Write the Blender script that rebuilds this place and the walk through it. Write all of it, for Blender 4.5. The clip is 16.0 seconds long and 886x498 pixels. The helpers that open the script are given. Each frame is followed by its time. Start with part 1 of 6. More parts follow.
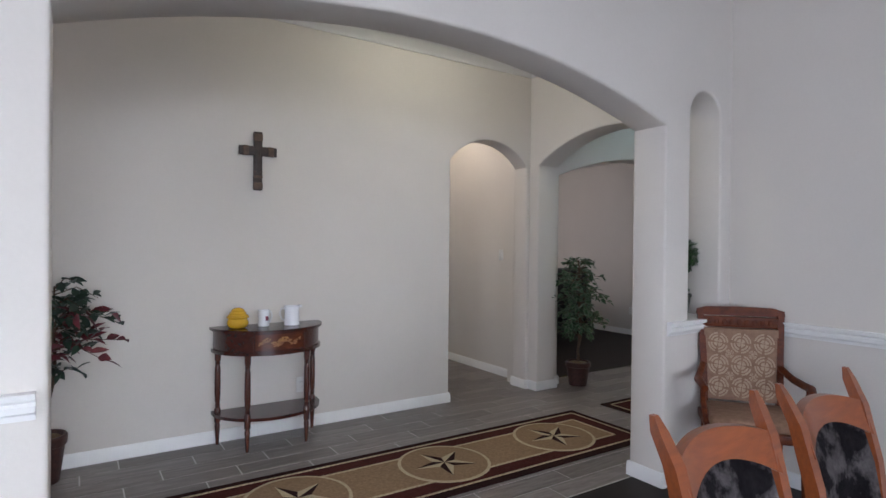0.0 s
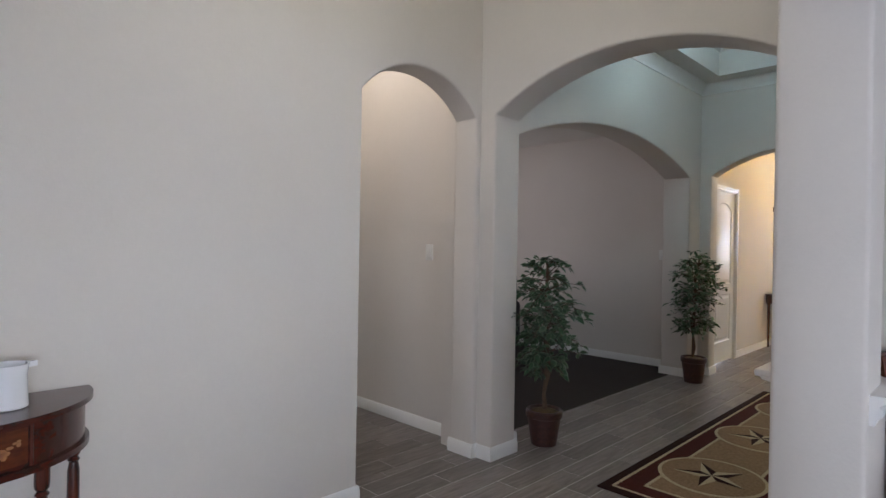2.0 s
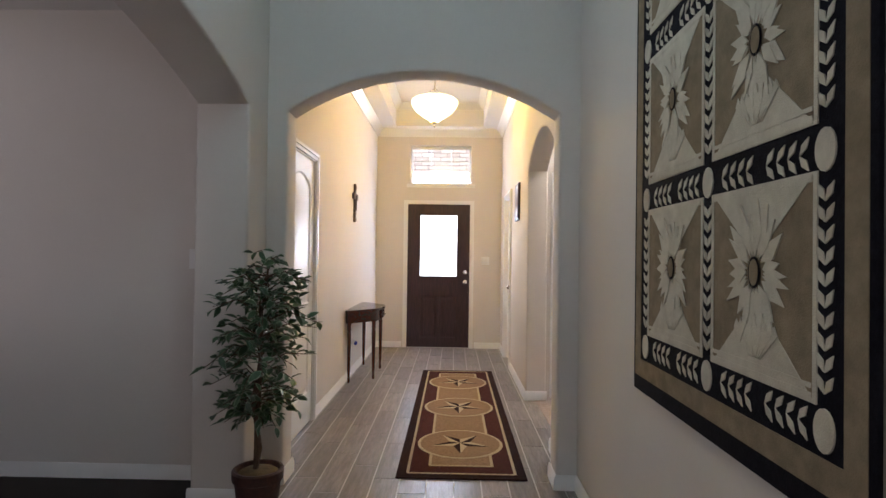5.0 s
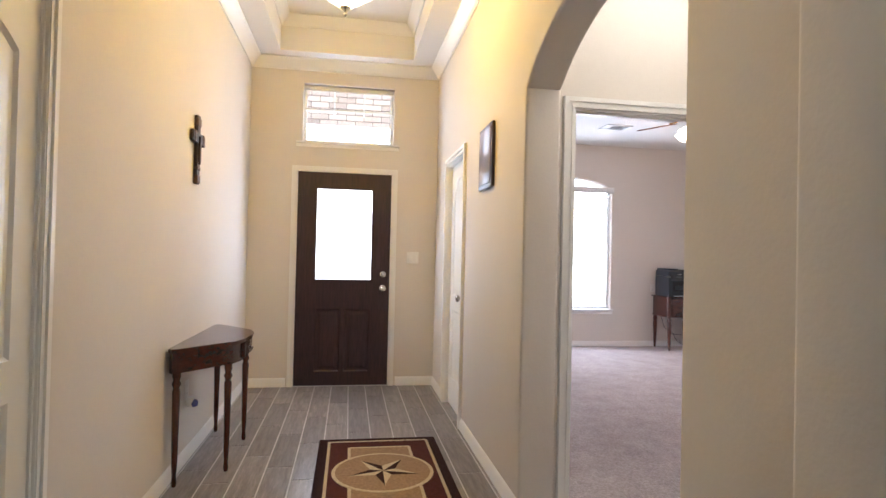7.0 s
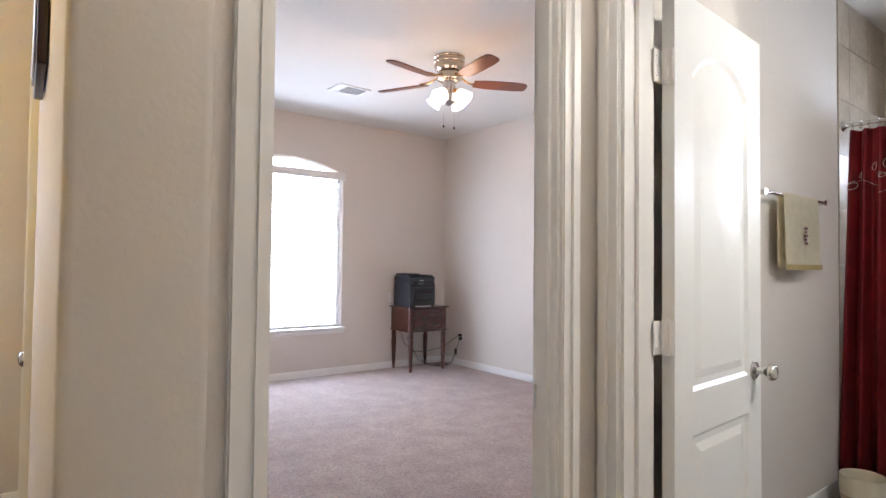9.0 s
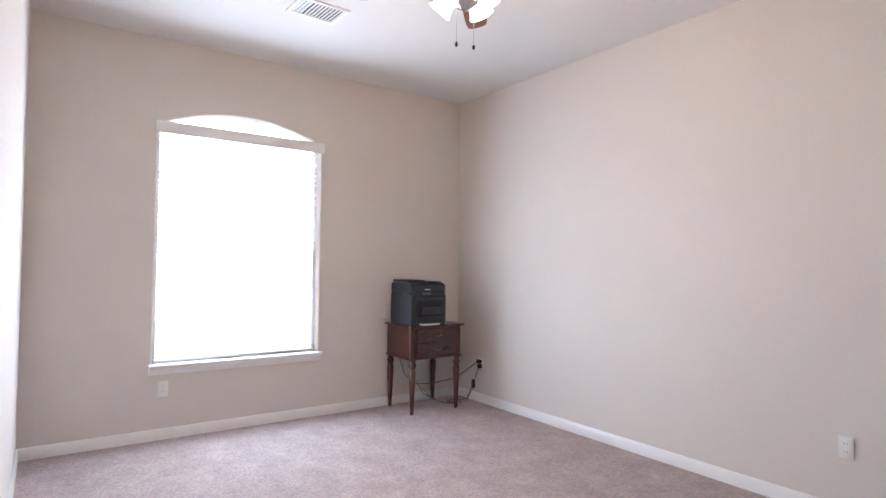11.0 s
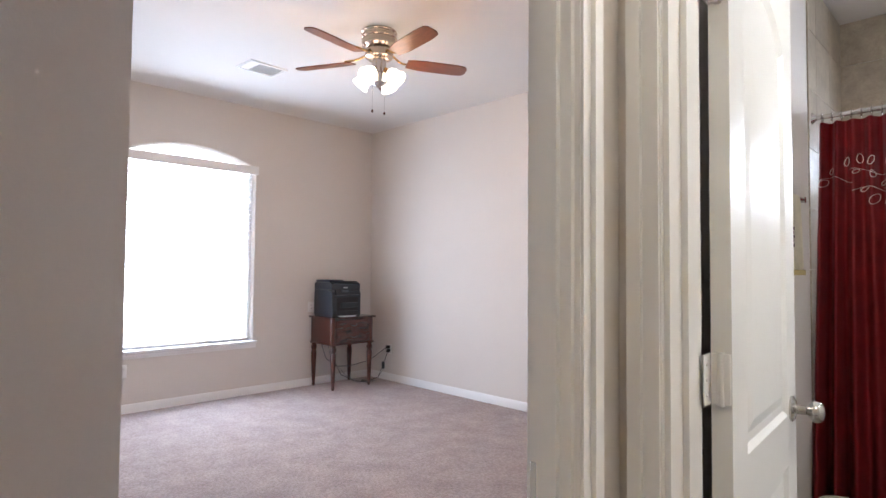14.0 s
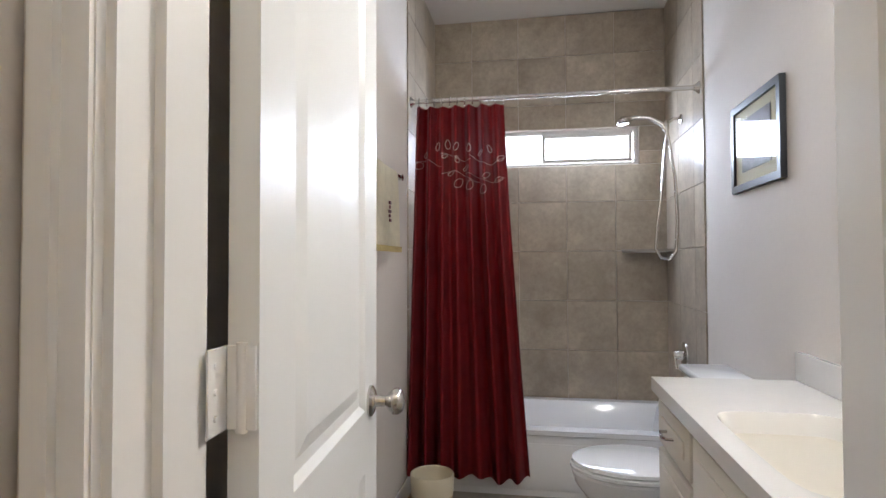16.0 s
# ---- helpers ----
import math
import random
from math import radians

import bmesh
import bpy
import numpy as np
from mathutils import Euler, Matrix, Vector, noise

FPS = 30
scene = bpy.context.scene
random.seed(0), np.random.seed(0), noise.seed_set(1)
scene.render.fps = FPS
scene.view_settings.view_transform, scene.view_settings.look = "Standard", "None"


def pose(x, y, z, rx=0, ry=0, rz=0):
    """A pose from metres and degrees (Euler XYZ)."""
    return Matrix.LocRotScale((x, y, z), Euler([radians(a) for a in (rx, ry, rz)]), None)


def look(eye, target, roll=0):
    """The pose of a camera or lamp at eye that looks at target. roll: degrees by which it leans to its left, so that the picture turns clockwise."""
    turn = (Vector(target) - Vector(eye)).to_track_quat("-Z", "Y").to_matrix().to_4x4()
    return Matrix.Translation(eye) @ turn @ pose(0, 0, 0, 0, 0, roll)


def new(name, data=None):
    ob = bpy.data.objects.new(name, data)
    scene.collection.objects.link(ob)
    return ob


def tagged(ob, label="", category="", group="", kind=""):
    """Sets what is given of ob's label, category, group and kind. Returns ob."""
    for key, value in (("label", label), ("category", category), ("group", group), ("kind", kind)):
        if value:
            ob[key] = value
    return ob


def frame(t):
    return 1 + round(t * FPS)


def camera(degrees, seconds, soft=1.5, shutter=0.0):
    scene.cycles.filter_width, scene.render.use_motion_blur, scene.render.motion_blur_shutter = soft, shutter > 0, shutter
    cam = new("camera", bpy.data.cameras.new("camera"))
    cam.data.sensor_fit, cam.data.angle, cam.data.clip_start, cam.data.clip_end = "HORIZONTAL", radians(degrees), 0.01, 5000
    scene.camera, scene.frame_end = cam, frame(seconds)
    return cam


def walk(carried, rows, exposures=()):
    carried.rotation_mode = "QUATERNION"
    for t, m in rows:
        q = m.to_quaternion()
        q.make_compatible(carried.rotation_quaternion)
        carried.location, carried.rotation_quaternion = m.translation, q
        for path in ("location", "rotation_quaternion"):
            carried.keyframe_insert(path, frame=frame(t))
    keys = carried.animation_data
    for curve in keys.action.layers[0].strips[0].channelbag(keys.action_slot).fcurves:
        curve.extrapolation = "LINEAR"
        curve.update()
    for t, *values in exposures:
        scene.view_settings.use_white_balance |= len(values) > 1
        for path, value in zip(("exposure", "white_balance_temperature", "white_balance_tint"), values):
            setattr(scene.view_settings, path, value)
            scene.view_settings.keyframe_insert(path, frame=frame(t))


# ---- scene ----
cam = camera(76.5, 16.0)
PATH = [
    (0, (-0.679, 0.208, 1.381), (0.417, 1.88, 1.365), 0.6),
    (0.5, (-0.466, 0.623, 1.355), (0.572, 2.333, 1.339), 0.8),
    (1, (-0.259, 1.06, 1.347), (0.806, 2.753, 1.328), 0.9),
    (1.5, (-0.021, 1.537, 1.334), (1.231, 3.098, 1.317), 1.1),
    (2, (0.32, 1.954, 1.32), (1.739, 3.364, 1.312), 1.0),
    (2.5, (0.687, 2.306, 1.315), (2.34, 3.432, 1.307), 1.2),
    (3, (1.145, 2.640, 1.328), (2.974, 3.449, 1.324), 1.2),
    (3.5, (1.629, 2.904, 1.323), (3.585, 3.321, 1.331), 1.0),
    (4, (2.162, 3.088, 1.334), (4.147, 3.329, 1.342), 0.9),
    (6.3, (5.02, 3.353, 1.271), (7.011, 3.163, 1.294), 0.9),
    (6.5, (5.26, 3.402, 1.276), (7.248, 3.179, 1.293), 1.0),
    (7, (5.895, 3.354, 1.254), (7.867, 3.025, 1.282), 1.3),
    (7.5, (6.421, 3.215, 1.285), (8.362, 2.736, 1.305), 1.5),
    (8, (6.915, 3.09, 1.249), (8.736, 2.263, 1.296), 1.3),
    (8.5, (7.324, 2.858, 1.254), (9.027, 1.81, 1.307), 1.1),
    (9, (7.69, 2.558, 1.277), (9.288, 1.356, 1.331), 0.6),
    (9.5, (8.047, 2.27, 1.283), (9.636, 1.056, 1.335), 0.2),
    (10, (8.438, 1.973, 1.295), (10.045, 0.783, 1.342), 0.8),
    (11.25, (9.12, 1.46, 1.305), (10.75, 0.31, 1.36), 0.7),
    (12.5, (8.774, 1.705, 1.311), (10.424, 0.576, 1.375), 0.6),
    (13, (8.506, 1.913, 1.292), (10.165, 0.798, 1.367), 0.5),
    (13.5, (8.286, 2.097, 1.28), (9.94, 0.975, 1.358), 0.5),
    (14, (8.16, 2.24, 1.277), (9.582, 0.835, 1.352), 0.5),
    (14.5, (8.11, 2.277, 1.273), (9.165, 0.578, 1.337), 0.2),
    (15, (8.121, 2.212, 1.251), (8.88, 0.363, 1.312), 0.1),
    (15.5, (8.151, 1.989, 1.235), (8.68, 0.061, 1.294), -0.3),
    (16, (8.215, 1.738, 1.219), (8.547, -0.234, 1.27), -0.2),
]
walk(cam, [(t, look(eye, target, roll)) for t, eye, target, roll in PATH], exposures=[(0, 0.0, 5900, 13), (3, 0.0, 5900, 14), (4, 0.12, 5900, 17), (6.5, 0.10, 5900, 15), (8.5, 0.0, 5900, 13), (9.5, 0.04, 5900, 13), (13.5, 0.05, 5900, 13), (15, 0.0, 5900, 13), (16, 0.0, 5900, 13)])

# ---- world and lights ----
world = bpy.data.worlds.new("sky_world")
scene.world = world
world.use_nodes = True
wn = world.node_tree.nodes
sky = wn.new("ShaderNodeTexSky")
sky.sky_type = "NISHITA"
sky.sun_disc = False
sky.sun_elevation, sky.sun_rotation = radians(50), radians(200)
wn["Background"].inputs["Strength"].default_value = 0.1
world.node_tree.links.new(sky.outputs[0], wn["Background"].inputs["Color"])

sun = new("sun", bpy.data.lights.new("sun", "SUN"))
sun.data.energy, sun.data.angle, sun.data.color = 5.0, radians(0.6), (1.0, 0.95, 0.88)
sun.matrix_world = look((0, 0, 30), (6, -18, 0))


def area(name, eye, target, w, h, watts, color):
    d = bpy.data.lights.new(name, "AREA")
    d.shape, d.size, d.size_y, d.energy, d.color = "RECTANGLE", w, h, watts, color
    o = new(name, d)
    o.matrix_world = look(eye, target)
    return o


def bulb(name, x, y, z, watts, color, r=0.05):
    d = bpy.data.lights.new(name, "POINT")
    d.energy, d.color, d.shadow_soft_size = watts, color, r
    o = new(name, d)
    o.location = (x, y, z)
    return o


DAY = (0.80, 0.88, 1.0)
WARM = (1.0, 0.60, 0.065)
area("daylight_bedroom", (13.50, 0.21, 1.40), (10.0, 0.30, 0.95), 1.2, 1.7, 65, (0.78, 0.87, 1.0))
area("daylight_transom", (11.42, 3.39, 2.60), (8.0, 3.39, 2.0), 0.8, 0.5, 9, DAY)
area("daylight_door", (11.30, 3.40, 1.43), (8.0, 3.40, 0.6), 0.52, 0.86, 19, DAY)
area("daylight_bath", (8.08, -1.99, 1.98), (8.1, 0.0, 1.3), 0.95, 0.22, 20, DAY)
area("daylight_dining", (-0.6, -3.42, 1.55), (2.6, 1.0, 1.7), 2.4, 1.6, 64, (0.76, 0.86, 1.0))
# added fill from an unseen west opening, brightens the dining east wall
area("daylight_dining_side", (-3.77, -1.3, 1.5), (2.8, 0.6, 1.6), 2.1, 1.6, 98, (0.90, 0.92, 1.0))
area("daylight_living", (-3.75, 3.3, 1.6), (2.0, 3.6, 1.2), 1.5, 1.8, 16, (0.90, 0.90, 1.0))
bulb("lamp_hall", 2.48, 5.25, 2.95, 14, (1.0, 0.89, 0.74), 0.15)
bulb("lamp_bath_hall", 7.95, 1.80, 2.80, 20, (1.0, 0.93, 0.78), 0.12)
area("lamp_bath", (7.47, 0.45, 2.22), (8.6, 0.3, 1.4), 0.6, 0.12, 18, (1.0, 0.93, 0.80))
bulb("lamp_foyer", 4.9, 3.38, 3.20, 13.5, (0.70, 0.95, 0.97), 0.12)
bulb("lamp_gallery", 1.60, 3.35, 3.20, 16, (1.0, 0.96, 0.76), 0.12)
area("daylight_living_room", (4.4, 8.34, 1.6), (5.6, 4.6, 1.0), 1.5, 1.6, 15, (1.0, 0.86, 0.82))

# ---- materials ----


def mat(name, color, rough=0.5, metal=0.0, var=0.0, scale=6.0, bump=0.0, bscale=150.0, color2=None, stretch=None, spec=0.5, coat=0.0, rand=0.0, grain=0.0, gscale=120.0, sharp=0.2):
    m = bpy.data.materials.new(name)
    m.use_nodes = True
    nt = m.node_tree
    b = nt.nodes["Principled BSDF"]
    b.inputs["Base Color"].default_value = (*color, 1)
    b.inputs["Roughness"].default_value = rough
    b.inputs["Metallic"].default_value = metal
    b.inputs["Specular IOR Level"].default_value = spec
    b.inputs["Coat Weight"].default_value = coat
    tc = nt.nodes.new("ShaderNodeTexCoord")
    mp = nt.nodes.new("ShaderNodeMapping")
    nt.links.new(tc.outputs["Object"], mp.inputs["Vector"])
    if stretch:
        mp.inputs["Scale"].default_value = stretch
    at = mp.outputs[0]
    if rand:
        orn = nt.nodes.new("ShaderNodeObjectInfo")
        shift = nt.nodes.new("ShaderNodeVectorMath")
        shift.operation = "MULTIPLY_ADD"
        shift.inputs[1].default_value = (17.0, 29.0, 41.0)
        nt.links.new(orn.outputs["Random"], shift.inputs[0])
        nt.links.new(mp.outputs[0], shift.inputs[2])
        at = shift.outputs[0]
    if var or color2:
        n1 = nt.nodes.new("ShaderNodeTexNoise")
        n1.inputs["Scale"].default_value = scale
        n1.inputs["Detail"].default_value = 6
        n1.inputs["Roughness"].default_value = 0.6
        nt.links.new(at, n1.inputs["Vector"])
        ramp = nt.nodes.new("ShaderNodeMapRange")
        ramp.inputs["From Min"].default_value, ramp.inputs["From Max"].default_value = 0.5 - sharp, 0.5 + sharp
        nt.links.new(n1.outputs["Fac"], ramp.inputs["Value"])
        mix = nt.nodes.new("ShaderNodeMix")
        mix.data_type = "RGBA"
        c2 = color2 or tuple(c * (1 - var) for c in color)
        mix.inputs["A"].default_value = (*color, 1)
        mix.inputs["B"].default_value = (*c2, 1)
        nt.links.new(ramp.outputs[0], mix.inputs["Factor"])
        out = mix.outputs["Result"]
        if grain:
            n3 = nt.nodes.new("ShaderNodeTexNoise")
            n3.inputs["Scale"].default_value = gscale
            n3.inputs["Detail"].default_value = 4
            n3.inputs["Roughness"].default_value = 0.7
            nt.links.new(at, n3.inputs["Vector"])
            gr = nt.nodes.new("ShaderNodeMapRange")
            gr.inputs["From Min"].default_value, gr.inputs["From Max"].default_value = 0.3, 0.7
            gr.inputs["To Min"].default_value, gr.inputs["To Max"].default_value = 1 - grain, 1 + grain
            nt.links.new(n3.outputs["Fac"], gr.inputs["Value"])
            gh = nt.nodes.new("ShaderNodeHueSaturation")
            nt.links.new(out, gh.inputs["Color"])
            nt.links.new(gr.outputs[0], gh.inputs["Value"])
            out = gh.outputs["Color"]
        if rand:
            oi = nt.nodes.new("ShaderNodeObjectInfo")
            gi = nt.nodes.new("ShaderNodeNewGeometry")
            ad = nt.nodes.new("ShaderNodeMath")
            ad.operation = "ADD"
            nt.links.new(oi.outputs["Random"], ad.inputs[0])
            nt.links.new(gi.outputs["Random Per Island"], ad.inputs[1])
            fr = nt.nodes.new("ShaderNodeMath")
            fr.operation = "FRACT"
            nt.links.new(ad.outputs[0], fr.inputs[0])
            mr = nt.nodes.new("ShaderNodeMapRange")
            mr.inputs["To Min"].default_value, mr.inputs["To Max"].default_value = 1 - rand, 1 + rand
            nt.links.new(fr.outputs[0], mr.inputs["Value"])
            hs = nt.nodes.new("ShaderNodeHueSaturation")
            nt.links.new(out, hs.inputs["Color"])
            nt.links.new(mr.outputs[0], hs.inputs["Value"])
            out = hs.outputs["Color"]
        nt.links.new(out, b.inputs["Base Color"])
    if bump:
        n2 = nt.nodes.new("ShaderNodeTexNoise")
        n2.inputs["Scale"].default_value = bscale
        n2.inputs["Detail"].default_value = 3
        nt.links.new(mp.outputs[0], n2.inputs["Vector"])
        bp = nt.nodes.new("ShaderNodeBump")
        bp.inputs["Strength"].default_value = bump
        bp.inputs["Distance"].default_value = 0.004
        nt.links.new(n2.outputs["Fac"], bp.inputs["Height"])
        nt.links.new(bp.outputs[0], b.inputs["Normal"])
    return m


def glow(name, color, strength):
    m = bpy.data.materials.new(name)
    m.use_nodes = True
    b = m.node_tree.nodes["Principled BSDF"]
    b.inputs["Base Color"].default_value = (0.8, 0.8, 0.8, 1)
    b.inputs["Emission Color"].default_value = (*color, 1)
    b.inputs["Emission Strength"].default_value = strength
    return m


M_WALL = mat("beige_wall_paint", (0.675, 0.63, 0.58), 0.75, var=0.04, scale=1.3, bump=0.16, bscale=95, spec=0.25, grain=0.012, gscale=60)
M_CEIL = mat("ceiling_paint", (0.74, 0.715, 0.68), 0.85, var=0.03, scale=1.5, bump=0.3, bscale=80, spec=0.2)
M_TRIM = mat("white_trim_paint", (0.80, 0.79, 0.77), 0.32, var=0.03, scale=4, bump=0.04, bscale=60)
M_GROUT = mat("pale_grout", (0.62, 0.60, 0.585), 0.9, var=0.2, scale=9)
M_PLANK = mat("wood_look_tile", (0.235, 0.205, 0.19), 0.34, scale=5, color2=(0.112, 0.094, 0.087), stretch=(1.0, 9.0, 1.0), bump=0.08, bscale=30, rand=0.24, grain=0.22, gscale=22)
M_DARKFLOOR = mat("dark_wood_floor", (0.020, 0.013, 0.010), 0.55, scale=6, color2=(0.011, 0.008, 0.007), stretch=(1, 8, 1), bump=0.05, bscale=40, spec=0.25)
M_CARPET = mat("beige_carpet", (0.45, 0.38, 0.36), 0.95, scale=5, color2=(0.35, 0.29, 0.275), bump=1.0, bscale=160, spec=0.1, grain=0.30, gscale=75)
M_BATHTILE = mat("taupe_wall_tile", (0.47, 0.405, 0.315), 0.34, scale=4, color2=(0.285, 0.24, 0.18), bump=0.05, bscale=20, rand=0.12, grain=0.20, gscale=32)
M_BATHGROUT = mat("taupe_grout", (0.34, 0.295, 0.23), 0.9, var=0.15)
M_BATHFLOOR = mat("bath_floor_tile", (0.30, 0.26, 0.21), 0.35, scale=4, color2=(0.2, 0.17, 0.135))
M_DOOR = mat("white_door_paint", (0.78, 0.78, 0.76), 0.36, var=0.02, scale=3, bump=0.03, bscale=40)
M_FRONT = mat("dark_stained_door", (0.046, 0.018, 0.022), 0.40, scale=9, color2=(0.013, 0.006, 0.008), stretch=(9, 9, 0.8), bump=0.06, bscale=50)
M_CHERRY = mat("cherry_wood", (0.072, 0.016, 0.009), 0.25, scale=8, color2=(0.026, 0.007, 0.005), stretch=(1, 6, 6), bump=0.04, bscale=60, coat=0.3)
M_CHERRYV = mat("cherry_wood_upright", (0.095, 0.022, 0.011), 0.25, scale=8, color2=(0.034, 0.009, 0.006), stretch=(7, 7, 1), bump=0.04, bscale=60, coat=0.3)
M_ORANGEWOOD = mat("orange_stained_wood", (0.23, 0.056, 0.011), 0.32, scale=7, color2=(0.16, 0.037, 0.009), stretch=(1, 14, 7), bump=0.05, bscale=50, coat=0.4)
M_CHROME = mat("brushed_nickel", (0.62, 0.60, 0.57), 0.22, 1.0, var=0.08, scale=20)
M_BLACK = mat("black_plastic", (0.012, 0.014, 0.018), 0.38, var=0.3, scale=8, bump=0.03, bscale=200)
M_WHITEPL = mat("white_plastic", (0.78, 0.77, 0.74), 0.4, var=0.02)
M_DAYGLOW = glow("bright_daylight", (0.93, 0.97, 1.0), 12.0)

# ---- mesh helpers ----


def mapped(axis, a, z, c):
    return (a, c, z) if axis == "y" else ((c, a, z) if axis == "x" else (a, z, c))


def finish(bm):
    bmesh.ops.recalc_face_normals(bm, faces=bm.faces)


def link(name, bm, material, parent=None, label="", smooth=None):
    me = bpy.data.meshes.new(name)
    bm.to_mesh(me)
    bm.free()
    for m in material if isinstance(material, (list, tuple)) else [material]:
        me.materials.append(m)
    o = new(name, me)
    if smooth is not None:
        me.shade_smooth()
        me.set_sharp_from_angle(angle=radians(smooth))
    if parent:
        o.parent = parent
    if label:
        o["label"] = label
    return o


def part(name, bm, material, parent, label="", smooth=40):
    finish(bm)
    return link(name, bm, material, parent, label, smooth)


def structure(name, bm, material, label="", category="", smooth=None):
    finish(bm)
    return tagged(link(name, bm, material, None, "", smooth), label, category, "", "structure")


def thing(name, m, label, category, group=""):
    o = new(name)
    o.empty_display_size = 0.1
    o.matrix_world = m
    return tagged(o, label, category, group)


def box(bm, x0, y0, z0, x1, y1, z1, bevel=0.0, seg=2):
    r = bmesh.ops.create_cube(bm, size=1.0, matrix=Matrix.Translation(((x0 + x1) / 2, (y0 + y1) / 2, (z0 + z1) / 2)) @ Matrix.Diagonal((abs(x1 - x0), abs(y1 - y0), abs(z1 - z0), 1)))
    if bevel:
        es = {e for v in r["verts"] for e in v.link_edges}
        bmesh.ops.bevel(bm, geom=list(es), offset=bevel, segments=seg, affect="EDGES", profile=0.5)
    return bm


def nb():
    return bmesh.new()


def prism(bm, pts, axis, c0, c1):
    """A solid from an outline in the plane across the axis, between c0 and c1."""
    lo = [bm.verts.new(mapped(axis, a, z, c0)) for a, z in pts]
    hi = [bm.verts.new(mapped(axis, a, z, c1)) for a, z in pts]
    bm.faces.new(lo)
    bm.faces.new(hi[::-1])
    n = len(pts)
    for i in range(n):
        bm.faces.new((lo[i], lo[(i + 1) % n], hi[(i + 1) % n], hi[i]))
    return bm


def lathe(bm, prof, n=24, x=0.0, y=0.0, z=0.0, m=None):
    """A turned solid: prof is a list of (radius, height)."""
    m = m or Matrix.Translation((x, y, z))
    rings = []
    for r, h in prof:
        rings.append([bm.verts.new(m @ Vector((max(r, 1e-4) * math.cos(2 * math.pi * i / n), max(r, 1e-4) * math.sin(2 * math.pi * i / n), h))) for i in range(n)])
    for a, b in zip(rings, rings[1:]):
        for i in range(n):
            bm.faces.new((a[i], a[(i + 1) % n], b[(i + 1) % n], b[i]))
    bm.faces.new(rings[0][::-1])
    bm.faces.new(rings[-1])
    return bm


def tube(bm, pts, r, n=8, r2=None):
    """A round bar along points, tapering from r to r2."""
    pts = [Vector(p) for p in pts]
    rings = []
    u = None
    for i, p in enumerate(pts):
        d = (pts[min(i + 1, len(pts) - 1)] - pts[max(i - 1, 0)]).normalized()
        if u is None:
            u = d.cross(Vector((0, 0, 1)) if abs(d.z) < 0.95 else Vector((1, 0, 0)))
        u = (u - d * u.dot(d)).normalized()
        v = d.cross(u)
        rr = r if r2 is None else r + (r2 - r) * i / (len(pts) - 1)
        rings.append([bm.verts.new(p + rr * (math.cos(2 * math.pi * k / n) * u + math.sin(2 * math.pi * k / n) * v)) for k in range(n)])
    for a, b in zip(rings, rings[1:]):
        for i in range(n):
            bm.faces.new((a[i], a[(i + 1) % n], b[(i + 1) % n], b[i]))
    bm.faces.new(rings[0][::-1])
    bm.faces.new(rings[-1])
    return bm


def rod(bm, p, q, r, n=12):
    return tube(bm, [p, q], r, n)


def arc(l, r, spring, rise, n=20):
    """Points over an opening from l to r: a circle's segment of that rise."""
    if rise <= 0:
        return [(l, spring), (r, spring)]
    half = (r - l) / 2
    rad = (half * half + rise * rise) / (2 * rise)
    th = math.asin(min(1.0, half / rad)) if rise <= half else math.pi - math.asin(half / rad)
    return [((l + r) / 2 + rad * math.sin(-th + 2 * th * i / n), spring + rise - rad + rad * math.cos(-th + 2 * th * i / n)) for i in range(n + 1)]


def wall_mesh(axis, c0, c1, a0, a1, z1, doors=(), holes=(), round_r=0.016):
    """A wall with openings. doors reach the floor: (l, r, spring, rise); holes do not: (l, r, bottom, spring, rise)."""
    bm = nb()
    outline, marks = [(a0, 0.0)], set()
    for l, r, spring, rise in sorted(doors):
        seq = [(l, 0.0)] + arc(l, r, spring, rise) + [(r, 0.0)]
        outline += seq
        marks |= {(round(a, 4), round(z, 4)) for a, z in seq}
    outline += [(a1, 0.0), (a1, z1), (a0, z1)]
    loops = [outline]
    for l, r, bot, spring, rise in holes:
        seq = [(l, bot)] + arc(l, r, spring, rise) + [(r, bot)]
        loops.append(seq)
        marks |= {(round(a, 4), round(z, 4)) for a, z in seq}
    edges = []
    for lp in loops:
        vs = [bm.verts.new(mapped(axis, a, z, c0)) for a, z in lp]
        edges += [bm.edges.new((vs[i], vs[(i + 1) % len(vs)])) for i in range(len(vs))]
    bmesh.ops.triangle_fill(bm, use_beauty=True, use_dissolve=False, edges=edges)
    ret = bmesh.ops.extrude_face_region(bm, geom=bm.faces[:])
    d = c1 - c0
    bmesh.ops.translate(bm, verts=[v for v in ret["geom"] if isinstance(v, bmesh.types.BMVert)], vec=(0, d, 0) if axis == "y" else (d, 0, 0))
    finish(bm)
    k = 0 if axis == "y" else 1
    if round_r:
        es = []
        for e in bm.edges:
            p, q = e.verts[0].co, e.verts[1].co
            if all((round(v[k], 4), round(v.z, 4)) in marks for v in (p, q)) and abs(p[1 - k] - q[1 - k]) < 1e-5 and len(e.link_faces) == 2 and e.calc_face_angle() > 1.0:
                es.append(e)
        bmesh.ops.bevel(bm, geom=es, offset=round_r, segments=3, affect="EDGES", profile=0.5)
    return bm


def wall(name, axis, c0, c1, a0, a1, z1, doors=(), holes=(), round_r=0.016, label="beige textured drywall wall", material=None):
    return structure(name, wall_mesh(axis, c0, c1, a0, a1, z1, doors, holes, round_r), material or M_WALL, label, "wall", 35)


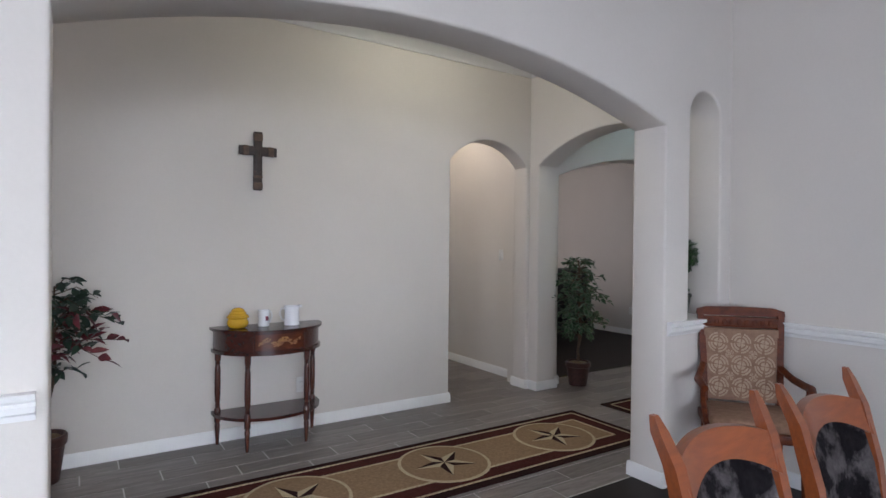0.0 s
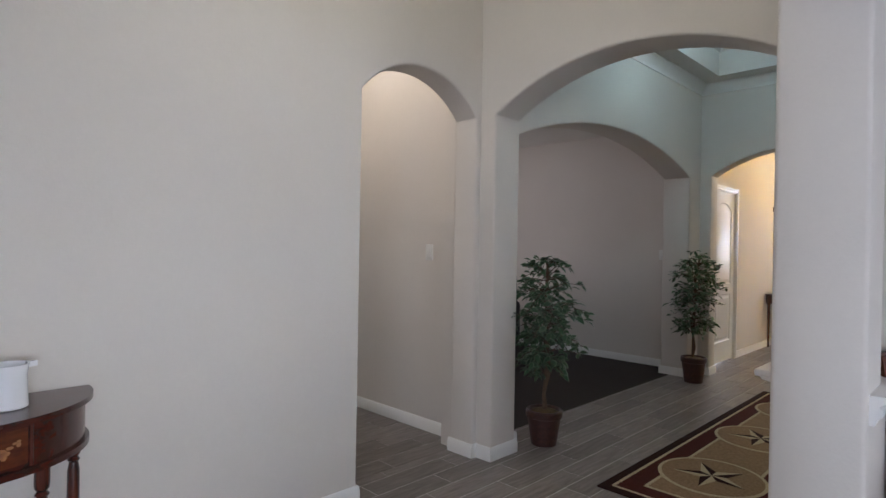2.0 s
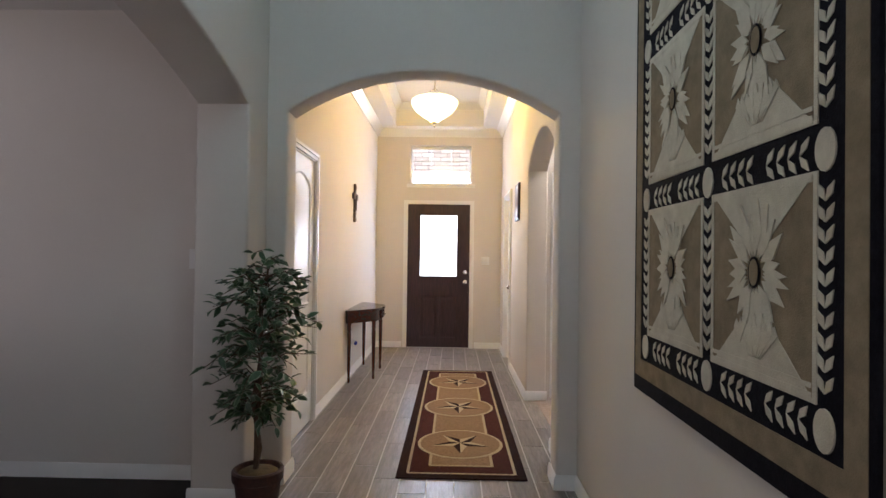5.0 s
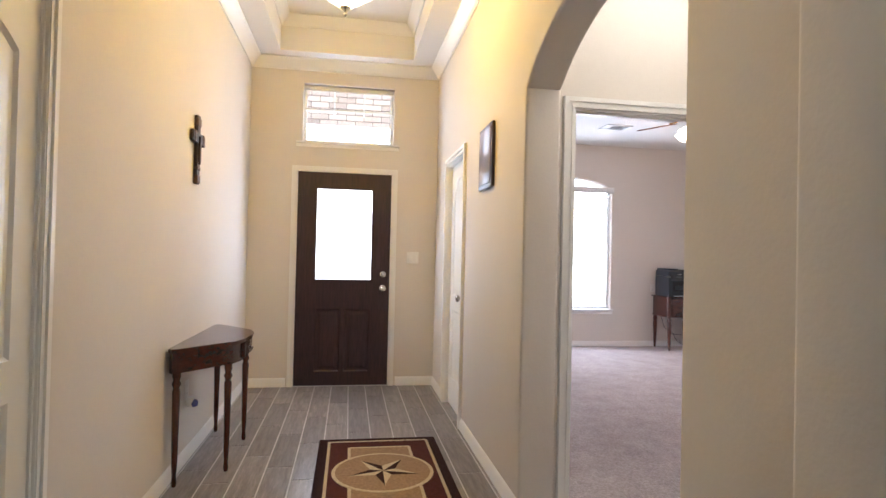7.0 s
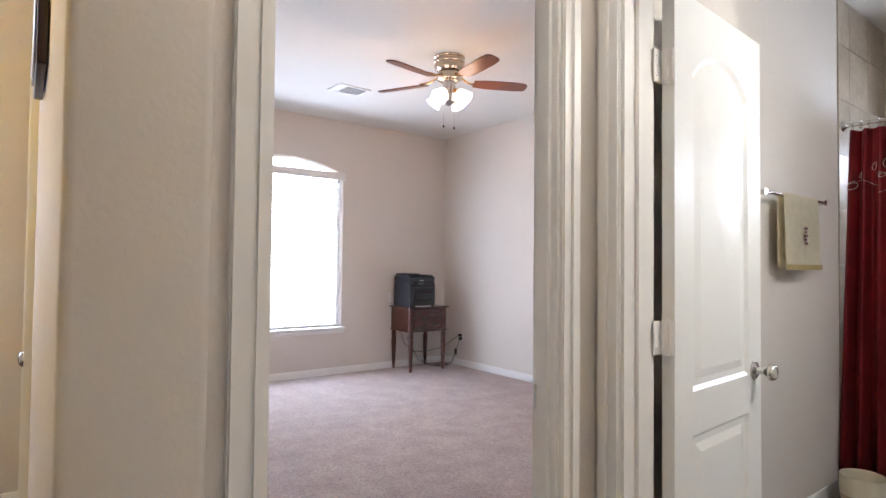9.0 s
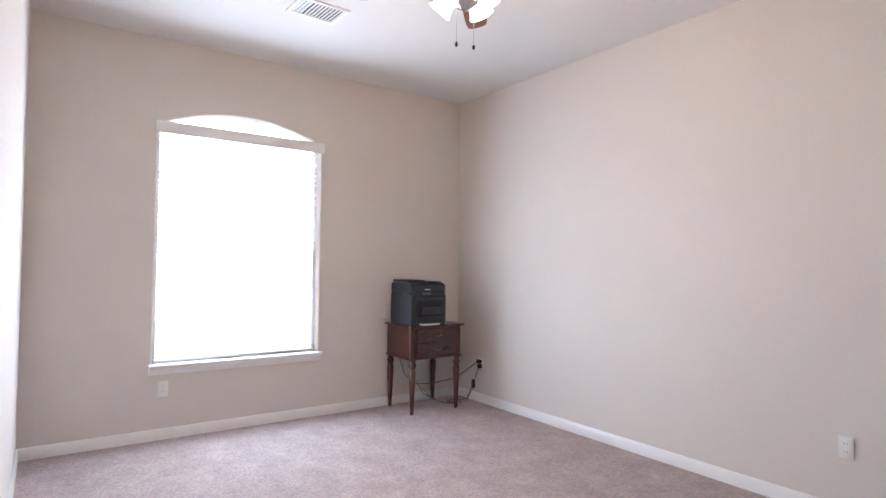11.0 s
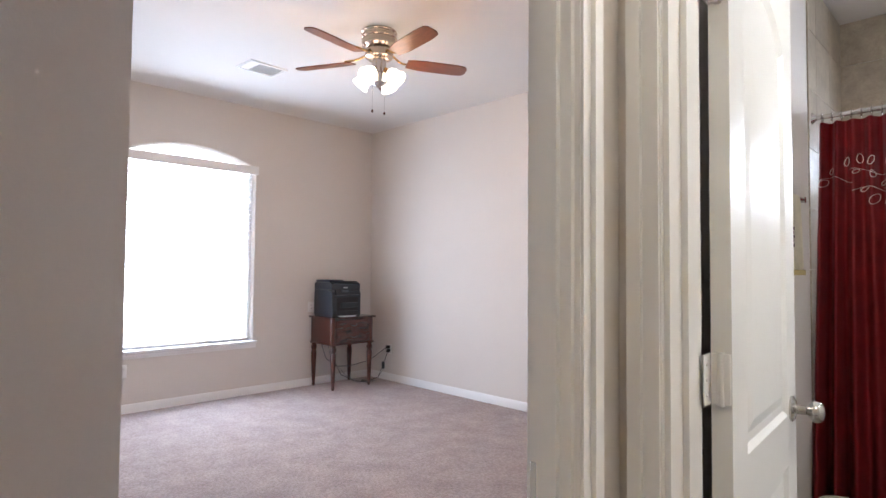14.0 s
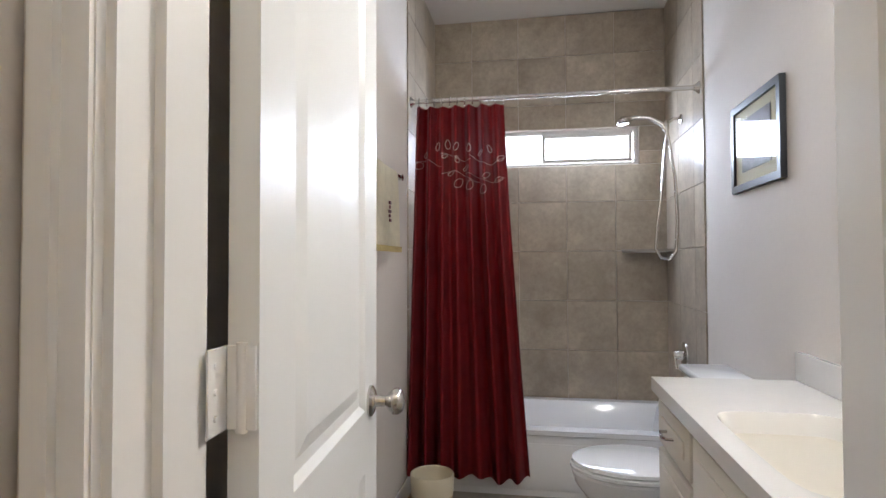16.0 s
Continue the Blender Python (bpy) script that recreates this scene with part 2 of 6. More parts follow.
def baseboard(axis, c, side, a0, a1, h=0.085, t=0.014):
    """A moulded skirting along a wall face at c, standing out to side (+1 or -1)."""
    bm = nb()
    prof = [(0, 0), (t, 0), (t, h * 0.72), (t * 0.75, h * 0.80), (t * 0.6, h * 0.93), (t * 0.25, h), (0, h)]
    lo, hi = [], []
    for d, z in prof:
        for lst, a in ((lo, a0), (hi, a1)):
            lst.append(bm.verts.new(mapped(axis, a, z, c + side * d)))
    n = len(prof)
    bm.faces.new(lo)
    bm.faces.new(hi[::-1])
    for i in range(n):
        bm.faces.new((lo[i], lo[(i + 1) % n], hi[(i + 1) % n], hi[i]))
    return structure("baseboard", bm, M_TRIM, "white painted wooden baseboard along the wall", "baseboard", 40)


def strip(name, axis, c, side, a0, a1, prof, material, label, cat):
    """A moulding of any section: prof is (out from wall, height)."""
    bm = nb()
    lo = [bm.verts.new(mapped(axis, a0, z, c + side * d)) for d, z in prof]
    hi = [bm.verts.new(mapped(axis, a1, z, c + side * d)) for d, z in prof]
    n = len(prof)
    bm.faces.new(lo)
    bm.faces.new(hi[::-1])
    for i in range(n):
        bm.faces.new((lo[i], lo[(i + 1) % n], hi[(i + 1) % n], hi[i]))
    return structure(name, bm, material, label, cat, 35)


def crown(axis, c, side, a0, a1, z, s=0.1):
    prof = [(0, z - s), (0.012, z - s), (0.016, z - s * 0.86), (0.03, z - s * 0.7), (0.06, z - s * 0.35), (s * 0.75, z - s * 0.2), (s * 0.85, z - s * 0.14), (s * 0.88, z), (0, z)]
    return strip("crown_trim", axis, c, side, a0, a1, prof, M_TRIM, "white crown moulding under the ceiling", "crown moulding")


def casing(axis, c, side, l, r, top, w=0.058, left=True, right=True):
    """A moulded casing round a door opening on a wall face at c."""
    bm = nb()
    l, r, top = l + 0.008, r - 0.008, top - 0.008
    for inset, width, t in ((0.0, w, 0.012), (w * 0.55, w * 0.45 - 0.002, 0.021), (0.002, w * 0.22, 0.017)):
        lo, hi = inset, inset + width
        pts = [(l - hi, 0), (l - hi, top + hi), (r + hi, top + hi), (r + hi, 0), (r + lo, 0), (r + lo, top + lo), (l - lo, top + lo), (l - lo, 0)]
        if not left:
            pts = [(l - lo, top + lo), (l - lo, top + hi), (r + hi, top + hi), (r + hi, 0), (r + lo, 0), (r + lo, top + lo)]
        if not right:
            pts = [(l - hi, 0), (l - hi, top + hi), (r + lo, top + hi), (r + lo, top + lo), (l - lo, top + lo), (l - lo, 0)]
        prism(bm, pts, axis, c, c + side * t)
    return structure("door_trim", bm, M_TRIM, "white moulded door casing", "door trim", 35)


def jamb_liner(axis, c0, c1, l, r, top, t=0.016):
    """The painted lining inside a door opening, with its stop."""
    bm = nb()
    c0, c1 = c0 - 0.005, c1 + 0.005
    l, r, top = l + 0.002, r - 0.002, top - 0.002
    prism(bm, [(l, 0), (l, top), (r, top), (r, 0), (r - t, 0), (r - t, top - t), (l + t, top - t), (l + t, 0)], axis, c0, c1)
    s, q = t + 0.011, (c0 + c1) / 2
    t -= 0.002
    prism(bm, [(l + t, 0), (l + t, top - t), (r - t, top - t), (r - t, 0), (r - s, 0), (r - s, top - s), (l + s, top - s), (l + s, 0)], axis, q - 0.018, q + 0.018)
    return structure("door_jamb", bm, M_TRIM, "white painted door jamb", "door jamb", 35)


def slab(name, x0, y0, x1, y1, z0, z1, material, label, cat, bevel=0.0):
    return structure(name, box(nb(), x0, y0, z0, x1, y1, z1, bevel), material, label, cat)


# ---- floors ----
slab("floor_gallery", -3.95, 2.39, 11.50, 4.50, -0.06, -0.0008, M_GROUT, "pale grout bed under grey wood-look floor tiles", "floor")
slab("floor_hall", 1.4, 4.50, 3.3, 7.5, -0.06, -0.0008, M_GROUT, "pale grout bed in the side hall", "floor")
slab("carpet_hall", 7.1, 1.33, 8.66, 2.43, -0.06, 0.006, M_CARPET, "soft beige pile carpet in the small hall", "carpet")
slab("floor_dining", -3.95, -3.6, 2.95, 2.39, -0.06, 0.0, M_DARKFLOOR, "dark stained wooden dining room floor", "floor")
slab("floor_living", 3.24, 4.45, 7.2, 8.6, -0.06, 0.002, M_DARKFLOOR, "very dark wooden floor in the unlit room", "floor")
slab("carpet_doorway", 8.66, 0.60, 8.95, 2.29, -0.06, 0.006, M_CARPET, "soft beige pile carpet in the doorway", "carpet")
slab("carpet_floor", 8.95, -2.05, 13.75, 2.29, -0.06, 0.006, M_CARPET, "soft beige pile carpet", "carpet")
slab("floor_bath", 7.2, -2.2, 9.0, 1.33, -0.06, 0.0, M_BATHFLOOR, "taupe tiled bathroom floor", "floor")
slab("ground", -40, -40, 60, 40, -0.4, -0.2, mat("pale_concrete", (0.45, 0.43, 0.40), 0.9, var=0.2, scale=2), "pale concrete ground outside the house", "ground")

# ---- walls ----
ZG, ZB, ZT = 3.09, 2.93, 2.86
wall("wall_gallery_north", "y", 4.29, 4.48, -3.95, 2.995, ZG, doors=[(2.07, 2.955, 2.128, 0.21)])
wall("wall_dining_arch", "y", 2.195, 2.425, -3.95, 2.995, ZG, doors=[(-0.74, 2.14, 2.075, 0.24)], holes=[(2.372, 2.69, 0.925, 2.165, 0.158)])
wall("wall_arch_gallery", "x", 2.995, 3.243, 2.30, 4.60, ZG, doors=[(2.55, 4.173, 2.14, 0.238)])
wall("wall_foyer_north", "y", 4.265, 4.548, 3.243, 6.564, ZG, doors=[(3.362, 6.285, 2.085, 0.262)])
wall("wall_foyer_south", "y", 2.36, 2.487, 3.243, 6.564, ZG)
wall("wall_arch_entry", "x", 6.564, 6.75, 2.30, 4.60, ZG, doors=[(2.603, 4.150, 2.12, 0.236)])
wall("wall_entry_north", "y", 4.29, 4.41, 6.75, 11.35, ZG, doors=[(7.03, 7.795, 2.045, 0)], round_r=0.0)
wall("wall_entry_south", "y", 2.338, 2.52, 6.75, 11.35, ZG, doors=[(7.205, 8.53, 2.09, 0.232), (9.98, 10.70, 2.045, 0)])
wall("wall_front", "x", 11.35, 11.50, 2.2, 4.60, ZG, doors=[(2.948, 3.862, 2.045, 0)], holes=[(2.955, 3.815, 2.318, 2.872, 0)], round_r=0.0)
wall("wall_hall_east", "x", 3.11, 3.243, 4.60, 7.5, ZG)
wall("wall_hall_west", "x", 1.75, 1.9, 4.48, 7.5, ZG)
wall("wall_hall_end", "y", 5.88, 6.03, 1.9, 3.11, ZG, doors=[(2.285, 3.045, 2.045, 0)], round_r=0.0)
wall("wall_bath_hall_west", "x", 7.05, 7.19, 1.2, 2.338, ZB)
wall("wall_bath_hall_east", "x", 8.64, 8.712, 1.21, 2.338, ZB, doors=[(1.472, 2.235, 2.045, 0)], round_r=0.0)
wall("wall_bath_door", "y", 1.21, 1.335, 7.19, 8.64, ZB, doors=[(7.943, 8.568, 2.045, 0)], round_r=0.0)
wall("wall_bath_east", "x", 8.905, 8.965, -2.16, 0.56, ZB)
wall("wall_bath_stub", "y", 0.56, 0.62, 8.64, 8.965, ZB)
wall("wall_bath_return", "x", 8.64, 8.712, 0.62, 1.21, ZB)
wall("wall_bath_west", "x", 7.26, 7.395, -2.16, 1.21, ZB)
wall("wall_bath_window", "y", -2.16, -2.03, 7.395, 8.905, ZB, holes=[(7.565, 8.62, 1.855, 2.10, 0)], round_r=0.0)
wall("wall_alcove_north", "y", 2.285, 2.338, 8.712, 10.62, ZB)
wall("wall_closet_face", "x", 10.49, 10.62, 1.607, 2.285, ZB)
wall("wall_bedroom_north", "y", 1.607, 1.73, 10.62, 13.60, ZB)
wall("wall_bedroom_east", "x", 13.60, 13.76, -2.05, 1.73, ZB, holes=[(-0.425, 0.84, 0.548, 2.295, 0.148)])
wall("wall_bedroom_south", "y", -2.05, -1.915, 8.965, 13.60, ZB)
wall("wall_dining_east", "x", 2.80, 2.95, -3.6, 2.195, ZG)
wall("wall_dining_south", "y", -3.6, -3.45, -3.95, 2.80, ZG, holes=[(-1.9, 0.7, 0.6, 2.3, 0)])
# the west opening is made up to hold the side fill light
wall("wall_dining_west", "x", -3.95, -3.8, -3.45, 2.195, ZG, holes=[(-2.4, -0.2, 0.6, 2.4, 0)])
wall("wall_gallery_west", "x", -3.95, -3.8, 2.395, 4.29, ZG, holes=[(2.6, 4.1, 0.6, 2.5, 0)])
wall("wall_living_north", "y", 8.4, 8.6, 3.243, 7.4, ZG, holes=[(3.6, 5.2, 0.7, 2.3, 0)])
wall("wall_living_east", "x", 6.60, 6.75, 4.60, 8.4, ZG)
wall("wall_living_west", "x", 3.10, 3.243, 7.5, 8.4, ZG)

# ---- ceilings ----


def tray(name, x0, y0, x1, y1, z, ix0, iy0, ix1, iy1, up, label):
    """A ceiling with a raised tray."""
    bm = nb()
    box(bm, x0, y0, z, ix0, y1, z + 0.05)
    box(bm, ix1, y0, z, x1, y1, z + 0.05)
    box(bm, ix0, y0, z, ix1, iy0, z + 0.05)
    box(bm, ix0, iy1, z, ix1, y1, z + 0.05)
    box(bm, ix0 - 0.05, iy0, z + 0.05, ix0, iy1, up)
    box(bm, ix1, iy0, z + 0.05, ix1 + 0.05, iy1, up)
    box(bm, ix0 - 0.05, iy0 - 0.05, z + 0.05, ix1 + 0.05, iy0, up)
    box(bm, ix0 - 0.05, iy1, z + 0.05, ix1 + 0.05, iy1 + 0.05, up)
    box(bm, ix0 - 0.05, iy0 - 0.05, up, ix1 + 0.05, iy1 + 0.05, up + 0.05)
    o = structure(name, bm, M_CEIL, label, "ceiling")
    crown("x", ix0, 1, iy0, iy1, up, 0.09)
    crown("x", ix1, -1, iy0, iy1, up, 0.09)
    crown("y", iy0, 1, ix0, ix1, up, 0.09)
    crown("y", iy1, -1, ix0, ix1, up, 0.09)
    return o


tray("ceiling_foyer", 3.24, 2.36, 6.60, 4.40, ZG, 3.55, 2.78, 6.28, 4.0, 3.42, "painted tray ceiling of the foyer")
tray("ceiling_entry", 6.60, 2.36, 11.5, 4.41, ZG, 7.10, 2.80, 11.12, 4.01, 3.40, "painted tray ceiling of the entry")
tray("ceiling_gallery", -3.95, 2.30, 3.24, 4.48, ZG, -3.5, 2.70, 2.66, 3.98, 3.42, "painted tray ceiling of the gallery")
slab("ceiling_dining", -3.95, -3.6, 2.95, 2.30, ZG, ZG + 0.06, M_CEIL, "painted dining room ceiling", "ceiling")
slab("ceiling_hall", 1.75, 4.48, 3.24, 7.5, ZG, ZG + 0.06, M_CEIL, "painted side hall ceiling", "ceiling")
slab("ceiling_living", 3.24, 4.548, 7.4, 8.6, 2.71, 2.77, M_CEIL, "painted ceiling of the unlit room", "ceiling")
slab("ceiling_bath_hall", 7.05, 1.21, 8.70, 2.36, ZB, ZB + 0.06, M_CEIL, "painted small hall ceiling", "ceiling")
slab("ceiling_bath", 7.26, -2.16, 9.05, 1.21, ZT, ZT + 0.06, M_CEIL, "painted bathroom ceiling", "ceiling")
slab("ceiling_bedroom", 8.70, -2.05, 13.76, 2.34, ZB, ZB + 0.06, M_CEIL, "painted bedroom ceiling", "ceiling")
for ax, c, sd, a0, a1 in (("y", 4.265, -1, 3.243, 6.564), ("y", 2.487, 1, 3.243, 6.564), ("x", 6.564, -1, 2.487, 4.265), ("x", 3.243, 1, 2.487, 4.265),
                          ("y", 4.29, -1, 6.75, 11.35), ("y", 2.52, 1, 6.75, 11.35), ("x", 11.35, -1, 2.52, 4.29), ("x", 6.75, 1, 2.52, 4.29),
                          ("y", 4.29, -1, -3.8, 2.995), ("x", 2.995, -1, 2.425, 4.29), ("y", 2.425, 1, -3.8, 2.995)):
    crown(ax, c, sd, a0, a1, ZG)

# ---- baseboards and casings ----
for ax, c, sd, a0, a1 in (("y", 4.29, -1, -3.8, 2.07), ("y", 4.29, -1, 2.955, 2.995), ("x", 2.955, -1, 4.28, 4.49), ("x", 2.07, 1, 4.28, 4.49), ("x", 3.11, -1, 4.60, 5.88), ("x", 2.995, -1, 4.173, 4.29), ("y", 4.173, -1, 2.982, 3.256),
                          ("x", 3.243, 1, 4.173, 4.265), ("y", 4.265, -1, 3.243, 3.362), ("y", 4.265, -1, 6.285, 6.564), ("x", 6.285, -1, 4.255, 4.56), ("x", 3.362, 1, 4.255, 4.56), ("x", 6.564, -1, 4.15, 4.265), ("y", 4.15, -1, 6.552, 6.762), ("y", 2.603, 1, 6.552, 6.762),
                          ("x", 6.564, -1, 2.487, 2.603), ("y", 2.487, 1, 3.243, 6.564), ("y", 2.55, 1, 2.983, 3.255), ("x", 2.995, -1, 2.425, 2.55), ("x", 3.243, 1, 2.487, 2.55), ("y", 2.425, 1, 2.14, 2.995), ("x", 2.14, -1, 2.185, 2.435), ("y", 2.195, -1, 2.14, 2.80), ("x", -0.74, 1, 2.185, 2.435), ("y", 2.195, -1, -3.8, -0.74),
                          ("y", 4.29, -1, 7.86, 11.35), ("x", 11.35, -1, 2.52, 2.89), ("x", 11.35, -1, 3.92, 4.29), ("y", 2.52, 1, 6.75, 7.205), ("y", 2.52, 1, 8.53, 9.92), ("y", 2.52, 1, 10.76, 11.35), ("x", 8.53, -1, 2.328, 2.53), ("x", 7.205, 1, 2.328, 2.53),
                          ("x", 6.60, -1, 4.60, 8.4), ("y", 8.4, -1, 3.243, 6.6), ("x", 13.60, -1, -1.915, 1.607), ("y", -1.915, 1, 8.965, 13.60), ("y", 1.607, -1, 10.49, 13.60), ("x", 10.49, -1, 1.607, 2.285), ("y", 2.285, -1, 9.58, 10.49), ("x", 8.965, 1, -1.915, 0.62), ("y", 0.62, 1, 8.712, 8.965), ("x", 8.712, 1, 0.62, 1.40),
                          ("x", 2.80, -1, -3.45, 2.195), ("x", 8.905, -1, -1.25, 0.56), ("x", 7.395, 1, -1.25, -0.2)):
    baseboard(ax, c, sd, a0, a1)
casing("y", 4.29, -1, 7.03, 7.795, 2.045)
casing("y", 2.52, 1, 9.98, 10.70, 2.045)
casing("x", 11.35, -1, 2.948, 3.862, 2.045, 0.05)
casing("x", 8.64, -1, 1.472, 2.235, 2.045)
casing("x", 8.712, 1, 1.472, 2.235, 2.045, right=False)
casing("y", 1.335, 1, 7.943, 8.568, 2.045)
casing("y", 5.88, -1, 2.285, 3.045, 2.045)
casing("y", 1.21, -1, 7.943, 8.568, 2.045)
jamb_liner("y", 4.293, 4.407, 7.03, 7.795, 2.045)
jamb_liner("y", 2.342, 2.517, 9.98, 10.70, 2.045)
jamb_liner("x", 11.353, 11.497, 2.948, 3.862, 2.045)
jamb_liner("x", 8.643, 8.709, 1.472, 2.235, 2.045)
jamb_liner("y", 5.883, 6.027, 2.285, 3.045, 2.045)
jamb_liner("y", 1.213, 1.332, 7.943, 8.568, 2.045)
rail_prof = [(0, 0.868), (0.012, 0.868), (0.016, 0.885), (0.028, 0.893), (0.030, 0.912), (0.020, 0.920), (0.034, 0.930), (0.038, 0.948), (0.0, 0.948)]
for ax, c, sd, a0, a1 in (("y", 2.195, -1, -3.8, -0.77), ("y", 2.195, -1, 2.165, 2.80), ("x", 2.80, -1, -3.45, 2.16)):
    strip("chair_rail_trim", ax, c, sd, a0, a1, rail_prof, M_TRIM, "white moulded chair rail on the dining room wall", "chair rail")

# ---- doors ----


def panel_loop(l, r, b, t, rise, i):
    """An outline of a door panel, shrunk by i, with an arched head."""
    return [(l + i, b + i)] + arc(l + i, r - i, t - i - rise, rise * (1 - i / (r - l)), 12) + [(r - i, b + i)]


def panelled(bm, w, h, t, panels, depth=0.009):
    """A door leaf from x 0 to w, thickness y 0 to t, with sunk and raised panels on both faces."""
    for face, sg in ((0.0, 1), (t, -1)):
        edges = []
        outer = [bm.verts.new((a, face, z)) for a, z in ((0, 0), (w, 0), (w, h), (0, h))]
        edges += [bm.edges.new((outer[i], outer[(i + 1) % 4])) for i in range(4)]
        for l, r, b, tp, rise in panels:
            rings = []
            for i, d in ((0.0, 0.0), (0.012, depth), (0.030, depth), (0.055, 0.002)):
                rings.append([bm.verts.new((a, face + sg * d, z)) for a, z in panel_loop(l, r, b, tp, rise, i)])
            n = len(rings[0])
            edges += [bm.edges.new((rings[0][i], rings[0][(i + 1) % n])) for i in range(n)]
            for a, b2 in zip(rings, rings[1:]):
                for i in range(n):
                    bm.faces.new((a[i], a[(i + 1) % n], b2[(i + 1) % n], b2[i]))
            bm.faces.new(rings[-1])
        bmesh.ops.triangle_fill(bm, use_beauty=True, use_dissolve=False, edges=edges)
        if face == 0.0:
            front = outer
    for i in range(4):
        bm.faces.new((front[i], front[(i + 1) % 4], outer[(i + 1) % 4], outer[i]))
    return bm


def knob_mesh(side, r=0.026):
    """A round door knob that stands out along y to side."""
    bm = nb()
    m = Matrix.Rotation(radians(90 * side), 4, "X")
    lathe(bm, [(0.031, 0.0), (0.031, 0.004), (0.024, 0.009), (0.012, 0.012), (0.010, 0.032), (0.016, 0.038), (r, 0.048), (r, 0.058), (r * 0.8, 0.066), (r * 0.3, 0.070)], 20, m=m)
    return bm


def hinge_mesh(h=0.09):
    bm = nb()
    box(bm, -0.002, -0.016, 0, 0.002, 0.016, h, 0.0008, 1)
    rod(bm, (0, 0, -0.003), (0, 0, h + 0.003), 0.006)
    return bm


def interior_door(w, pos, rz, label, knob_z=0.93, knobs=(1, -1), hinges=True, flip=False, h=2.02):
    """A white two-panel door with an arched upper panel; its origin is the hinge edge at floor level."""
    d = thing("door", pose(pos[0], pos[1], 0.012, 0, 0, rz), label, "door")
    t = 0.035
    bm = panelled(nb(), w, h, t, [(0.105, w - 0.105, 0.235, 0.80, 0.0001), (0.105, w - 0.105, 0.92, h - 0.13, 0.085)])
    part("leaf", bm, M_DOOR, d, smooth=15)
    for sd in knobs:
        k = part("door_knob", knob_mesh(sd), M_CHROME, d, "round brushed nickel door knob")
        k.location = (w - 0.062, 0.0 if sd == 1 else t, knob_z)
    if hinges:
        for z in (0.20, 1.03, 1.76):
            g = part("hinge", hinge_mesh(), M_TRIM, d, "white-painted metal butt hinge")
            g.location = (-0.004, t / 2, z)
            if flip:
                bm = box(nb(), -0.044, t - 0.001, z, -0.002, t + 0.002, z + 0.09, 0.0008, 1)
                for k in range(3):
                    lathe(bm, [(0.004, 0.0), (0.003, 0.002)], 8, m=Matrix.Translation((-0.03, t - 0.001, z + 0.018 + 0.027 * k)) @ Matrix.Rotation(radians(90), 4, "X"))
                part("hinge_plate", bm, M_TRIM, d, "white-painted hinge plate across the gap")
    return d


interior_door(0.729, (7.777, 4.332), 180, "closed white two-panel door with arched upper panel", knobs=(-1,))
interior_door(0.684, (10.682, 2.485), 180, "closed white closet door with arched upper panel", knobs=(1, -1))
interior_door(0.72, (2.305, 5.92), 0, "closed white panelled door at the hall end", knobs=(1,))
interior_door(0.60, (8.511, 1.172), -85.7, "white two-panel bathroom door standing open", knobs=(1, -1), flip=True)
interior_door(0.755, (8.780, 2.224), -2.4, "white two-panel bedroom door standing wide open", knob_z=0.945, knobs=(1,))

# the front door with its window, and the transom above it
fd = thing("front_door", pose(11.385, 2.966, 0.012, 0, 0, 90), "dark stained front door with a bright glass pane", "door")
W = 0.878
bm = nb()
for x0, x1, z0, z1 in ((0, 0.155, 0, 2.02), (W - 0.155, W, 0, 2.02), (0.155, W - 0.155, 1.885, 2.02), (0.155, W - 0.155, 0.82, 0.985)):
    box(bm, x0, 0, z0, x1, 0.045, z1)
part("door_frame", bm, M_FRONT, fd)
bm = panelled(nb(), W - 0.31, 0.82, 0.045, [(0.03, 0.265, 0.13, 0.72, 0.0001), (0.305, 0.54, 0.13, 0.72, 0.0001)])
bmesh.ops.translate(bm, verts=bm.verts, vec=(0.155, 0, 0))
part("lower_panel", bm, M_FRONT, fd, smooth=15)
bm = nb()
prism(bm, [(0.150, 0.975), (W - 0.150, 0.975), (W - 0.150, 1.893), (0.150, 1.893), (0.150, 0.9749), (0.180, 1.005), (0.180, 1.863), (W - 0.180, 1.863), (W - 0.180, 1.005), (0.180, 1.0051)], "y", -0.010, 0.055)
part("pane_frame", bm, M_FRONT, fd)
M_FROST = glow("frosted_glass_in_daylight", (0.93, 0.97, 1.0), 3.2)
part("pane", box(nb(), 0.180, 0.018, 1.005, W - 0.180, 0.026, 1.863), M_FROST, fd, "bright frosted glass pane")
for z, nm in ((0.925, "door_knob"), (1.06, "deadbolt")):
    bm = knob_mesh(-1) if nm == "door_knob" else lathe(nb(), [(0.030, 0), (0.030, 0.006), (0.022, 0.012), (0.022, 0.020), (0.006, 0.022)], 20, m=Matrix.Rotation(radians(-90), 4, "X"))
    k = part(nm, bm, M_CHROME, fd, "brushed nickel " + nm.replace("_", " "))
    k.location = (0.062, 0.045, z)
slab("door_threshold", 11.345, 2.95, 11.50, 3.86, 0.0, 0.012, mat("aluminium_sill", (0.6, 0.6, 0.58), 0.4, 0.8), "metal threshold under the front door", "threshold")

M_GLASS = bpy.data.materials.new("clear_glass")
M_GLASS.use_nodes = True
gb = M_GLASS.node_tree.nodes["Principled BSDF"]
gb.inputs["Transmission Weight"].default_value = 1.0
gb.inputs["Roughness"].default_value = 0.0
gb.inputs["IOR"].default_value = 1.45
gb.inputs["Base Color"].default_value = (1, 1, 1, 1)


